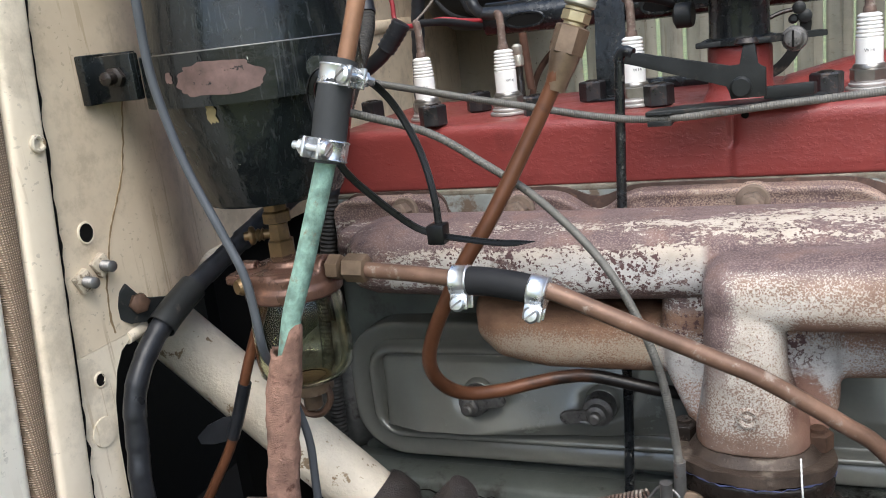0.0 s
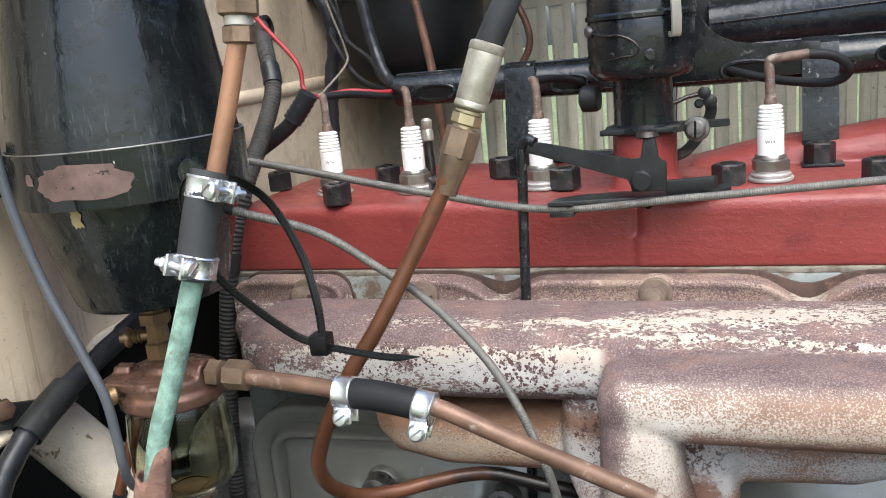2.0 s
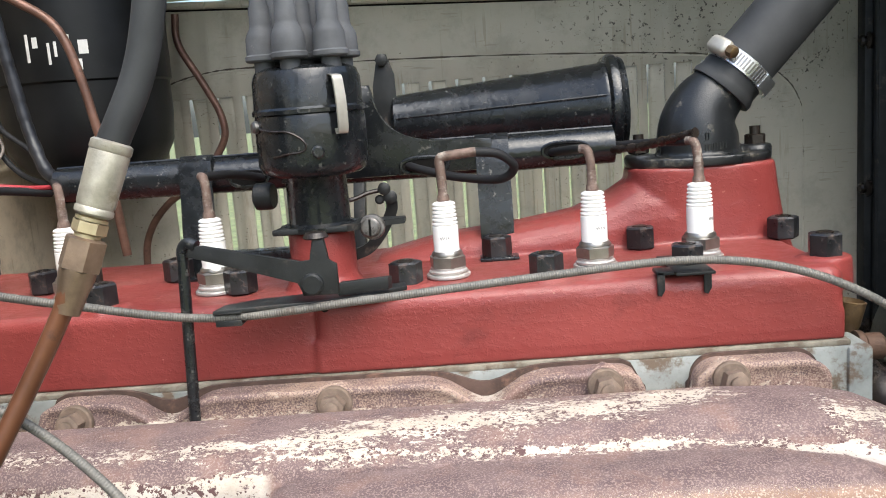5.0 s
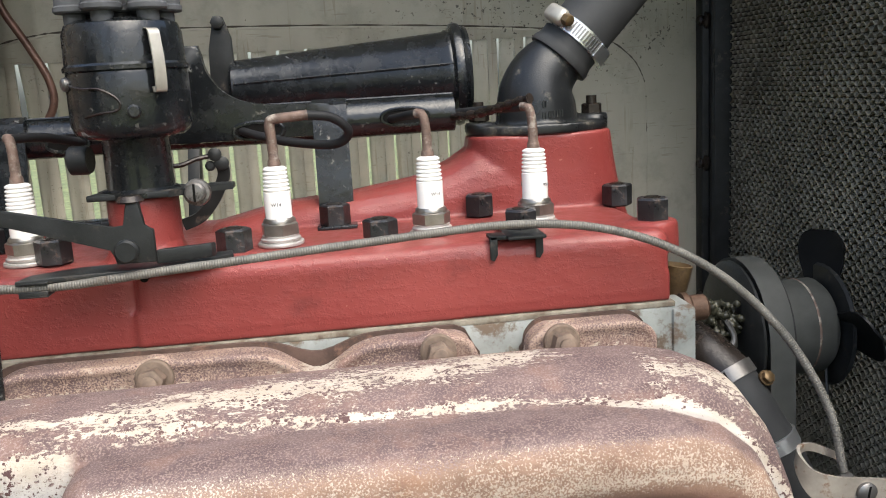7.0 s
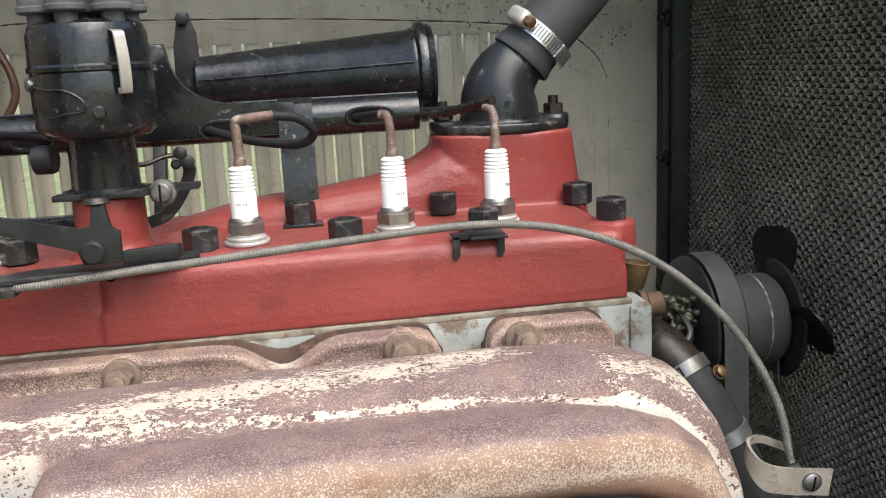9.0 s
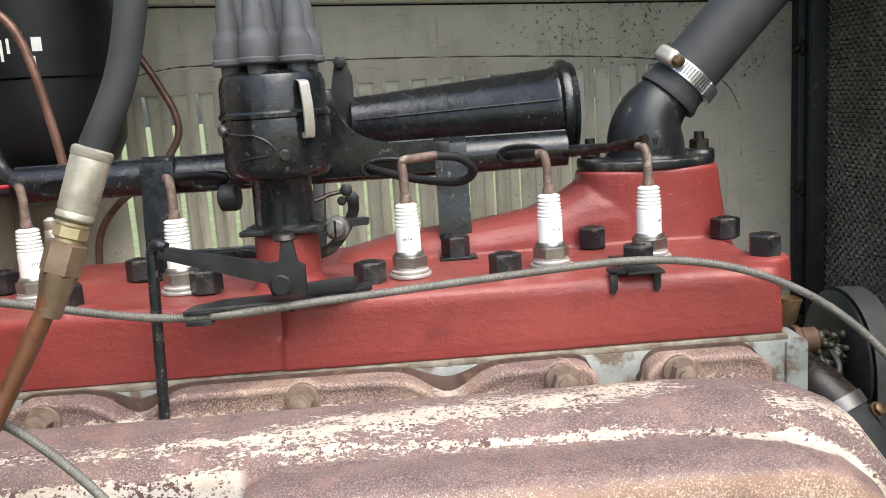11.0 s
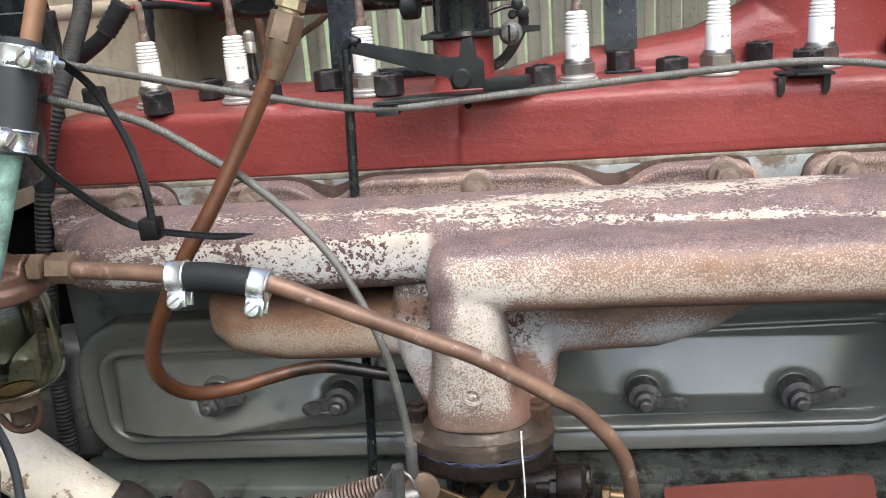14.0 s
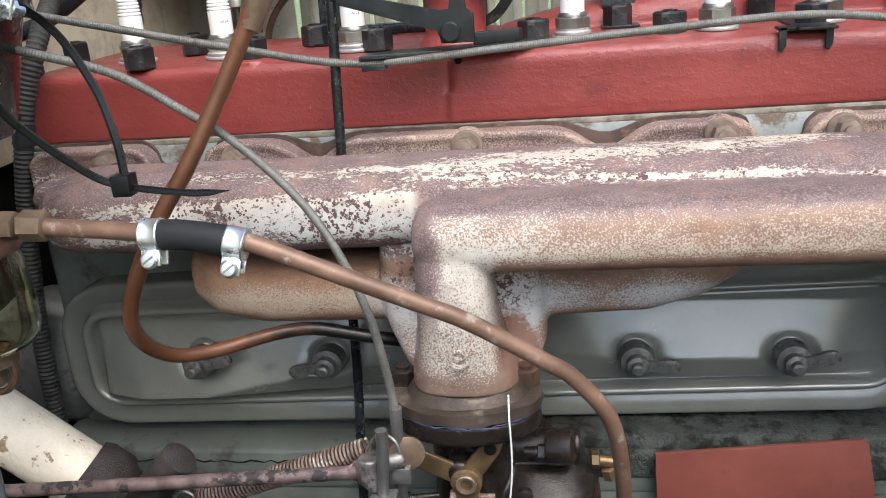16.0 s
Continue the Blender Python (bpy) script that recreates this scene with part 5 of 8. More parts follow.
def distributor():
    d = thing("distributor", (0.003, 0.045, 0.088), "black enamelled distributor with rubber lead boots", "distributor")
    c = Matrix.Translation((0.003, 0.045, 0))
    bm = bmesh.new()
    lathe(bm, [(0.020, 0.088), (0.027, 0.089), (0.027, 0.092), (0.021, 0.094), (0.0205, 0.124), (0.023, 0.128)], c, 32)
    part("neck", bm, M_BLACK, d)
    bm = bmesh.new()
    lathe(bm, [(0.022, 0.125), (0.031, 0.1262), (0.0345, 0.129), (0.0368, 0.134), (0.0368, 0.163), (0.0360, 0.166)], c, 48)
    body = part("body", bm, M_BLACK, d)
    bm = bmesh.new()
    lathe(bm, [(0.0360, 0.166), (0.0376, 0.167), (0.0376, 0.1695), (0.0362, 0.171), (0.0356, 0.189), (0.0335, 0.1945), (0.028, 0.1970), (0.010, 0.1975)], c, 48)
    part("cap", bm, M_BLACK, d, "glossy black bakelite cap")
    for k in range(7):
        a = radians(60 * k - 99)
        r = 0.0262 if k < 6 else 0.0
        x, y = 0.003 + r * math.cos(a), 0.045 + r * math.sin(a)
        bm = bmesh.new()
        lathe(bm, [(0.0066, 0.193), (0.0066, 0.2010), (0.0110, 0.2015), (0.0119, 0.2025), (0.0119, 0.2050), (0.0109, 0.2060), (0.0105, 0.2165), (0.0096, 0.2190), (0.0076, 0.2225), (0.0070, 0.2250), (0.0068, 0.236), (0.0058, 0.238), (0.0056, 0.247), (0.0042, 0.250)], Matrix.Translation((x, y, 0)), 20)
        boot = part("lead_boot", bm, M_BOOT, d, "grey rubber boot")
        bm = bmesh.new()
        tube(bm, curve([(x, y, 0.244), (x, y + 0.002, 0.275), (x + 0.01, y + 0.02, 0.31), (x + 0.02, y + 0.06, 0.33)], 5), 0.0036, 8)
        part("lead", bm, M_RUBBER, boot)
    # spring clip
    bm = bmesh.new()
    a = radians(-52)
    ax, ay = 0.003 + 0.0378 * math.cos(a), 0.045 + 0.0378 * math.sin(a)
    m = Matrix.Translation((ax, ay, 0)) @ pose(0, 0, 0, 0, 0, math.degrees(a))
    line = [m @ Vector(v) for v in ((-0.003, 0, 0.190), (0.002, 0, 0.1885), (0.0036, 0, 0.182), (0.0050, 0, 0.172), (0.0052, 0, 0.160), (0.0042, 0, 0.1535), (0.0020, 0, 0.1525), (0.0010, 0, 0.1560))]
    rings = []
    for p in curve([tuple(v) for v in line], 4):
        t = m.to_3x3() @ Vector((0, 1, 0))
        o = m.to_3x3() @ Vector((1, 0, 0))
        rings.append([bm.verts.new(p + t * u + o * v) for u, v in ((-0.0035, 0), (0.0035, 0), (0.0035, 0.0016), (-0.0035, 0.0016))])
    skin(bm, rings)
    part("spring_clip", bm, M_NICKEL, d, "bare metal spring clip")
    for s, z in ((-150, 0.160), (-75, 0.142)):
        bm = bmesh.new()
        a = radians(s)
        lathe(bm, [(0.0042, -0.002), (0.0042, 0.002), (0.003, 0.0032)], aim((0.003 + 0.0368 * math.cos(a), 0.045 + 0.0368 * math.sin(a), z), (math.cos(a), math.sin(a), 0)), 12)
        part("body_screw", bm, M_STEEL if s == -150 else M_BLACK, body)
    # lobe and bent wire on the body
    bm = bmesh.new()
    wire = []
    for k, (s, z) in enumerate(((-146, 0.160), (-135, 0.158), (-120, 0.1565), (-105, 0.156), (-92, 0.152), (-86, 0.147), (-90, 0.143), (-105, 0.142), (-122, 0.140))):
        wire.append((0.003 + 0.0374 * math.cos(radians(s)), 0.045 + 0.0374 * math.sin(radians(s)), z))
    tube(bm, curve(wire, 6), 0.0008, 6)
    part("bent_wire", bm, M_OIL, d)
    # clamp arm with its screw
    bm = bmesh.new()
    prism(bm, [(-0.028, -0.024), (0.022, -0.026), (0.036, -0.010), (0.058, -0.004), (0.058, 0.008), (0.030, 0.010), (-0.02, 0.02)], 0.004, Matrix.Translation((0.003, 0.045, 0.0885)), 0.0008)
    arm = part("clamp_arm", bm, M_SATIN, d)
    bm = bmesh.new()
    at = aim((0.040, 0.033, 0.0890), (-0.1, -1, 0.05))
    lathe(bm, [(0.0084, 0), (0.0088, 0.001), (0.0084, 0.004), (0.0066, 0.0045), (0.0066, 0.0075), (0.0054, 0.0088), (0.002, 0.0092)], at, 22)
    part("clamp_screw", bm, M_STUD, arm, "grey slotted clamp screw")
    bm = bmesh.new()
    box(bm, (-0.0007, -0.0056, 0.0080), (0.0007, 0.0056, 0.0095), m=at)
    part("screw_slot", bm, M_NEARBLACK, arm)
    bm = bmesh.new()
    lathe(bm, [(0.0085, 0.0), (0.0095, 0.002), (0.0095, 0.012), (0.006, 0.014)], aim((-0.030, 0.058, 0.112), (-1, 0.1, 0)), 18)
    part("side_boss", bm, M_SATIN, d)


distributor()


def lead_tube():
    t = thing("lead_tube", (0, 0.145, 0.05), "black steel tube carrying the plug leads", "lead tube")
    bm = bmesh.new()
    line = curve([(-0.222, 0.145, 0.124), (-0.10, 0.145, 0.123), (0.10, 0.145, 0.1235), (0.219, 0.145, 0.1245)], 10)
    tube(bm, line, 0.0140, 24)
    body = part("tube", bm, M_BLACK, t)
    # curved web between the tube and the distributor
    bm = bmesh.new()
    prism(bm, [(-0.04, 0.114), (-0.04, 0.134), (0.0, 0.140), (0.024, 0.184), (0.034, 0.184)] + [(v.x, v.y) for v in curve([(0.0350, 0.180, 0), (0.0385, 0.165, 0), (0.0480, 0.151, 0), (0.0630, 0.1425, 0), (0.085, 0.1390, 0), (0.125, 0.1378, 0)], 5)] + [(0.125, 0.114)], 0.010, Matrix(((1, 0, 0, 0), (0, 0, -1, 0.138), (0, 1, 0, 0), (0, 0, 0, 1))), 0.002)
    part("web", bm, M_BLACK, t)
    bm = bmesh.new()
    tube(bm, [Vector((-0.222, 0.145, 0.1375)), Vector((0.219, 0.145, 0.1385))], 0.0014, 6)
    part("seam", bm, M_BLACK, t)
    for x0, x1, z in ((0.054, 0.090, 0.1205), (0.163, 0.198, 0.124), (-0.080, -0.050, 0.120), (-0.20, -0.165, 0.121)):
        bm = bmesh.new()
        y = 0.1270 if 0 < x0 < 0.1 else 0.1310
        ring = [Vector(((x0 + x1) / 2 + a, y, z + b)) for a, b in squircle(26, 2.4, (x1 - x0) / 2, 0.0062)]
        ring.append(ring[0])
        tube(bm, ring, 0.0016, 6, False)
        part("slot_rim", bm, M_BLACK, body)
        bm = bmesh.new()
        prism(bm, squircle(22, 2.4, (x1 - x0) / 2, 0.0058), 0.0012, Matrix(((1, 0, 0, (x0 + x1) / 2), (0, 0, -1, y + 0.0006), (0, 1, 0, z), (0, 0, 0, 1))))
        part("slot", bm, M_NEARBLACK, body)
    for x in (0.1245, -0.1065):
        bm = bmesh.new()
        s = [(0.1190, 0.0495), (0.1190, 0.058), (0.1215, 0.085), (0.1265, 0.110), (0.1270, 0.126), (0.1300, 0.136), (0.138, 0.1405)]
        rings = [[bm.verts.new((x - 0.0128, y, z)), bm.verts.new((x + 0.0128, y, z)), bm.verts.new((x + 0.0128, y + 0.002, z - 0.001)), bm.verts.new((x - 0.0128, y + 0.002, z - 0.001))] for y, z in s]
        skin(bm, rings)
        box(bm, (x - 0.0145, 0.094, 0.0483), (x + 0.0145, 0.121, 0.0505), 0.0005)
        part("bracket", bm, M_BLACK, t)
    # leads from the slots to the terminals
    plugs = ((0.2615, 0.055), (0.1885, 0.048), (0.0875, 0.050), (-0.0745, 0.050), (-0.179, 0.054), (-0.2525, 0.056))
    for (x, y), end in zip(plugs, ((0.219, 0.14, 0.124), (0.170, 0.132, 0.123), (0.060, 0.128, 0.121), (-0.055, 0.132, 0.120), (-0.222, 0.135, 0.128), (-0.224, 0.132, 0.120))):
        lead = thing("plug_lead", (x, y, 0.112), "stiff rusty lead end over a spark plug", "plug lead", "plug leads")
        bm = bmesh.new()
        if x == 0.0875:
            tube(bm, curve([(x, y, 0.110), (x - 0.0005, y, 0.122), (x - 0.0005, y, 0.1285), (x + 0.003, y, 0.1310), (x + 0.024, y + 0.003, 0.1325)], 6), 0.0034, 10)
        else:
            tube(bm, curve([(x, y, 0.110), (x - 0.0005, y + 0.001, 0.122), (x - 0.002, y + 0.003, 0.128), (x - 0.005, y + 0.008, 0.1290)], 6), 0.0032, 10)
        part("terminal_rod", bm, M_LEADEND, lead)
        bm = bmesh.new()
        if x == 0.0875:
            pts = [(x + 0.022, y + 0.003, 0.1325), (x + 0.040, y + 0.006, 0.1295), (x + 0.050, y + 0.012, 0.1195), (x + 0.040, y + 0.022, 0.1110), (x + 0.010, y + 0.04, 0.1130), (x - 0.015, y + 0.06, 0.118), end]
        else:
            pts = [(x - 0.003, y + 0.005, 0.1287), (x + (end[0] - x) * 0.4, y + (end[1] - y) * 0.45, 0.127), end]
        tube(bm, curve(pts, 8), 0.0032, 10)
        part("lead", bm, M_RUBBER, lead)


lead_tube()


def advance_linkage():
    """Thin rod, joint and curved lever below the lead tube."""
    t = thing("advance_linkage", (0.035, 0.105, 0.049), "dark greasy control linkage behind the distributor", "linkage")
    bm = bmesh.new()
    tube(bm, curve([(0.006, 0.085, 0.104), (0.018, 0.094, 0.1015), (0.030, 0.100, 0.105), (0.041, 0.104, 0.1065)], 6), 0.0017, 8)
    part("rod", bm, M_OIL, t)
    bm = bmesh.new()
    for p, r in (((0.042, 0.104, 0.107), 0.0048), ((0.046, 0.105, 0.1005), 0.0052), ((0.038, 0.105, 0.099), 0.0036)):
        lathe(bm, [(r * 0.6, -0.004), (r, -0.0028), (r, 0.0028), (r * 0.6, 0.004)], aim(p, (0.1, -1, 0.1)), 16)
    part("joint", bm, M_SATIN, t)
    bm = bmesh.new()
    line = curve([(0.046, 0.106, 0.101), (0.0465, 0.107, 0.092), (0.042, 0.108, 0.082), (0.035, 0.109, 0.071), (0.026, 0.110, 0.062), (0.014, 0.110, 0.0575)], 6)
    rings = []
    for p, d, u, v in frames(line):
        w = d.cross(Vector((0, 1, 0))).normalized()
        rings.append([bm.verts.new(p + w * x + Vector((0, y, 0))) for x, y in ((-0.0042, -0.002), (0.0042, -0.002), (0.0042, 0.002), (-0.0042, 0.002))])
    skin(bm, rings)
    part("curved_lever", bm, M_SATIN, t)
    rail = bmesh.new()
    box(rail, (-0.135, 0.168, 0.048), (-0.020, 0.186, 0.0565), 0.0015)
    single("rear_rail", rail, M_BLACK, "flat black steel bar along the rear of the head", "bar")


advance_linkage()


def intake_horn():
    h = thing("intake_horn", (0.13, 0.25, 0.12), "black tapered sheet-metal air tube on a bracket", "air tube")
    bm = bmesh.new()
    lathe(bm, [(0.023, 0), (0.026, 0.002), (0.038, 0.186), (0.0395, 0.188), (0.0395, 0.191), (0.0445, 0.1935), (0.0455, 0.197), (0.0445, 0.2005), (0.041, 0.202), (0.0425, 0.204), (0.041, 0.207), (0.036, 0.207), (0.036, 0.190), (0.024, 0.01)], aim((0.040, 0.26, 0.1500), Vector((1, 0, 0.016))), 40)
    part("cone", bm, M_BLACK, h)
    bm = bmesh.new()
    tube(bm, [Vector((0.044, 0.2345, 0.1555)), Vector((0.233, 0.2225, 0.1625))], 0.0012, 6)
    part("seam", bm, M_BLACK, h)
    bm = bmesh.new()
    prism(bm, [(-0.012, -0.02), (0.010, -0.022), (0.010, 0.040), (0.004, 0.058), (-0.004, 0.058), (-0.010, 0.030)], 0.006, Matrix(((1, 0, 0, 0.034), (0, 0, -1, 0.256), (0, 1, 0, 0.155), (0, 0, 0, 1))), 0.001)
    part("bracket", bm, M_SATIN, h)
    bm = bmesh.new()
    hexa(bm, 0.010, 0.007, aim((0.034, 0.250, 0.208), (0, -1, 0)))
    part("bracket_bolt", bm, M_SATIN, h)
    bm = bmesh.new()
    prism(bm, [(0.180, 0.046), (0.192, 0.046), (0.252, 0.150), (0.252, 0.165), (0.244, 0.165)], 0.010, Matrix(((0, 0, 1, 0.004), (1, 0, 0, 0), (0, 1, 0, 0), (0, 0, 0, 1))), 0.001)
    part("post", bm, M_SATIN, h)


intake_horn()


def water_outlet():
    e = thing("water_outlet", (0.268, 0.116, 0.112), "black cast water outlet elbow bolted on the tower", "water outlet")
    bm = bmesh.new()
    prof = [(0.053 * math.copysign(abs(math.cos(a)) ** 0.9, math.cos(a)) * (1.06 if abs(math.cos(a)) > 0.8 else 1.0), 0.035 * math.sin(a)) for a in (2 * math.pi * k / 40 for k in range(40))]
    prism(bm, prof, 0.0075, Matrix.Translation((0.2845, 0.148, 0.1050)), 0.0015)
    lathe(bm, [(0.0125, 0.115), (0.0125, 0.1225), (0.011, 0.124)], Matrix.Translation((0.3285, 0.146, -0.0065)), 20)
    lathe(bm, [(0.0125, 0.115), (0.0125, 0.1205), (0.011, 0.122)], Matrix.Translation((0.2395, 0.144, -0.0065)), 20)
    line = curve([(0.2845, 0.148, 0.106), (0.2846, 0.148, 0.122), (0.2858, 0.148, 0.136), (0.2915, 0.148, 0.149), (0.3050, 0.148, 0.1630)], 8)
    tube(bm, line, lambda i: 0.0318 - 0.0105 * (i / (len(line) - 1)) ** 2.2, 36)
    fuse(part("elbow", bm, M_ELBOW, e), 0.0016, 3)
    for x, y in ((0.2385, 0.144), (0.3285, 0.146)):
        bm = bmesh.new()
        hexa(bm, 0.014, 0.009, Matrix.Translation((x, y, 0.1160)))
        lathe(bm, [(0.0042, 0), (0.0042, 0.015)], Matrix.Translation((x, y, 0.1160)), 12)
        part("flange_bolt", bm, M_OIL, e)
    # cast-in number as plain raised strokes
    bm = bmesh.new()
    for x, z in ((0.2825, 0.1190), (0.2870, 0.1192), (0.2915, 0.1195), (0.2960, 0.1198), (0.2830, 0.1275)):
        d = 0.148 - 0.0316 * math.sqrt(max(0.0, 1 - ((x + 0.0015 - 0.2846) / 0.0318) ** 2))
        for a, b in ((0, 0.0009), (0.0021, 0.0030)):
            box(bm, (x + a, d - 0.0008, z - 0.0025), (x + b, d + 0.004, z + 0.0025))
    part("raised_bars", bm, M_ELBOW, e)
    h = thing("radiator_hose", (0.36, 0.11, 0.24), "black rubber top hose with a worm-drive clip", "hose")
    way = Vector((0.68, -0.02, 0.73)).normalized()
    o = Vector((0.3040, 0.148, 0.1610))
    bm = bmesh.new()
    lathe(bm, [(0.0215, -0.002), (0.0258, -0.0015), (0.0262, 0.002), (0.0250, 0.005), (0.0243, 0.008), (0.0243, 0.42), (0.02, 0.421)], aim(o, way), 36)
    part("hose", bm, M_HOSE, h)
    bm = bmesh.new()
    lathe(bm, [(0.0248, 0.014), (0.0258, 0.0145), (0.0258, 0.0265), (0.0248, 0.027)], aim(o, way), 40)
    clip = part("clip_band", bm, M_ZINC, h, "bright worm-drive band")
    m = aim(o + way * 0.0205, way)
    side = m.inverted().to_3x3() @ Vector((-0.75, -0.6, 0.5))
    a0 = math.degrees(math.atan2(side.y, side.x))
    bm = bmesh.new()
    mm = m @ pose(0, 0, 0, 0, 0, a0)
    box(bm, (0.024, -0.0115, -0.0068), (0.0345, 0.0095, 0.0068), 0.0048, 4, mm)
    part("worm_housing", bm, M_NICKEL, clip)
    bm = bmesh.new()
    hexa(bm, 0.0078, 0.0075, aim(mm @ Vector((0.0300, 0.0090, 0)), mm.to_3x3() @ Vector((0, 1, 0))))
    part("worm_screw", bm, M_BRASS, clip)
    for k in range(14):
        bm = bmesh.new()
        box(bm, (0.0256, -0.0007, -0.0045), (0.0261, 0.0007, 0.0045), m=m @ pose(0, 0, 0, 0, 0, a0 + 32 + 6.0 * k))
        part("band_slot", bm, M_STEEL, clip)
    bm = bmesh.new()
    turn = m @ pose(0, 0, 0, 0, 0, a0)
    rings = []
    for k in range(12):
        a = radians(92 + 6 * k)
        r = 0.0259 + 0.0046 * (k / 11) ** 1.5
        rings.append([bm.verts.new(turn @ Vector((q * math.cos(a), q * math.sin(a), h))) for q, h in ((r, -0.0058), (r + 0.0009, -0.0058), (r + 0.0009, 0.0058), (r, 0.0058))])
    skin(bm, rings)
    part("band_tail", bm, M_ZINC, clip)
    s = thing("sender_wire", (0.21, 0.10, 0.13), "rusty cable with a clamped end by the outlet", "wire")
    bm = bmesh.new()
    tube(bm, curve([(0.214, 0.138, 0.121), (0.232, 0.105, 0.124), (0.246, 0.080, 0.129), (0.2610, 0.058, 0.134)], 8), lambda i: 0.0028 if i % 3 else 0.0037, 10)
    part("sleeve", bm, M_OIL, s)


water_outlet()


# ---- cables and pipes ----
def coiled(line, r, pitch=0.0022, seg=10):
    bm = bmesh.new()
    pts = resample(line, pitch / 3)
    tube(bm, pts, lambda i: r * 0.92 if i % 3 == 0 else r, seg)
    return bm


def cable_runs():
    c = thing("bowden_cable", (0, -0.03, 0.05), "grey coiled control cable clipped along the head", "cable", "control cables")
    line = curve([(-0.300, -0.10, 0.113), (-0.262, -0.065, 0.097), (-0.212, -0.050, 0.083), (-0.140, -0.043, 0.066), (-0.055, -0.030, 0.0485), (0.040, -0.026, 0.0525), (0.140, -0.018, 0.0575), (0.236, -0.008, 0.0600), (0.300, -0.016, 0.0515), (0.350, -0.030, 0.028), (0.388, -0.045, -0.010), (0.411, -0.060, -0.055), (0.417, -0.070, -0.095)], 14)
    part("casing", coiled(line, 0.0027, 0.0015, 14), M_CABLE, c)
    c2 = thing("bowden_cable", (-0.06, -0.16, -0.05), "grey coiled control cable curving down over the manifold", "cable", "control cables")
    line = curve([(-0.225, -0.19, 0.094), (-0.190, -0.180, 0.082), (-0.155, -0.165, 0.067), (-0.124, -0.160, 0.046), (-0.096, -0.158, 0.025), (-0.066, -0.162, -0.004), (-0.045, -0.172, -0.030), (-0.030, -0.176, -0.065), (-0.0235, -0.174, -0.10), (-0.0205, -0.171, -0.134)], 14)
    part("casing", coiled(line, 0.0025, 0.0015, 14), M_CABLE, c2)
    bm = bmesh.new()
    tube(bm, [Vector((-0.0205, -0.171, -0.130)), Vector((-0.0225, -0.170, -0.215))], 0.0036, 14)
    part("end_tube", bm, M_STEEL, c2, "plain steel end tube")
    bm = bmesh.new()
    box(bm, (-0.0305, -0.179, -0.177), (-0.0135, -0.162, -0.166), 0.001)
    part("end_clamp", bm, M_STEEL, c2)
    # clips on the head
    for x, y, z in ((-0.044, -0.028, 0.0480),):
        k = thing("cable_clip", (x, y, z), "small dark steel clip holding the cable", "clip")
        bm = bmesh.new()
        box(bm, (x - 0.008, y - 0.0062, z - 0.0040), (x + 0.008, y - 0.0046, z - 0.0010), 0.0005)
        box(bm, (x - 0.008, y - 0.0062, z - 0.0046), (x + 0.008, y + 0.006, z - 0.0034), 0.0005)
        box(bm, (x - 0.008, y - 0.0056, z + 0.0028), (x + 0.008, y + 0.006, z + 0.0040), 0.0005)
        part("clip", bm, M_SATIN, k)
    k = thing("cable_bracket", (0.24, 0.0, 0.046), "dark steel forked cable bracket under a head nut", "bracket")
    bm = bmesh.new()
    box(bm, (0.230, -0.010, 0.0505), (0.254, 0.050, 0.0525), 0.0006)
    for x in (0.2195, 0.2485):
        prism(bm, [(0, 0), (0.0048, 0), (0.0048, -0.012), (0.0025, -0.016), (0.0, -0.015)], 0.002, Matrix(((1, 0, 0, x), (0, 0, -1, -0.001), (0, 1, 0, 0.0525), (0, 0, 0, 1))), 0.0004)
    box(bm, (0.2195, -0.003, 0.050), (0.2535, 0.012, 0.0523), 0.0005)
    part("plate", bm, M_SATIN, k)
    # tab at the front end of the long cable
    t = thing("cable_tab", (0.41, -0.07, -0.10), "bent steel tab with a slotted screw holding the cable end", "bracket")
    bm = bmesh.new()
    prof = [(0.4210, -0.058, -0.0905), (0.406, -0.0590, -0.0830), (0.396, -0.0625, -0.0795), (0.3885, -0.0680, -0.0800), (0.3865, -0.0745, -0.0850), (0.3905, -0.0820, -0.0925), (0.402, -0.0855, -0.0965), (0.4325, -0.0880, -0.1000)]
    rings = []
    for k, (p, d, u, v) in enumerate(frames(curve(prof, 6))):
        side = Vector((0.15, 0, 1)).normalized() * min(1.25, 0.36 + max(0, k - 14) * 0.05)
        out = d.cross(side).normalized()
        rings.append([bm.verts.new(p + side * a + out * b) for a, b in ((0.0062, 0.001), (-0.0075, 0.001), (-0.0075, -0.001), (0.0062, -0.001))])
    skin(bm, rings)
    part("strip", bm, M_WORNPLATE, t)
    bm = bmesh.new()
    lathe(bm, [(0.006, 0), (0.006, 0.002), (0.0045, 0.0032)], aim((0.4200, -0.0880, -0.0988), (0, -1, 0)), 18)
    sc = part("screw", bm, M_STEEL, t)
    bm = bmesh.new()
    box(bm, (-0.0045, -0.0006, 0.0028), (0.0045, 0.0006, 0.0035), m=aim((0.4200, -0.0880, -0.0988), (0, -1, 0), 80))
    part("screw_slot", bm, M_NEARBLACK, sc)
    bm = bmesh.new()
    line = [Vector((0.417, -0.073, -0.095)), Vector((0.418, -0.076, -0.16))]
    part("cable_end", coiled(line, 0.0042), M_STEEL, t)


cable_runs()


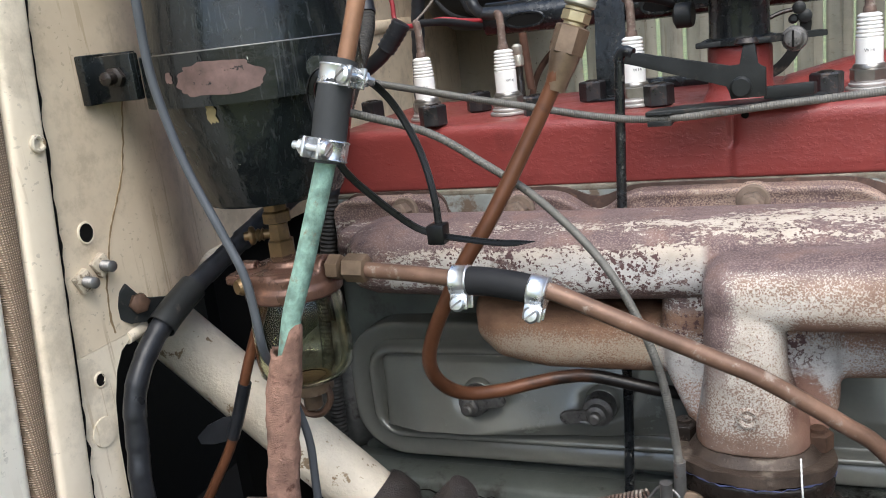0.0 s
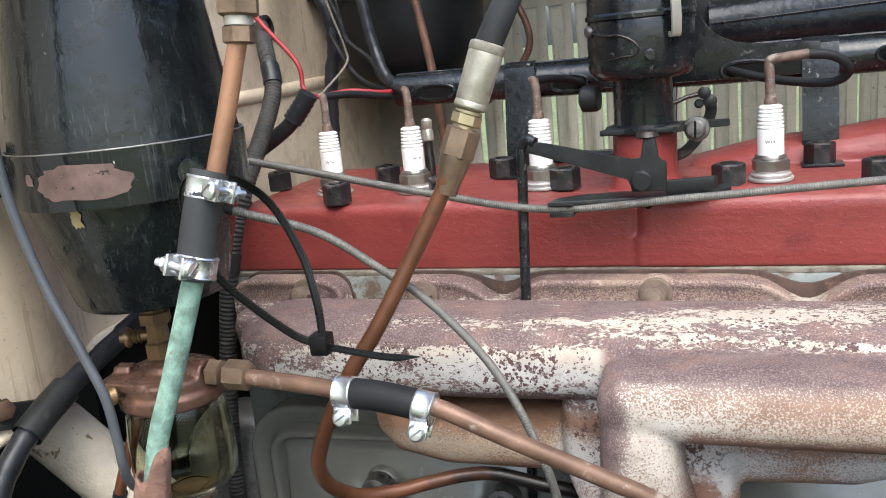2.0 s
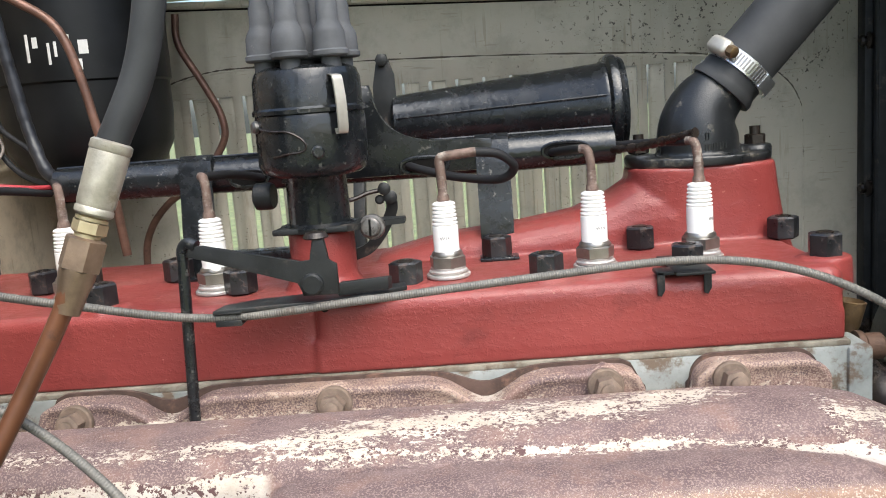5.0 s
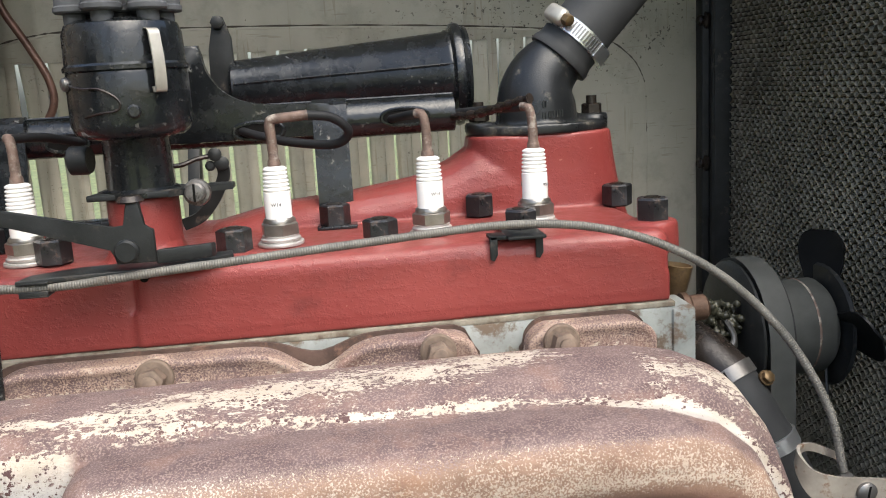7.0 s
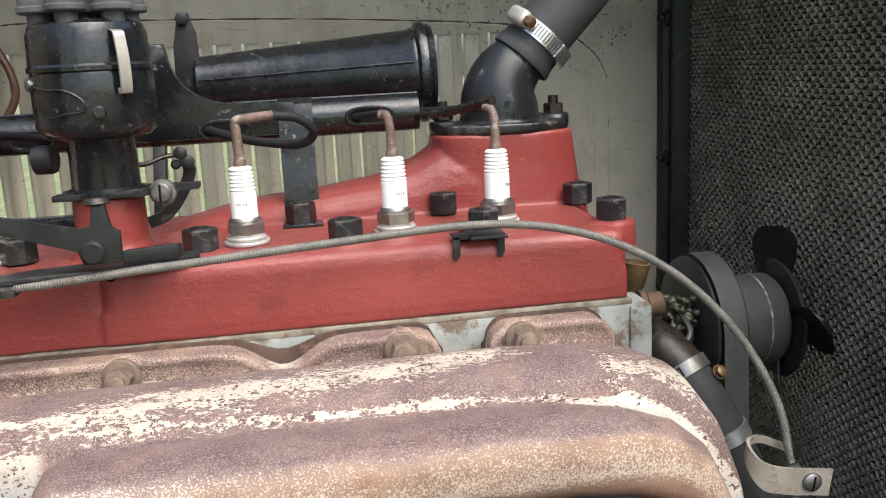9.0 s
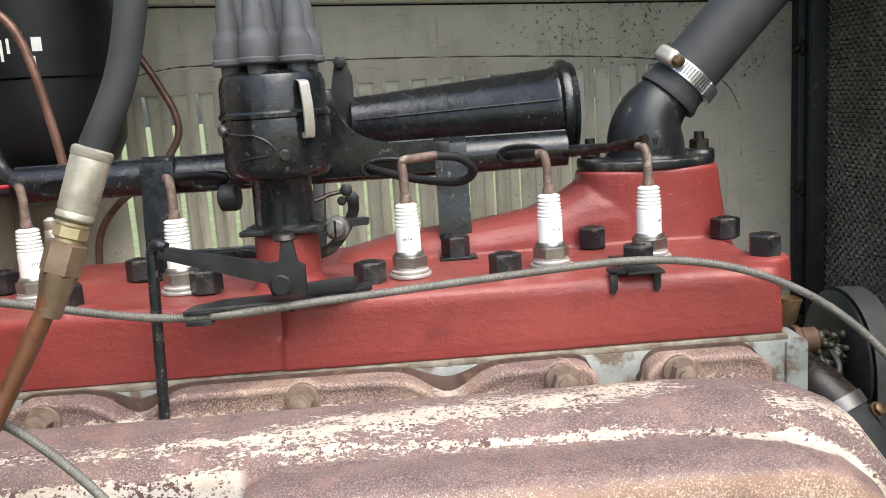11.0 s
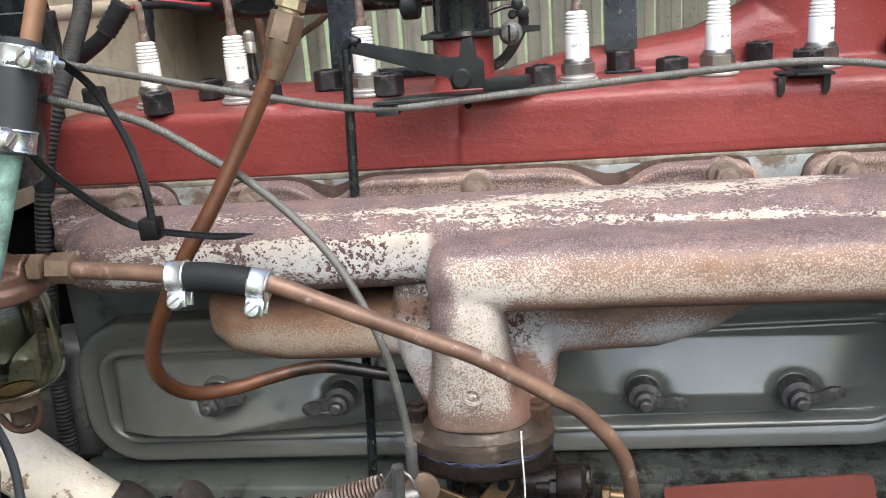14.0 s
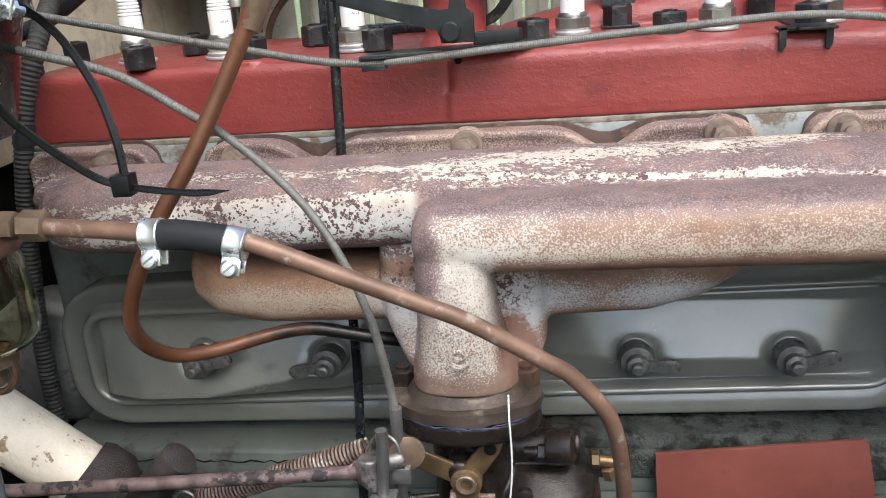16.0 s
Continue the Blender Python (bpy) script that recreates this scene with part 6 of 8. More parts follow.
def band_clip(parent, at, way, r, face):
    """A flat hose clip: band, two folded ears towards face, cross screw and nut."""
    way = Vector(way).normalized()
    fx = Vector(face)
    fx = (fx - way * fx.dot(way)).normalized()
    fy = way.cross(fx)
    m = Matrix(((fx.x, fy.x, way.x, at[0]), (fx.y, fy.y, way.y, at[1]), (fx.z, fy.z, way.z, at[2]), (0, 0, 0, 1)))
    bm = bmesh.new()
    lathe(bm, [(r - 0.0002, -0.0052), (r + 0.0008, -0.0050), (r + 0.0012, -0.0044), (r + 0.0007, -0.0038), (r + 0.0007, 0.0038), (r + 0.0012, 0.0044), (r + 0.0008, 0.0050), (r - 0.0002, 0.0052)], m, 30)
    clip = part("hose_clip", bm, M_ZINC, parent, "bright zinc hose clip")
    for a, b in ((-0.0052, -0.0034), (0.0034, 0.0052)):
        bm = bmesh.new()
        box(bm, (r - 0.001, a, -0.0050), (r + 0.0075, b, 0.0050), 0.0006, 2, m)
        part("ear", bm, M_ZINC, clip)
    bm = bmesh.new()
    lathe(bm, [(0.0020, -0.0115), (0.0020, 0.0050), (0.0044, 0.0052), (0.0046, 0.0070), (0.0034, 0.0084), (0.001, 0.0088)], aim(m @ Vector((r + 0.0042, 0, 0)), fy), 16)
    screw = part("clip_screw", bm, M_ZINC, clip)
    bm = bmesh.new()
    box(bm, (-0.0036, -0.0005, 0.0080), (0.0036, 0.0005, 0.0090), m=aim(m @ Vector((r + 0.0042, 0, 0)), fy, 35))
    part("screw_slot", bm, M_STEEL, screw)
    bm = bmesh.new()
    hexa(bm, 0.0068, 0.0026, aim(m @ Vector((r + 0.0042, -0.0052, 0)), -fy), 0.0004)
    part("clip_nut", bm, M_ZINC, clip)
    return clip


def pipes():
    # bowl to carburettor
    p = thing("fuel_pipe", (-0.1, -0.21, -0.02), "dull copper fuel pipe joined with a black rubber hose", "fuel pipe")
    bm = bmesh.new()
    tube(bm, curve([(-0.186, -0.207, -0.0035), (-0.150, -0.208, -0.006), (-0.118, -0.210, -0.009)], 6), 0.0047, 16)
    part("pipe", bm, M_COPPER, p)
    bm = bmesh.new()
    tube(bm, curve([(-0.128, -0.210, -0.0085), (-0.112, -0.211, -0.0085), (-0.095, -0.212, -0.0105), (-0.078, -0.2115, -0.0145)], 6), 0.0079, 22)
    part("rubber_hose", bm, M_RUBBER, p)
    bm = bmesh.new()
    tube(bm, curve([(-0.086, -0.212, -0.0125), (-0.074, -0.211, -0.0145), (-0.042, -0.208, -0.0295), (0.000, -0.199, -0.0515), (0.024, -0.195, -0.0635), (0.048, -0.190, -0.0797), (0.067, -0.185, -0.0940), (0.081, -0.180, -0.106), (0.1005, -0.172, -0.135), (0.108, -0.160, -0.174), (0.111, -0.145, -0.236), (0.112, -0.135, -0.33)], 8), 0.0047, 16)
    part("pipe", bm, M_COPPER, p)
    band_clip(p, (-0.1265, -0.210, -0.0085), (-1, 0, 0), 0.0079, (0, -0.25, -1))
    band_clip(p, (-0.0825, -0.212, -0.0135), (-1, 0, 0.22), 0.0079, (0.1, -0.25, -1))
    bm = bmesh.new()
    hexa(bm, 0.0145, 0.0145, aim((-0.200, -0.206, -0.0025), (1, 0, -0.03), 12))
    hexa(bm, 0.0135, 0.009, aim((-0.211, -0.206, -0.002), (1, 0, -0.03), 30))
    part("union_nut", bm, M_BRONZE, p, "brown brass union nut")
    # oil hose with crimped end and its looping pipe
    q = thing("oil_pipe", (-0.1, -0.17, 0.0), "orange copper oil pipe looping below a crimped black hose", "oil pipe")
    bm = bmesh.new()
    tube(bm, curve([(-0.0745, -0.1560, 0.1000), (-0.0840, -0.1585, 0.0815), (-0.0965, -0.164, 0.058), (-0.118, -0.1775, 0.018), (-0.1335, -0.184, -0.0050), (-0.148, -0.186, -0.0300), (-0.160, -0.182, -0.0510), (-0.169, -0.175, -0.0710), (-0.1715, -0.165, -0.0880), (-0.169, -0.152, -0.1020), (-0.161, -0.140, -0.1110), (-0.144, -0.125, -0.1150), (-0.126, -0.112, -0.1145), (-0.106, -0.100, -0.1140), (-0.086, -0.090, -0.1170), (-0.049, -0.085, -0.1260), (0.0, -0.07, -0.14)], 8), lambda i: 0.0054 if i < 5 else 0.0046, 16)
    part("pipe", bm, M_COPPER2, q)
    up = Vector((0.33, 0.16, 0.93)).normalized()
    base = Vector((-0.0756, -0.1545, 0.0980))
    bm = bmesh.new()
    lathe(bm, [(0.0058, -0.014), (0.0070, -0.004), (0.0084, 0.004), (0.0084, 0.008)], aim(base, up), 20)
    hexa(bm, 0.0166, 0.016, aim(base + up * 0.006, up, 8), 0.0014)
    part("union_nut", bm, M_BRONZE, q, "brown hexagon union nut")
    bm = bmesh.new()
    lathe(bm, [(0.006, 0), (0.006, 0.003)], aim(base + up * 0.0218, up), 16)
    hexa(bm, 0.0138, 0.0066, aim(base + up * 0.0236, up, 20), 0.0012)
    lathe(bm, [(0.0074, 0), (0.0074, 0.0015), (0.0062, 0.002), (0.0074, 0.003)], aim(base + up * 0.0300, up), 20)
    part("brass_adaptor", bm, M_PALEBRASS, q)
    bm = bmesh.new()
    lathe(bm, [(0.0078, 0.0), (0.0088, 0.001), (0.0089, 0.003), (0.0083, 0.004), (0.0088, 0.0055), (0.0093, 0.0290), (0.0091, 0.0298), (0.0096, 0.0306), (0.0095, 0.0340), (0.0082, 0.035)], aim(base + up * 0.0325, up), 26)
    part("crimp_sleeve", bm, M_SLEEVE, q, "pale crimped sleeve")
    bm = bmesh.new()
    s = base + up * 0.066
    tube(bm, curve([s, s + Vector((0.0150, 0.004, 0.031)), s + Vector((0.0240, 0.005, 0.063)), s + Vector((0.029, 0.008, 0.10)), s + Vector((0.028, 0.016, 0.17))], 8), 0.0074, 20)
    part("hose", bm, M_HOSE, q)
    # green pipe with its hose, in lagging below
    g = thing("breather_pipe", (-0.17, -0.26, 0.05), "copper pipe, green with verdigris below a rubber joint", "pipe")
    bm = bmesh.new()
    tube(bm, curve([(-0.1412, -0.2400, 0.174), (-0.149, -0.2455, 0.143), (-0.156, -0.252, 0.115), (-0.158, -0.254, 0.105)], 6), 0.0044, 16)
    part("pipe", bm, M_COPPERHOT, g)
    bm = bmesh.new()
    tube(bm, curve([(-0.157, -0.2545, 0.117), (-0.161, -0.262, 0.095), (-0.165, -0.268, 0.070)], 8), 0.0086, 24)
    part("rubber_hose", bm, M_HOSE, g)
    bm = bmesh.new()
    tube(bm, curve([(-0.164, -0.267, 0.075), (-0.172, -0.270, 0.052), (-0.184, -0.273, 0.020), (-0.194, -0.276, -0.006), (-0.202, -0.277, -0.034)], 6), 0.0051, 16)
    part("green_pipe", bm, M_VERDI, g, "pipe crusted with green verdigris")
    rng = random.Random(8)
    line = resample(curve([(-0.199, -0.277, -0.024), (-0.206, -0.278, -0.05), (-0.2125, -0.279, -0.085), (-0.218, -0.280, -0.13), (-0.222, -0.281, -0.30)], 8), 0.003)
    bm = bmesh.new()
    rings, seg = [], 26
    for i, (p, d, u, v) in enumerate(frames(line)):
        ring = []
        for k in range(seg):
            a = 2 * math.pi * k / seg
            w = u * math.cos(a) + v * math.sin(a)
            q = 0.0084 + 0.0010 * noise.noise((w.x * 2 + 3.0, w.y * 2, p.z * 140)) + 0.0004 * noise.noise((w.x * 7, w.y * 7, p.z * 420))
            # a lapped edge winds down the cloth
            lap = (math.atan2(w.y, w.x) / (2 * math.pi) + p.z * 9) % 1.0
            q += 0.0009 * (1 - lap)
            o = Vector((0, 0, 0))
            if i < 4:
                o = Vector((0, 0, (0.020 * max(0.0, w.x) ** 1.3 - 0.003 + rng.uniform(0, 0.002)) * (1 - i / 4)))
                q += 0.0007 * (1 - i / 4)
            ring.append(bm.verts.new(p + w * q + o))
        rings.append(ring)
    skin(bm, rings, False)
    wrap = part("lagging", bm, M_WRAP, g, "brown cloth lagging, frayed at its top", angle=80)
    wrap.modifiers.new("thick", 'SOLIDIFY').thickness = 0.0016
    band_clip(g, (-0.1585, -0.2565, 0.110), (-0.2, -0.25, -0.95), 0.0086, (1, -0.45, 0))
    band_clip(g, (-0.1635, -0.2665, 0.076), (0.2, 0.25, 0.95), 0.0086, (-0.1, -1, 0))
    up = Vector((0.06, 0.1, 1)).normalized()
    b = Vector((-0.1408, -0.2400, 0.1715))
    bm = bmesh.new()
    hexa(bm, 0.0128, 0.008, aim(b, up, 10))
    part("lock_nut", bm, M_BRONZE, g)
    bm = bmesh.new()
    lathe(bm, [(0.0066, 0), (0.0066, 0.005)], aim(b + up * 0.008, up), 20)
    part("collar", bm, M_NICKEL, g)
    bm = bmesh.new()
    hexa(bm, 0.0172, 0.014, aim(b + up * 0.012, up, 25), 0.0014)
    part("union_nut", bm, M_BRONZE, g)
    bm = bmesh.new()
    lathe(bm, [(0.0086, 0), (0.0078, 0.004), (0.0076, 0.007), (0.0084, 0.009), (0.0084, 0.012), (0.0076, 0.014), (0.0090, 0.016), (0.0104, 0.018), (0.0100, 0.0195), (0.0108, 0.021), (0.0104, 0.0225), (0.0110, 0.024), (0.0110, 0.040), (0.0096, 0.042), (0.0092, 0.12)], aim(b + up * 0.026, up), 26)
    part("hose_tail", bm, M_STEEL, g, "ribbed grey steel hose tail")


pipes()


def tank_and_bowl():
    t = thing("vacuum_tank", (-0.247, -0.195, 0.04), "black enamelled tank, chipped, held by a steel strap", "tank")
    c = Matrix.Translation((-0.247, -0.195, 0))
    bm = bmesh.new()
    lathe(bm, [(0.030, 0.040), (0.040, 0.041), (0.042, 0.044), (0.060, 0.112), (0.0605, 0.116), (0.0600, 0.130), (0.0505, 0.208), (0.02, 0.2085)], c, 64)
    part("shell", bm, M_TANK, t)
    bm = bmesh.new()
    lathe(bm, [(0.050, 0.2085), (0.0590, 0.209), (0.0600, 0.212), (0.0600, 0.217), (0.057, 0.220), (0.054, 0.222), (0.053, 0.29), (0.05, 0.30), (0.02, 0.302)], c, 64)
    part("lid", bm, M_TANK, t)
    for a in (-75, -20, 35, 140):
        bm = bmesh.new()
        box(bm, (0.048, -0.013, 0.205), (0.0655, 0.013, 0.223), 0.004, 3, c @ pose(0, 0, 0, 0, 0, a))
        part("lid_lug", bm, M_TANK, t)
    bm = bmesh.new()
    a0, a1 = radians(-170), radians(50)
    ring_lo, ring_hi, ro, n = 0.101, 0.129, 0.0625, 40
    rings = []
    for k in range(n + 1):
        a = a0 + (a1 - a0) * k / n
        rings.append([bm.verts.new((-0.247 + r * math.cos(a), -0.195 + r * math.sin(a), z)) for r, z in ((0.0608, ring_lo), (ro, ring_lo), (ro, ring_hi), (0.0608, ring_hi))])
    skin(bm, rings)
    strap = part("strap", bm, M_TANK, t, "black strap with the paint worn to red primer")
    bm = bmesh.new()
    tube(bm, [Vector((-0.247 + 0.0620 * math.cos(a), -0.195 + 0.0620 * math.sin(a), ring_hi)) for a in (a0 + (a1 - a0) * k / 40 for k in range(41))], 0.0006, 6)
    part("bare_edge", bm, M_STEEL, strap, "bare metal edge")
    primer = surface("red_primer", (0.118, 0.074, 0.064), 0.65, dark=0.6, light=1.5, scale=90, stain=(0.018, 0.017, 0.016), stain_at=(0.585, 0.62), stain_scale=110)
    tan = surface("tan_undercoat", (0.30, 0.235, 0.12), 0.7)
    rng = random.Random(5)

    def patch(a0, z0, wide, high, r, mat, rough, nm):
        bm = bmesh.new()
        n = 52
        out = []
        for k in range(n):
            a = 2 * math.pi * k / n
            q = 1 + rough * (1.6 * noise.noise((math.cos(a) * 2.4 + z0 * 90, math.sin(a) * 2.4, 3.1)) + rng.uniform(-0.15, 0.15))
            out.append((wide * q * math.copysign(abs(math.cos(a)) ** 0.7, math.cos(a)), high * min(1.15, q) * math.copysign(abs(math.sin(a)) ** 0.7, math.sin(a))))
        rings = [[bm.verts.new((-0.247 + r(z0 + v * s) * math.cos(a0 + u * s), -0.195 + r(z0 + v * s) * math.sin(a0 + u * s), z0 + v * s)) for u, v in out] for s in (1.0, 0.75, 0.5, 0.25, 0.05)]
        skin(bm, rings, False)
        bm.faces.new(rings[-1])
        return part(nm, bm, mat, strap)
    patch(radians(-74), 0.1145, 0.37, 0.0088, lambda z: 0.06285, primer, 0.16, "worn_patch")
    patch(radians(-101), 0.117, 0.040, 0.0030, lambda z: 0.06285, primer, 0.3, "worn_patch")
    patch(radians(-83), 0.0965, 0.050, 0.0055, lambda z: 0.0425 + (z - 0.044) * 0.265 + 0.0003, tan, 0.3, "paint_chip")
    # bracket to the cowl
    bm = bmesh.new()
    box(bm, (-0.3295, -0.248, 0.106), (-0.3235, -0.222, 0.134), 0.001)
    prism(bm, [(-0.329, -0.232), (-0.3085, -0.232), (-0.3055, -0.226), (-0.3085, -0.222), (-0.329, -0.228)], 0.027, Matrix.Translation((0, 0, 0.1065)), 0.0006)
    box(bm, (-0.3240, -0.241, 0.1065), (-0.296, -0.234, 0.1325), 0.0012)
    part("strap_end", bm, M_TANK, t)
    bm = bmesh.new()
    hexa(bm, 0.0105, 0.005, aim((-0.3070, -0.241, 0.1200), (0.1, -1, 0)))
    lathe(bm, [(0.0038, 0), (0.0038, 0.011), (0.002, 0.012)], aim((-0.3070, -0.241, 0.1200), (0.1, -1, 0)), 12)
    part("strap_bolt", bm, M_OIL, t)
    bm = bmesh.new()
    lathe(bm, [(0.006, 0), (0.007, 0.002), (0.006, 0.008)], aim((-0.1855, -0.226, 0.114), (0.4, -1, 0)), 14)
    part("strap_screw", bm, M_TANK, t)
    # brass cock below
    bm = bmesh.new()
    b = Vector((-0.246, -0.200, 0.0))
    lathe(bm, [(0.0075, 0.041), (0.0075, 0.032), (0.0092, 0.031), (0.0092, 0.025), (0.0062, 0.024), (0.0068, 0.014), (0.0085, 0.013), (0.0085, 0.003)], Matrix.Translation((b.x, b.y, 0)), 6)
    cock = part("drain_cock", bm, M_BRASS, t, "tarnished brass cock")
    bm = bmesh.new()
    lathe(bm, [(0.0030, 0), (0.0030, 0.004), (0.0042, 0.0045), (0.0030, 0.006), (0.0042, 0.0075), (0.0030, 0.009), (0.0052, 0.010), (0.0058, 0.011), (0.0058, 0.0125), (0.0030, 0.0130), (0.0028, 0.016)], aim((b.x - 0.004, b.y - 0.003, 0.018), (-1, -0.45, 0)), 14)
    part("tap", bm, M_BRASS, cock)
    # sediment bowl
    s = thing("sediment_bowl", (-0.2385, -0.205, -0.095), "glass fuel sediment bowl with a brown cast cap", "sediment bowl")
    c = Matrix.Translation((-0.2385, -0.205, 0))
    bm = bmesh.new()
    lathe(bm, [(0.007, 0.0045), (0.013, 0.004), (0.0150, 0.0005), (0.0260, -0.0020), (0.0272, -0.0035), (0.0275, -0.0095), (0.0292, -0.0105), (0.0297, -0.0118), (0.0297, -0.0170), (0.0285, -0.0182), (0.025, -0.0182)], c, 48)
    lathe(bm, [(0.0085, 0), (0.0085, 0.026)], aim((-0.2385, -0.2055, -0.003), (1, 0, 0)), 18)
    lathe(bm, [(0.0070, 0), (0.0070, 0.010)], aim((-0.2585, -0.211, -0.003), (-1, -0.2, 0.05)), 6)
    prism(bm, [(-0.268, -0.231), (-0.2385, -0.231), (-0.226, -0.224), (-0.226, -0.19), (-0.262, -0.19), (-0.270, -0.215)], 0.006, Matrix.Translation((0, 0, -0.0065)), 0.0012)
    fuse(part("cap", bm, surface("brown_cast_cap", (0.105, 0.058, 0.042), 0.28, 0.45, dark=0.5, light=1.7, scale=50, stain=(0.20, 0.095, 0.055), stain_at=(0.55, 0.70), bump=0.5), s), 0.0009, 2)
    bm = bmesh.new()
    lathe(bm, [(0.0262, -0.0185), (0.0280, -0.024), (0.0294, -0.040), (0.0298, -0.058), (0.0290, -0.066), (0.0258, -0.0705), (0.0185, -0.0745), (0.011, -0.0755), (0.0105, -0.0740), (0.0180, -0.0730), (0.0246, -0.0692), (0.0276, -0.0655), (0.0285, -0.058), (0.0281, -0.040), (0.0267, -0.024), (0.0250, -0.0185)], c, 48)
    part("glass", bm, M_GLASS, s, "clear stained glass")
    bm = bmesh.new()
    lathe(bm, [(0.012, -0.0753), (0.0145, -0.076), (0.0145, -0.082), (0.010, -0.084), (0.006, -0.086), (0.006, -0.094), (0.004, -0.096)], c, 24)
    part("clamp_nut", bm, M_BRONZE, s)
    bm = bmesh.new()
    tube(bm, curve([(-0.2385 + 0.012, -0.206, -0.078), (-0.2385 + 0.014, -0.207, -0.088), (-0.2385 + 0.006, -0.207, -0.098), (-0.2385 - 0.006, -0.207, -0.098), (-0.2385 - 0.014, -0.207, -0.088)], 6), 0.0022, 8)
    part("stirrup", bm, M_RUST, s)
    bm = bmesh.new()
    lathe(bm, [(0.005, 0), (0.0055, 0.001), (0.004, 0.004)], aim((-0.255, -0.2325, -0.006), (-0.45, -0.9, 0.1)), 14)
    part("cap_screw", bm, M_BRASS, s)


tank_and_bowl()


def oil_filter():
    f = thing("oil_filter", (-0.288, 0.375, 0.12), "black oil filter canister with white scrawled marks", "oil filter")
    c = Matrix.Translation((-0.292, 0.375, 0))
    bm = bmesh.new()
    lathe(bm, [(0.030, 0.112), (0.050, 0.115), (0.072, 0.128), (0.083, 0.150), (0.086, 0.180), (0.086, 0.213), (0.0885, 0.215), (0.0885, 0.36), (0.06, 0.38)], c, 56)
    part("canister", bm, M_DULLBLACK, f)
    # unreadable paint strokes as plain bars
    for a, z, w, h in ((-97, 0.246, 0.035, 0.026), (-92, 0.251, 0.06, 0.010), (-84, 0.240, 0.03, 0.020), (-80, 0.244, 0.03, 0.014), (-73, 0.253, 0.06, 0.008), (-64, 0.245, 0.10, 0.013), (-67, 0.229, 0.05, 0.010)):
        bm = bmesh.new()
        rows = []
        for k in range(4):
            t = radians(a) + w * (k / 3 - 0.5)
            rows.append([bm.verts.new((-0.292 + 0.0889 * math.cos(t), 0.375 + 0.0889 * math.sin(t), z + s * h / 2)) for s in (-1, 1)])
        for p, q in zip(rows, rows[1:]):
            bm.faces.new((p[0], q[0], q[1], p[1]))
        part("paint_mark", bm, M_WHITE, f, "white paint stroke")
    bm = bmesh.new()
    box(bm, (-0.388, 0.312, 0.219), (-0.335, 0.352, 0.279), 0.002)
    part("bracket", bm, M_SATIN, f)


oil_filter()


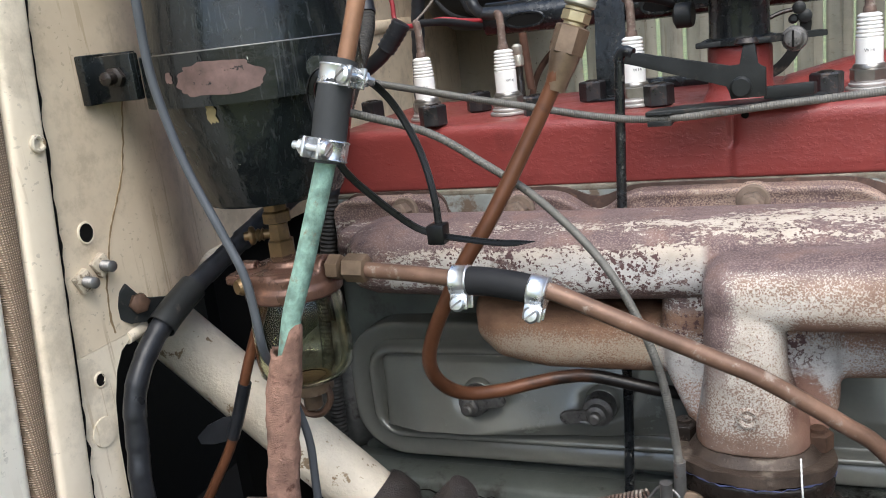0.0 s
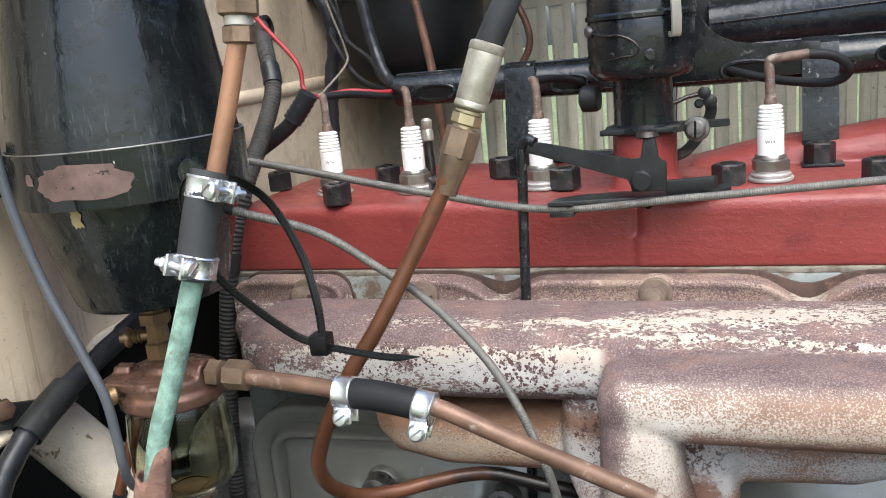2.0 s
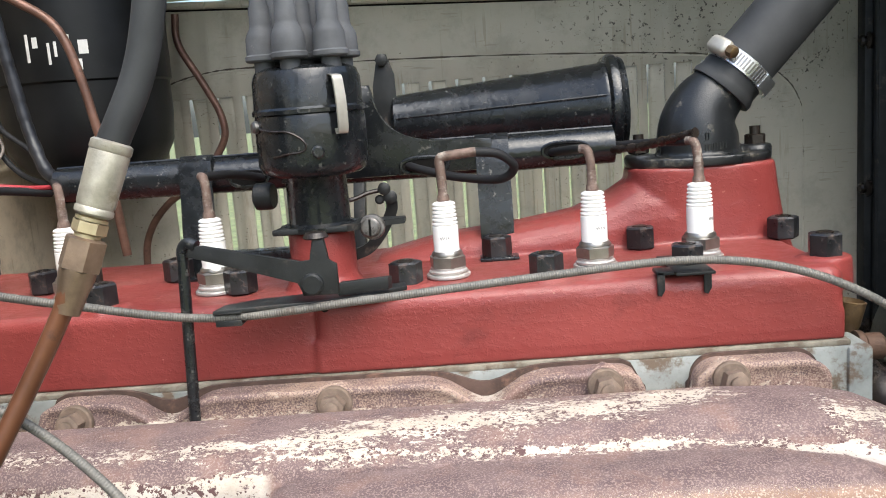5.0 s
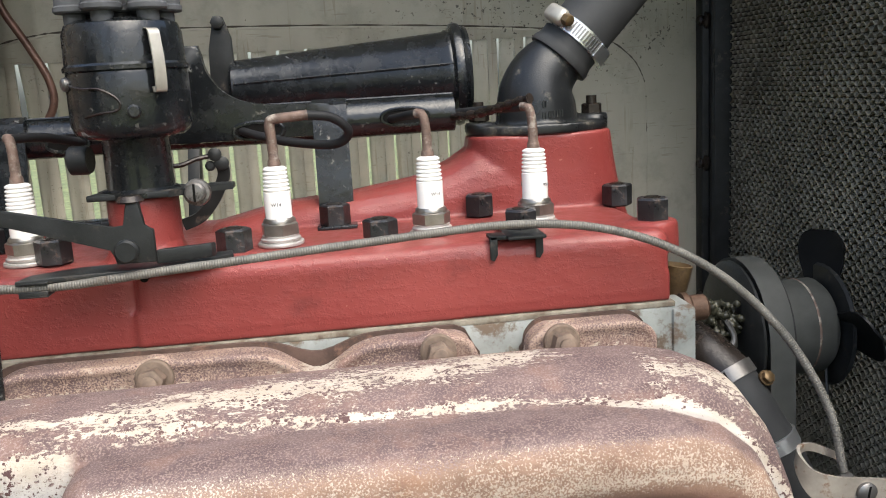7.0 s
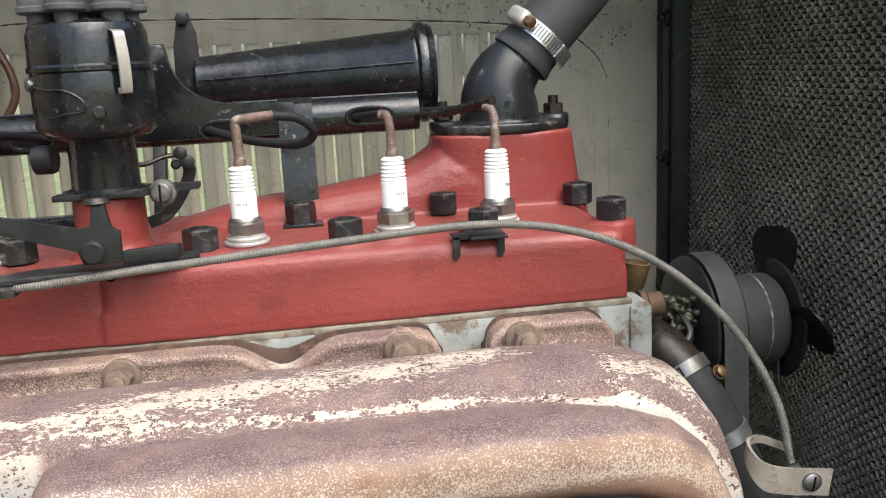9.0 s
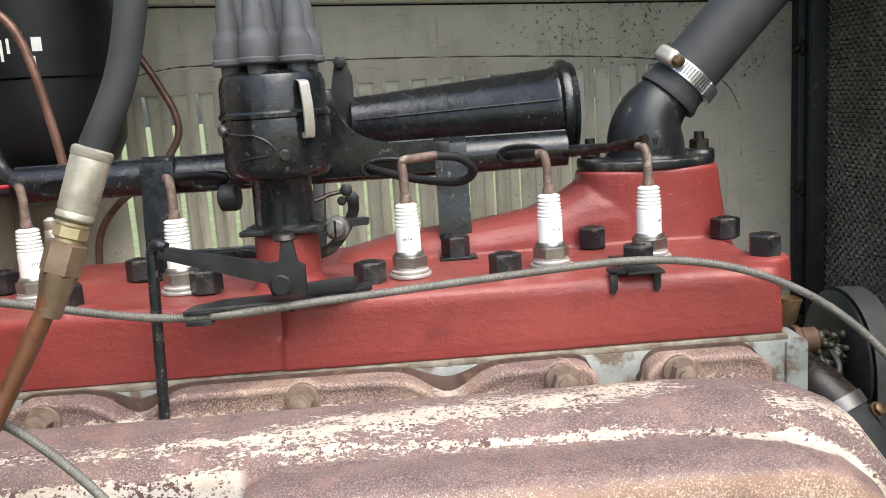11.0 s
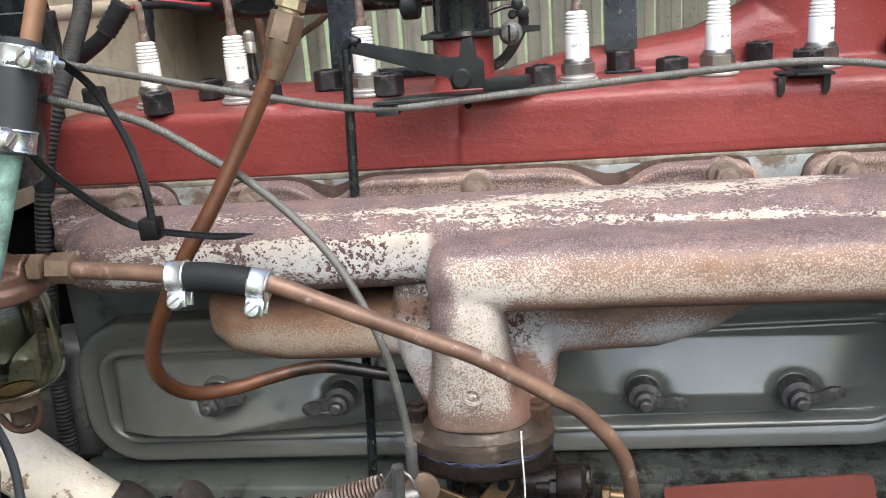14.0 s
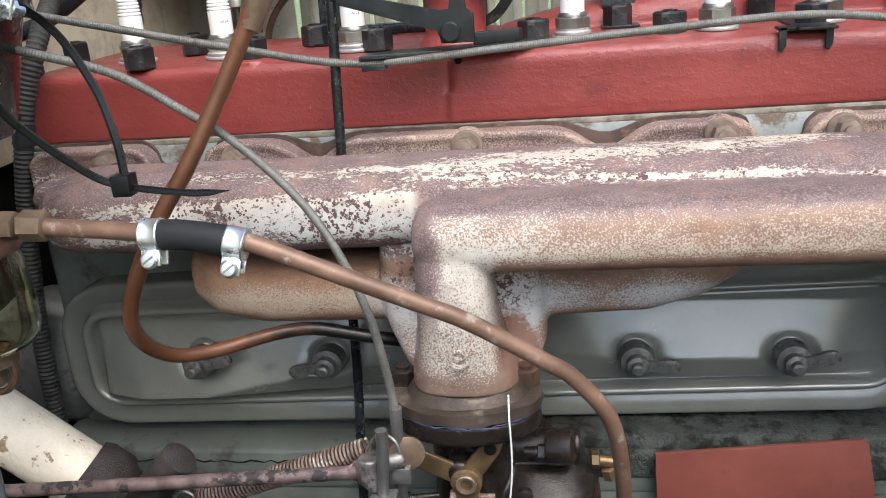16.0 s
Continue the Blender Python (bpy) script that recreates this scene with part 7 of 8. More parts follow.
def carburettor():
    c = thing("carburettor", (0.02, -0.12, -0.25), "oily black updraught carburettor with brass levers", "carburettor")
    bm = bmesh.new()
    prism(bm, squircle(48, 1.9, 0.0460, 0.0330), 0.0070, Matrix.Translation((0.0175, -0.1390, -0.1430)), 0.0020)
    loft_z(bm, [(-0.138, 0.0175, -0.132, 0.040, 0.034), (-0.1310, 0.0175, -0.130, 0.0335, 0.030)], 32, 2.2)
    for v in bm.verts:
        v.co.z += 0.0006 * math.sin(v.co.x * 190) + 0.0005 * math.sin(v.co.x * 410)
    part("manifold_flange", bm, surface("stained_flange", (0.066, 0.048, 0.037), 0.45, 0.3, dark=0.45, light=1.7, scale=45, stain=(0.19, 0.155, 0.12), stain_at=(0.56, 0.72), bump=0.6, dist=0.001), c, "brown stained flange")
    bm = bmesh.new()
    ring = [Vector((0.0175 + a, -0.1390 + b, -0.1441)) for a, b in squircle(40, 1.9, 0.0455, 0.0325)]
    ring.append(ring[0])
    rng = random.Random(3)
    line = []
    for k in range(20, 40):
        line += [ring[k] + Vector((0, 0, rng.uniform(-0.0008, 0.0008))), ring[k].lerp(ring[k + 1], 0.5) + Vector((0, 0, rng.uniform(-0.001, 0.001)))]
    tube(bm, line, lambda i: 0.0002 + 0.0006 * abs(math.sin(i * 0.9) * math.sin(i * 0.37)), 5)
    part("sealant", bm, M_BLUE, c, "thin line of blue sealant")
    bm = bmesh.new()
    prism(bm, squircle(48, 2.0, 0.0450, 0.0318), 0.0125, Matrix.Translation((0.0175, -0.1385, -0.1573)), 0.003)
    lathe(bm, [(0.028, -0.160), (0.026, -0.180), (0.026, -0.30)], Matrix.Translation((0.016, -0.118, 0)), 30)
    loft_z(bm, [(-0.34, 0.062, -0.112, 0.034, 0.036), (-0.235, 0.062, -0.112, 0.036, 0.038), (-0.212, 0.062, -0.110, 0.034, 0.034), (-0.200, 0.060, -0.105, 0.026, 0.024)], 28, 2.4)
    loft_z(bm, [(-0.20, 0.05, -0.105, 0.028, 0.016), (-0.182, 0.045, -0.10, 0.020, 0.010)], 20, 2.6)
    lathe(bm, [(0.008, 0), (0.008, 0.02), (0.006, 0.022)], aim((0.012, -0.140, -0.181), (0, -1, 0)), 16)
    lathe(bm, [(0.011, 0), (0.011, 0.045)], aim((0.040, -0.12, -0.186), (1, 0, 0)), 18)
    fuse(part("body", bm, M_OIL, c), 0.0018, 2)
    for x in (-0.0230, 0.0530):
        bm = bmesh.new()
        hexa(bm, 0.0145, 0.011, Matrix.Translation((x, -0.130, -0.1365)))
        lathe(bm, [(0.0045, 0), (0.0045, 0.013)], Matrix.Translation((x, -0.130, -0.1365)), 12)
        part("flange_bolt", bm, M_RUST if x > 0 else M_OIL, c)
    # brass bell crank
    hub = Vector((0.0165, -0.158, -0.1849))
    bm = bmesh.new()
    for ang, ln in ((154, 0.0388), (54, 0.0270)):
        a = radians(ang)
        e = hub + Vector((ln * math.cos(a), 0, ln * math.sin(a)))
        w = Vector((-math.sin(a), 0, math.cos(a)))
        out = [(hub + w * 0.0066), (e + w * 0.0060), (e + w * 0.004 + (e - hub).normalized() * 0.006), (e - w * 0.004 + (e - hub).normalized() * 0.006), (e - w * 0.0060), (hub - w * 0.0066)]
        prism(bm, [(v.x, v.z) for v in out], 0.003, Matrix(((1, 0, 0, 0), (0, 0, -1, hub.y), (0, 1, 0, 0), (0, 0, 0, 1))), 0.0006)
    lathe(bm, [(0.0095, -0.001), (0.0095, 0.007), (0.0075, 0.008)], aim(hub, (0, -1, 0)), 24)
    box(bm, (hub.x - 0.007, hub.y - 0.006, hub.z - 0.0165), (hub.x + 0.007, hub.y, hub.z - 0.004), 0.001)
    crank = part("throttle_crank", bm, M_BRASS, c, "tarnished brass bell crank")
    bm = bmesh.new()
    lathe(bm, [(0.0036, 0.007), (0.0036, 0.0095), (0.0058, 0.0102), (0.0066, 0.0096), (0.0066, 0.007)], aim(hub, (0, -1, 0)), 16)
    part("shaft_end", bm, M_BRONZE, crank)
    bm = bmesh.new()
    lathe(bm, [(0.0020, -0.0165), (0.0020, 0.010)], aim(hub + Vector((0, -0.003, -0.012)), (-1, 0, 0)), 10)
    hexa(bm, 0.0074, 0.004, aim(hub + Vector((-0.007, -0.003, -0.012)), (-1, 0, 0)))
    part("pinch_screw", bm, M_LEADEND, crank)
    bm = bmesh.new()
    e = hub + Vector((0.026 * math.cos(radians(54)), -0.0032, 0.026 * math.sin(radians(54))))
    lathe(bm, [(0.0038, 0), (0.0038, 0.0006)], aim(e, (0, -1, 0)), 16)
    part("lever_hole", bm, M_NEARBLACK, crank)
    # mixture screw and fuel elbow
    bm = bmesh.new()
    hexa(bm, 0.012, 0.006, aim((0.058, -0.128, -0.186), (1, -0.1, 0)))
    lathe(bm, [(0.005, 0), (0.005, 0.012)], aim((0.050, -0.128, -0.186), (1, -0.1, 0)), 12)
    lathe(bm, [(0.010, 0), (0.011, 0.002), (0.011, 0.016), (0.008, 0.018)], aim((0.064, -0.129, -0.183), (1, -0.1, 0.1)), 16)
    part("jet_plug", bm, M_OIL, c)
    bm = bmesh.new()
    hexa(bm, 0.0100, 0.006, aim((0.091, -0.118, -0.1985), (1, 0, 0)))
    lathe(bm, [(0.0042, 0), (0.0042, 0.010)], aim((0.096, -0.118, -0.1990), (1, 0, -0.1)), 14)
    hexa(bm, 0.0092, 0.009, aim((0.102, -0.119, -0.203), (0.25, 0, -1)))
    part("fuel_elbow", bm, M_BRASS, c)
    for x, z in ((-0.006, -0.219), (0.045, -0.222), (0.050, -0.205)):
        bm = bmesh.new()
        lathe(bm, [(0.005, 0), (0.005, 0.004), (0.003, 0.005)], aim((x, -0.146, z), (0, -1, 0)), 14)
        part("body_screw", bm, M_OIL, c)
    bm = bmesh.new()
    lathe(bm, [(0.0022, 0), (0.0022, 0.018), (0.0042, 0.018), (0.0042, 0.023)], aim((-0.004, -0.146, -0.207), (-1, -0.2, 0)), 12)
    part("stop_screw", bm, M_OIL, c)
    st = thing("string", (0.046, -0.168, -0.19), "thin white twisted string hanging over the flange", "string")
    bm = bmesh.new()
    tube(bm, curve([(0.044, -0.1585, -0.129), (0.0445, -0.1680, -0.1375), (0.045, -0.1715, -0.146), (0.045, -0.1700, -0.165), (0.0430, -0.168, -0.190), (0.0360, -0.168, -0.235), (0.027, -0.168, -0.30)], 8), lambda i: 0.0004 if i % 2 else 0.00065, 6)
    part("strand", bm, M_STRING, st)
    plate = thing("heat_plate", (0.21, -0.04, -0.29), "flat dull red steel plate bolted below the cover", "plate")
    bm = bmesh.new()
    prism(bm, [(0.142, -0.36), (0.305, -0.36), (0.2800, -0.2225), (0.2765, -0.2195), (0.1375, -0.2320)], 0.004, Matrix(((1, 0, 0, 0), (0, 0, -1, -0.056), (0, 1, 0, 0), (0, 0, 0, 1))), 0.0012)
    part("plate", bm, M_REDPLATE, plate)
    bm = bmesh.new()
    lathe(bm, [(0.009, 0), (0.009, 0.004), (0.006, 0.007)], aim((0.215, -0.060, -0.284), (0, -1, 0)), 14)
    tube(bm, curve([(0.221, -0.069, -0.288), (0.215, -0.070, -0.284), (0.207, -0.071, -0.279), (0.201, -0.072, -0.277)], 4), 0.0046, 12)
    part("plate_bolt", bm, M_RUST, plate)


carburettor()


def linkage():
    r = thing("choke_rod", (-0.075, -0.025, -0.1), "thin black vertical control rod with worn paint", "rod")
    bm = bmesh.new()
    tube(bm, curve([(-0.060, -0.028, 0.093), (-0.066, -0.026, 0.095), (-0.070, -0.025, 0.090), (-0.0705, -0.025, 0.080), (-0.074, -0.028, -0.014), (-0.0745, -0.042, -0.10), (-0.0740, -0.052, -0.17), (-0.0752, -0.066, -0.24), (-0.0757, -0.076, -0.30)], 6), 0.0036, 12)
    part("rod", bm, M_BLACK, r)
    l = thing("control_lever", (0.0, -0.03, 0.06), "black steel lever pivoting on a bracket on the head", "lever")
    m = Matrix(((1, 0, 0, 0), (0, 0, -1, -0.026), (0, 1, 0, 0), (0, 0, 0, 1)))
    bm = bmesh.new()
    prism(bm, [(-0.067, 0.0870), (-0.0645, 0.0930), (-0.056, 0.0930), (0.002, 0.0785), (0.0085, 0.0790), (0.0105, 0.094), (0.0175, 0.094), (0.0185, 0.0790), (0.0240, 0.0765), (0.0240, 0.0580), (0.0020, 0.0580), (0.0000, 0.0670), (-0.058, 0.0845)], 0.0035, m, 0.0008)
    part("arm", bm, M_SATIN, l)
    bm = bmesh.new()
    lathe(bm, [(0.0068, 0), (0.0068, 0.003), (0.0055, 0.0045)], aim((0.0085, -0.0295, 0.0655), (0, -1, 0)), 18)
    part("pivot", bm, M_SATIN, l)
    bm = bmesh.new()
    prism(bm, [(-0.053, -0.034), (-0.033, -0.030), (0.030, -0.022), (0.062, 0.004), (0.060, 0.016), (0.020, 0.004), (-0.030, -0.006), (-0.050, -0.018)], 0.003, Matrix.Translation((0, 0, 0.0505)), 0.0006)
    part("base_strap", bm, M_SATIN, l)
    bm = bmesh.new()
    prism(bm, [(0.022, -0.022), (0.052, -0.012), (0.054, -0.008), (0.024, -0.018)], 0.0085, Matrix.Translation((0, 0, 0.055)), 0.001)
    part("spring_leaf", bm, M_SATIN, l)
    bm = bmesh.new()
    lathe(bm, [(0.007, 0), (0.008, 0.001), (0.006, 0.004)], aim((0.012, -0.024, 0.092), (0, 0, 1)), 14)
    part("top_stud", bm, M_OIL, l)
    # throttle rod, spring and ball end
    t = thing("throttle_rod", (-0.12, -0.19, -0.18), "worn brown throttle rod with a ball joint", "rod")
    bm = bmesh.new()
    tube(bm, curve([(-0.32, -0.187, -0.1845), (-0.283, -0.187, -0.1810), (-0.16, -0.187, -0.1720), (-0.055, -0.187, -0.1640), (-0.042, -0.186, -0.1630)], 8), lambda i: 0.0042 if i < 26 else 0.0042 + 0.0006 * (i - 26), 14)
    part("rod", bm, surface("worn_brown_rod", (0.125, 0.088, 0.082), 0.36, 0.35, dark=0.45, light=1.9, scale=95, stain=(0.022, 0.017, 0.017), stain_at=(0.53, 0.58), stain_scale=60, bump=0.4), t)
    bm = bmesh.new()
    lathe(bm, [(0.006, -0.002), (0.0105, -0.001), (0.0108, 0.002), (0.006, 0.0035)], aim((-0.0165, -0.171, -0.160), (0.25, -1, 0.1)), 24)
    part("joint_washer", bm, M_BRONZE, t, "worn brass washer")
    bm = bmesh.new()
    loft_z(bm, [(-0.176, -0.034, -0.184, 0.004, 0.005), (-0.170, -0.036, -0.184, 0.0075, 0.007), (-0.162, -0.038, -0.184, 0.0085, 0.007), (-0.155, -0.036, -0.184, 0.0060, 0.006)], 18, 2.2)
    lathe(bm, [(0.0052, 0), (0.0052, 0.020)], aim((-0.036, -0.183, -0.163), (1, 0.45, 0.12)), 14)
    fuse(part("fork", bm, M_STUD, t, "forged grey fork"), 0.0009, 3)
    bm = bmesh.new()
    tube(bm, curve([(-0.0258, -0.189, -0.134), (-0.0262, -0.189, -0.150), (-0.0290, -0.189, -0.180), (-0.0310, -0.189, -0.225)], 5), 0.0035, 10)
    part("pin", bm, M_STEEL, t, "plain steel pin")
    bm = bmesh.new()
    box(bm, (-0.0360, -0.196, -0.1855), (-0.0205, -0.183, -0.1765), 0.0008, 2)
    part("pin_block", bm, M_STEEL, t)
    bm = bmesh.new()
    lathe(bm, [(0.0055, 0), (0.0058, 0.001), (0.0056, 0.0030), (0.004, 0.004)], aim((-0.0405, -0.190, -0.195), (0.1, -1, 0)), 20)
    screw = part("block_screw", bm, M_NICKEL, t)
    bm = bmesh.new()
    box(bm, (-0.0006, -0.0050, 0.0034), (0.0006, 0.0050, 0.0044), m=aim((-0.0405, -0.190, -0.195), (0.1, -1, 0), 10))
    part("screw_slot", bm, M_NEARBLACK, screw)
    s = thing("return_spring", (-0.08, -0.17, -0.165), "dark steel coil return spring", "spring")
    a, b = Vector((-0.150, -0.172, -0.1945)), Vector((-0.040, -0.172, -0.157))
    way = (b - a).normalized()
    u = way.orthogonal().normalized()
    v = way.cross(u)
    pts = []
    turns = 46
    for k in range(turns * 10 + 1):
        ang = 2 * math.pi * k / 10
        pts.append(a.lerp(b, k / (turns * 10)) + (u * math.cos(ang) + v * math.sin(ang)) * 0.0062)
    bm = bmesh.new()
    tube(bm, pts, 0.0010, 5)
    part("coil", bm, M_LEADEND, s)
    bm = bmesh.new()
    tube(bm, curve([b, b + Vector((0.008, 0, 0.010)), b + Vector((0.018, -0.004, 0.008)), b + Vector((0.022, -0.006, -0.004))], 6), 0.0010, 6)
    part("hook", bm, M_STEEL, s)
    bm = bmesh.new()
    tube(bm, curve([a, a + Vector((-0.010, 0, 0.006)), a + Vector((-0.02, 0, -0.002))], 6), 0.0010, 6)
    part("hook", bm, M_STEEL, s)


linkage()


def steering():
    c = thing("steering_column", (-0.25, -0.15, -0.2), "cream painted steering column, flaking, with a greasy joint", "steering column")
    a, b = Vector((-0.44, -0.175, 0.0)), Vector((-0.240, -0.152, -0.191))
    bm = bmesh.new()
    lathe(bm, [(0.021, 0), (0.0215, 0.002), (0.0215, (b - a).length), (0.018, (b - a).length + 0.001)], aim(a, b - a), 40)
    part("tube", bm, M_COLUMN, c)
    bm = bmesh.new()
    lathe(bm, [(0.025, 0.0), (0.0275, 0.006), (0.0275, 0.022), (0.0225, 0.028), (0.0225, 0.036), (0.030, 0.042), (0.030, 0.12)], aim(b, b - a), 24)
    lathe(bm, [(0.014, 0), (0.016, 0.004), (0.016, 0.010), (0.012, 0.012), (0.012, 0.020), (0.008, 0.022)], aim((-0.180, -0.168, -0.206), (0.15, -1, 0.1)), 20)
    part("joint", bm, M_GREASY, c)
    bm = bmesh.new()
    tube(bm, curve([(-0.200, -0.168, -0.212), (-0.182, -0.170, -0.190), (-0.167, -0.170, -0.1745), (-0.160, -0.170, -0.1670), (-0.1575, -0.170, -0.1645)], 6), lambda i: 0.0115 if i < 21 else 0.0115 - 0.0016 * (i - 20), 18)
    part("joint_pin", bm, M_GREASY, c)
    bm = bmesh.new()
    for k in range(5):
        lathe(bm, [(0.0025, 0), (0.0025, 0.02)], aim(b + Vector((0.045 + 0.006 * k, -0.035, -0.022 + 0.004 * (k % 2))), (0.6, -0.6, 0.3 - 0.15 * k)), 8)
    part("castle_nut", bm, M_OIL, c)


steering()


def wiring():
    def run(name, pts, r, mat, label, category, group="", ribs=0.0, seg=12, n=8):
        line = curve(pts, n)
        if ribs < 0:
            # wound tape: lapped turns and lumps
            bm = bmesh.new()
            q = resample(line, 0.0022)
            tube(bm, q, lambda i: r * (1 + 0.10 * noise.noise((i * 0.23, r * 900, 0.0)) + 0.09 * ((i % 7) / 7)), seg)
        elif ribs:
            bm = bmesh.new()
            q = resample(line, ribs / 2)
            tube(bm, q, lambda i: r if i % 2 else r * 0.90, seg)
        else:
            bm = tube(bmesh.new(), line, r, seg)
        return single(name, bm, mat, label, category, group)
    # corrugated conduit down the back of the engine
    con = thing("conduit", (-0.34, -0.02, -0.26), "black corrugated conduit beside the head", "conduit")
    way = curve([(-0.388, 0.205, 0.190), (-0.358, 0.155, 0.191), (-0.322, 0.095, 0.170), (-0.307, 0.072, 0.136), (-0.302, 0.035, 0.102), (-0.298, 0.000, 0.075), (-0.308, -0.012, 0.04), (-0.317, -0.018, 0.0), (-0.326, -0.020, -0.05), (-0.334, -0.024, -0.12), (-0.337, -0.026, -0.18), (-0.338, -0.028, -0.26)], 10)
    bm = bmesh.new()
    tube(bm, resample(way, 0.0018), lambda i: 0.0074 if i % 2 else 0.0066, 14)
    part("corrugated_tube", bm, M_CONDUIT, con)
    for a, b in ((24, 30), (66, 71)):
        bm = bmesh.new()
        tube(bm, resample(way[a:b], 0.003), lambda i: 0.0081 + 0.0003 * (i % 2), 16)
        part("tape_wrap", bm, M_TAPE, con, "black tape wrap")
    run("branch_conduit", [(-0.281, 0.082, 0.128), (-0.290, 0.080, 0.116), (-0.306, 0.078, 0.101), (-0.343, 0.07, 0.080), (-0.386, 0.06, 0.070)], 0.0068, M_TAPE, "taped black branch of the loom", "loom")
    bm = bmesh.new()
    tube(bm, resample(curve([(-0.279, 0.082, 0.131), (-0.286, 0.081, 0.1215), (-0.297, 0.079, 0.1085)], 6), 0.0025), lambda i: 0.0088 if i % 2 else 0.0080, 16)
    single("loom_sleeve", bm, M_TAPE, "ribbed black sleeve where the loom divides", "sleeve")
    # grey wire hanging in front
    run("grey_wire", [(-0.245, -0.285, 0.30), (-0.244, -0.285, 0.20), (-0.2455, -0.285, 0.156), (-0.246, -0.285, 0.127), (-0.243, -0.285, 0.105), (-0.2345, -0.285, 0.073), (-0.219, -0.286, 0.038), (-0.2105, -0.287, 0.018), (-0.2075, -0.288, -0.004), (-0.2070, -0.288, -0.016), (-0.2085, -0.284, -0.026), (-0.2105, -0.272, -0.042), (-0.2085, -0.266, -0.062), (-0.2050, -0.264, -0.085), (-0.2060, -0.264, -0.12), (-0.210, -0.264, -0.25)], 0.0023, M_GREYWIRE, "smooth grey insulated wire", "wire")
    # taped loom with its clip on the cowl
    loom = thing("wire_loom", (-0.31, -0.24, -0.05), "black taped wiring loom clipped to the cowl", "loom")
    line = curve([(-0.262, -0.10, 0.040), (-0.285, -0.130, 0.022), (-0.305, -0.185, -0.004), (-0.310, -0.222, -0.018), (-0.312, -0.252, -0.034), (-0.314, -0.272, -0.058), (-0.314, -0.280, -0.092), (-0.312, -0.286, -0.13), (-0.31, -0.29, -0.30)], 10)
    fine = resample(line, 0.0022)
    bm = bmesh.new()
    tube(bm, fine, lambda i: 0.0064 + 0.00055 * ((i % 8) / 8) + (0.0006 if i < 40 else 0.0), 18)
    part("tape", bm, M_TAPE, loom)
    bm = bmesh.new()
    prism(bm, [(-0.013, -0.006), (-0.004, -0.013), (0.010, -0.015), (0.022, -0.021), (0.030, -0.012), (0.024, -0.004), (0.006, 0.000), (-0.002, 0.012), (-0.007, 0.008)], 0.003, Matrix(((0.35, 0, -0.94, -0.3265), (0.94, 0, 0.35, -0.246), (0, 1, 0, -0.012), (0, 0, 0, 1))), 0.0006)
    tube(bm, line[27:38], 0.0090, 20, False)
    clip = part("loom_clip", bm, M_SATIN, loom)
    bm = bmesh.new()
    hexa(bm, 0.011, 0.006, aim((-0.327, -0.2425, -0.0135), (1, -0.5, 0)))
    part("clip_bolt", bm, M_RUST, clip)
    # cables behind the head
    run("red_wire", [(-0.388, 0.13, 0.285), (-0.366, 0.122, 0.232), (-0.336, 0.118, 0.194), (-0.304, 0.115, 0.157), (-0.299, 0.112, 0.134), (-0.281, 0.10, 0.127), (-0.250, 0.10, 0.1295), (-0.232, 0.115, 0.126), (-0.222, 0.135, 0.124)], 0.0022, M_REDWIRE, "thin red insulated wire", "wire")
    run("pale_wire", [(-0.33, 0.20, 0.31), (-0.307, 0.20, 0.267), (-0.311, 0.20, 0.221), (-0.296, 0.20, 0.168), (-0.294, 0.195, 0.150), (-0.310, 0.17, 0.126), (-0.285, 0.12, 0.124)], 0.0013, M_PALEWIRE, "thin pale insulated wire", "wire")
    run("dark_wire", [(-0.388, 0.262, 0.258), (-0.368, 0.232, 0.248), (-0.340, 0.22, 0.233), (-0.325, 0.22, 0.215), (-0.318, 0.22, 0.197), (-0.317, 0.22, 0.164), (-0.324, 0.22, 0.136), (-0.333, 0.22, 0.04)], 0.0066, M_TAPE, "black taped wire bundle from a grommet", "loom", "", -1)
    run("thin_wire", [(-0.388, 0.255, 0.262), (-0.356, 0.205, 0.2525), (-0.335, 0.20, 0.253), (-0.320, 0.20, 0.244), (-0.301, 0.20, 0.214), (-0.297, 0.20, 0.191)], 0.0016, M_RUBBER, "thin black wire arching from the grommet", "wire")
    run("thin_wire", [(-0.314, 0.21, 0.18), (-0.303, 0.20, 0.166), (-0.293, 0.20, 0.147), (-0.276, 0.192, 0.133), (-0.25, 0.17, 0.1265), (-0.224, 0.148, 0.125)], 0.0024, M_RUBBER, "thin black wire drooping to the lead tube", "wire")
    run("tail_wire", [(-0.309, 0.205, 0.214), (-0.297, 0.20, 0.191), (-0.292, 0.20, 0.172), (-0.268, 0.196, 0.152), (-0.250, 0.175, 0.134), (-0.226, 0.15, 0.128)], 0.0024, M_RUBBER, "thin black wire running into the lead tube", "wire")
    run("flex_lead", [(-0.275, 0.175, 0.33), (-0.267, 0.17, 0.261), (-0.260, 0.17, 0.211), (-0.252, 0.168, 0.168), (-0.238, 0.158, 0.137), (-0.222, 0.148, 0.128)], 0.0050, M_TAPE, "black braided lead entering the tube", "lead", "", -1)
    run("filter_pipe", [(-0.33, 0.24, 0.31), (-0.285, 0.24, 0.284), (-0.258, 0.24, 0.266), (-0.245, 0.24, 0.247), (-0.236, 0.24, 0.217), (-0.229, 0.24, 0.180), (-0.222, 0.24, 0.133), (-0.215, 0.24, 0.05)], 0.0042, M_PIPE, "brown copper pipe past the oil filter", "pipe")
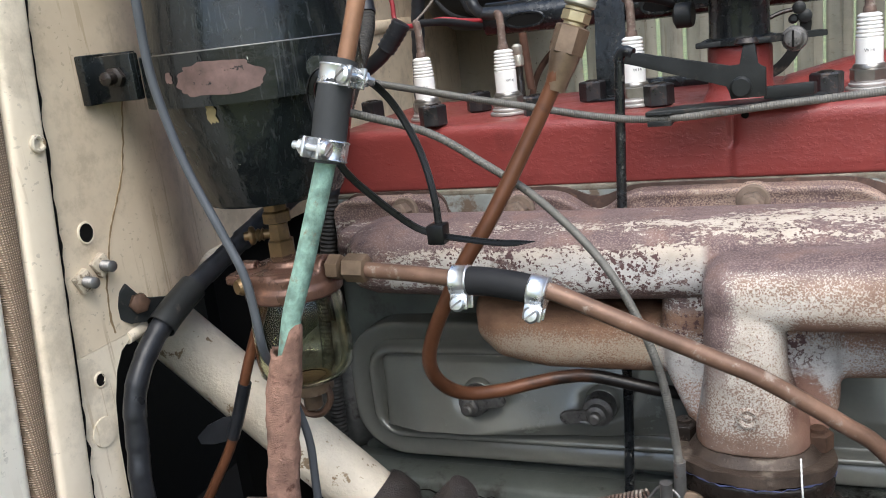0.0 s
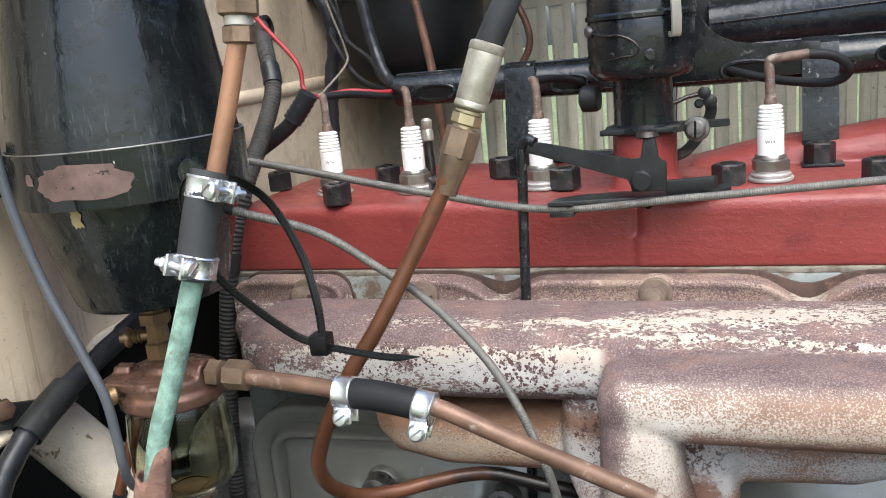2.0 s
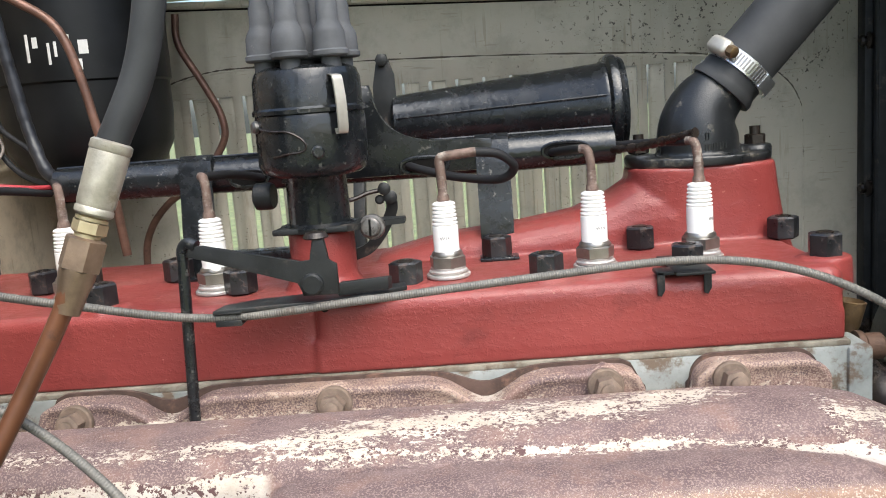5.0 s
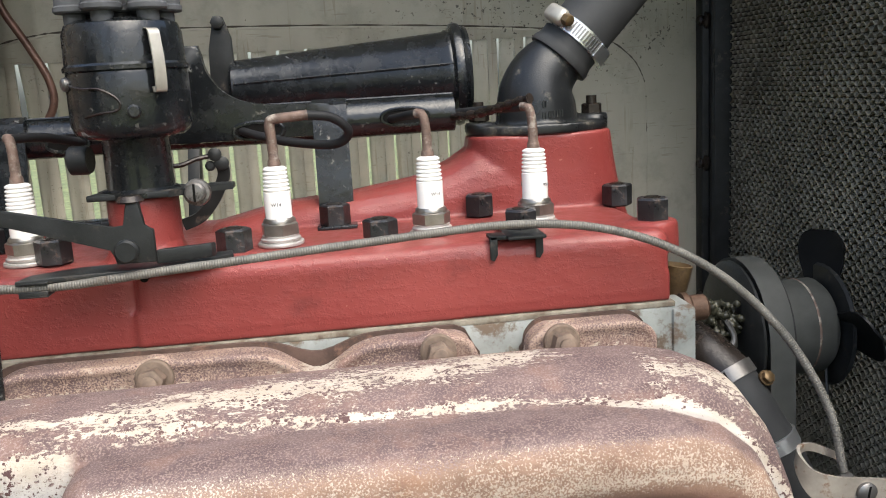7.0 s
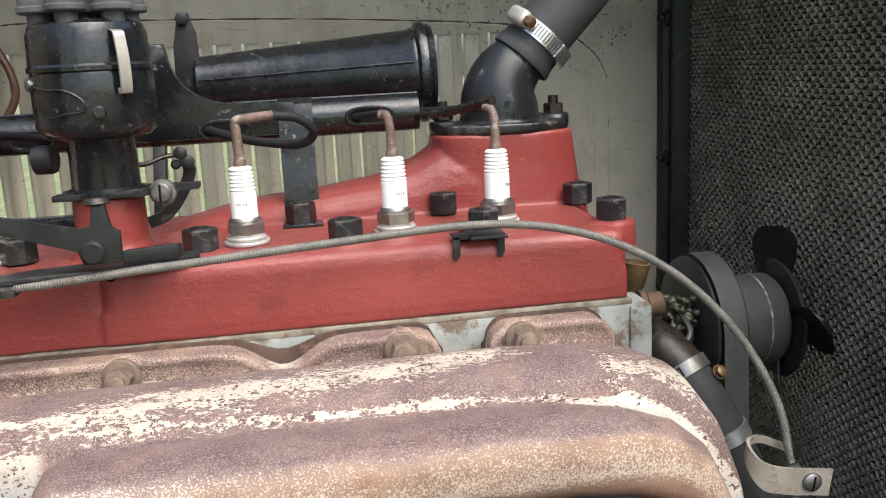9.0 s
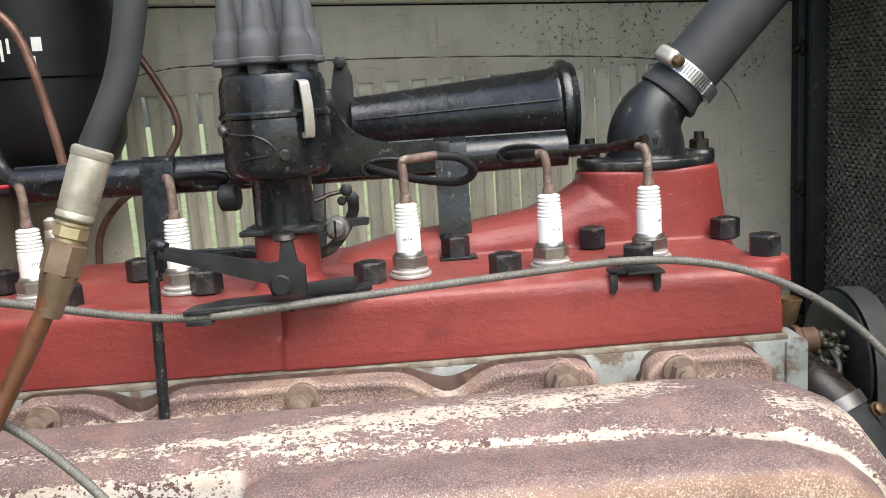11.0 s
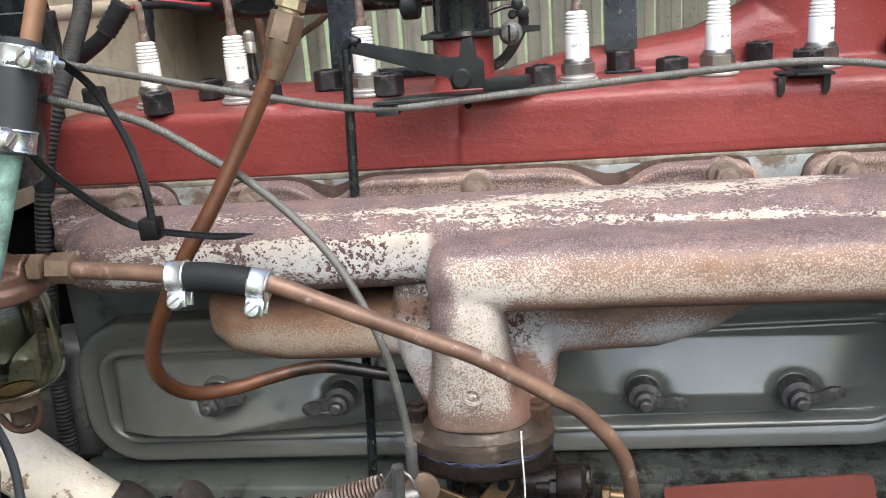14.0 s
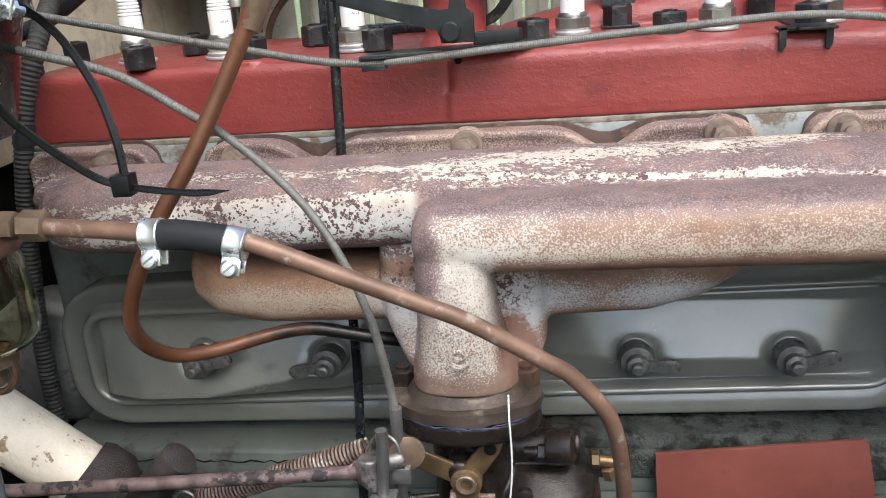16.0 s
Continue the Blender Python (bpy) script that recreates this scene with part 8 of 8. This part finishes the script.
    run("rear_pipe", [(-0.209, 0.44, 0.285), (-0.209, 0.44, 0.252), (-0.186, 0.44, 0.207), (-0.170, 0.44, 0.170), (-0.172, 0.44, 0.140), (-0.205, 0.44, 0.10), (-0.242, 0.44, 0.077), (-0.268, 0.44, 0.046), (-0.277, 0.44, 0.006), (-0.28, 0.44, -0.10)], 0.0042, M_PIPE, "thin copper pipe along the bonnet side", "pipe")
    run("cowl_loom", [(-0.388, 0.03, 0.205), (-0.360, 0.045, 0.187), (-0.357, 0.068, 0.150), (-0.356, 0.080, 0.130), (-0.360, 0.053, 0.104), (-0.365, 0.03, 0.07), (-0.37, 0.02, 0.0)], 0.0075, M_TAPE, "black taped loom against the bulkhead", "loom")
    sender = thing("oil_sender", (-0.182, 0.10, 0.049), "small plated sender with a dark neck behind the plugs", "sender")
    for nm, prof, mat in (("neck", [(0.0042, -0.009), (0.0042, 0.014), (0.0036, 0.015), (0.0036, 0.026)], M_OIL), ("body", [(0.0036, 0.026), (0.0050, 0.027), (0.0050, 0.034), (0.0040, 0.036)], M_NICKEL), ("cap", [(0.0040, 0.036), (0.0046, 0.037), (0.0046, 0.043), (0.0025, 0.045)], M_NICKEL)):
        bm = bmesh.new()
        lathe(bm, prof, Matrix.Translation((-0.182, 0.10, 0.057)), 18)
        part(nm, bm, mat, sender)
    # grommets
    for y, z, r in ((0.262, 0.258, 0.020), (0.215, 0.192, 0.014), (0.12, 0.285, 0.03)):
        g = bmesh.new()
        lathe(g, [(r, 0), (r, 0.004), (r * 0.75, 0.006), (r * 0.55, 0.004), (r * 0.55, 0.0)], aim((-0.3899, y, z), (1, 0, 0)), 24)
        single("grommet", g, M_RUBBER, "black rubber grommet in the bulkhead", "grommet", "grommets")
    # cable tie
    z = thing("cable_tie", (-0.14, -0.205, 0.02), "black nylon cable tie with its long tail", "cable tie")

    def strap(pts, w=0.0040, t=0.0015, point=0.0):
        bm = bmesh.new()
        rings = []
        line = curve(pts, 8)
        for i, (p, d, u, v) in enumerate(frames(line)):
            side = d.cross(Vector((0.3, -1, 0.25))).normalized()
            up = side.cross(d)
            k = min(1.0, 0.12 + (len(line) - 1 - i) / 6) if point else 1.0
            rings.append([bm.verts.new(p + side * a * k + up * b) for a, b in ((-w / 2, 0), (w / 2, 0), (w / 2, t), (w * 0.36, t * 1.1), (w * 0.28, t * 0.5), (-w * 0.28, t * 0.5), (-w * 0.36, t * 1.1), (-w / 2, t))])
        skin(bm, rings)
        return bm
    part("loop", strap([(-0.137, -0.207, 0.020), (-0.139, -0.205, 0.040), (-0.146, -0.202, 0.065), (-0.158, -0.205, 0.092), (-0.168, -0.22, 0.108), (-0.180, -0.235, 0.112), (-0.188, -0.235, 0.100), (-0.183, -0.235, 0.080), (-0.178, -0.230, 0.060), (-0.166, -0.222, 0.042), (-0.150, -0.213, 0.024), (-0.138, -0.208, 0.017)]), M_NYLON, z)
    part("tail", strap([(-0.134, -0.209, 0.0165), (-0.115, -0.211, 0.0145), (-0.098, -0.213, 0.0135), (-0.081, -0.214, 0.0145)], 0.0036, 0.0013, 1.0), M_NYLON, z)
    bm = bmesh.new()
    box(bm, (-0.1425, -0.2135, 0.0125), (-0.1325, -0.2035, 0.0235), 0.001)
    part("head", bm, M_NYLON, z)
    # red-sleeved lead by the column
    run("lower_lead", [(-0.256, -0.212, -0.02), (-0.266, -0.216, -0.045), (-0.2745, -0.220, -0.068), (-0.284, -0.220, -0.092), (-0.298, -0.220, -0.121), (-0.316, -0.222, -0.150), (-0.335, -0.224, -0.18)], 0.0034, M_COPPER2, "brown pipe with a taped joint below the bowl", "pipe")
    bm = bmesh.new()
    bm = tube(bm, curve([(-0.2765, -0.220, -0.074), (-0.284, -0.220, -0.092), (-0.294, -0.220, -0.113)], 4), 0.0043, 12)
    prism(bm, [(-0.287, -0.097), (-0.298, -0.099), (-0.312, -0.106), (-0.322, -0.115), (-0.320, -0.120), (-0.309, -0.119), (-0.293, -0.114)], 0.0008, Matrix(((1, 0, 0, 0), (0, 0, -1, -0.2205), (0, 1, 0, 0), (0, 0, 0, 1))))
    single("tape_joint", bm, M_TAPE, "black tape round the lower pipe", "tape")


wiring()


def cowl_hardware():
    def bolt(y, z, nm, label):
        b = thing(nm, (-0.33, y, z), label, "bolt", "cowl bolts")
        bm = bmesh.new()
        box(bm, (-0.0052, -0.0055, -0.001), (0.0052, 0.0055, 0.0042), 0.0008, 2, aim((-0.3299, y, z), (1, -0.2, 0), 14 + 900 * z))
        part("nut", bm, M_GRIMYCREAM, b)
        bm = bmesh.new()
        lathe(bm, [(0.0033 if k % 2 else 0.0028, 0.004 + 0.0008 * k) for k in range(12)] + [(0.002, 0.0135)], aim((-0.3299, y, z), (1, -0.2, 0)), 12)
        part("thread", bm, M_STEEL, b)
    bolt(-0.2625, 0.0165, "cowl_bolt", "plated bolt end and nut on the cream cowl")
    bolt(-0.2775, 0.0115, "cowl_bolt", "plated bolt end and nut on the cream cowl")
    for y, z, r in ((-0.267, 0.037, 0.0049), (-0.281, -0.0475, 0.0034)):
        bm = bmesh.new()
        lathe(bm, [(r * 1.25, 0), (r * 1.2, 0.0008), (r, 0.0008), (r * 0.95, 0.0003)], aim((-0.3299, y, z), (1, 0, 0)), 20)
        ring = [Vector((-0.3297, y + r * 1.12 * math.cos(a), z + r * 1.2 * math.sin(a))) for a in (2 * math.pi * k / 20 for k in range(21))]
        bare = bmesh.new()
        tube(bare, ring, 0.0008, 6, False)
        h = single("drilled_hole", bm, M_NEARBLACK, "bare-edged hole drilled in the cowl", "hole", "drilled holes")
        part("bare_edge", bare, M_CREAM, h, "raised cream burr")
    bm = bmesh.new()
    lathe(bm, [(0.009, 0), (0.0088, 0.001), (0.004, 0.0016)], aim((-0.3299, -0.2865, -0.078), (1, 0, 0)), 24)
    single("blank_plug", bm, M_CREAM, "round blanking plug painted cream", "plug")
    for y, z in ((-0.294, 0.092), (-0.335, -0.10)):
        bm = bmesh.new()
        lathe(bm, [(0.0050, 0.0), (0.0050, 0.0018), (0.0040, 0.0024), (0.0030, 0.0022), (0.0024, 0.0006), (0.001, 0.0005)], aim((-0.3253, y + 0.004, z), (1, 0, 0)), 10)
        single("edge_screw", bm, M_COLUMN, "painted-over screw in the cowl edge", "screw", "edge screws")


cowl_hardware()
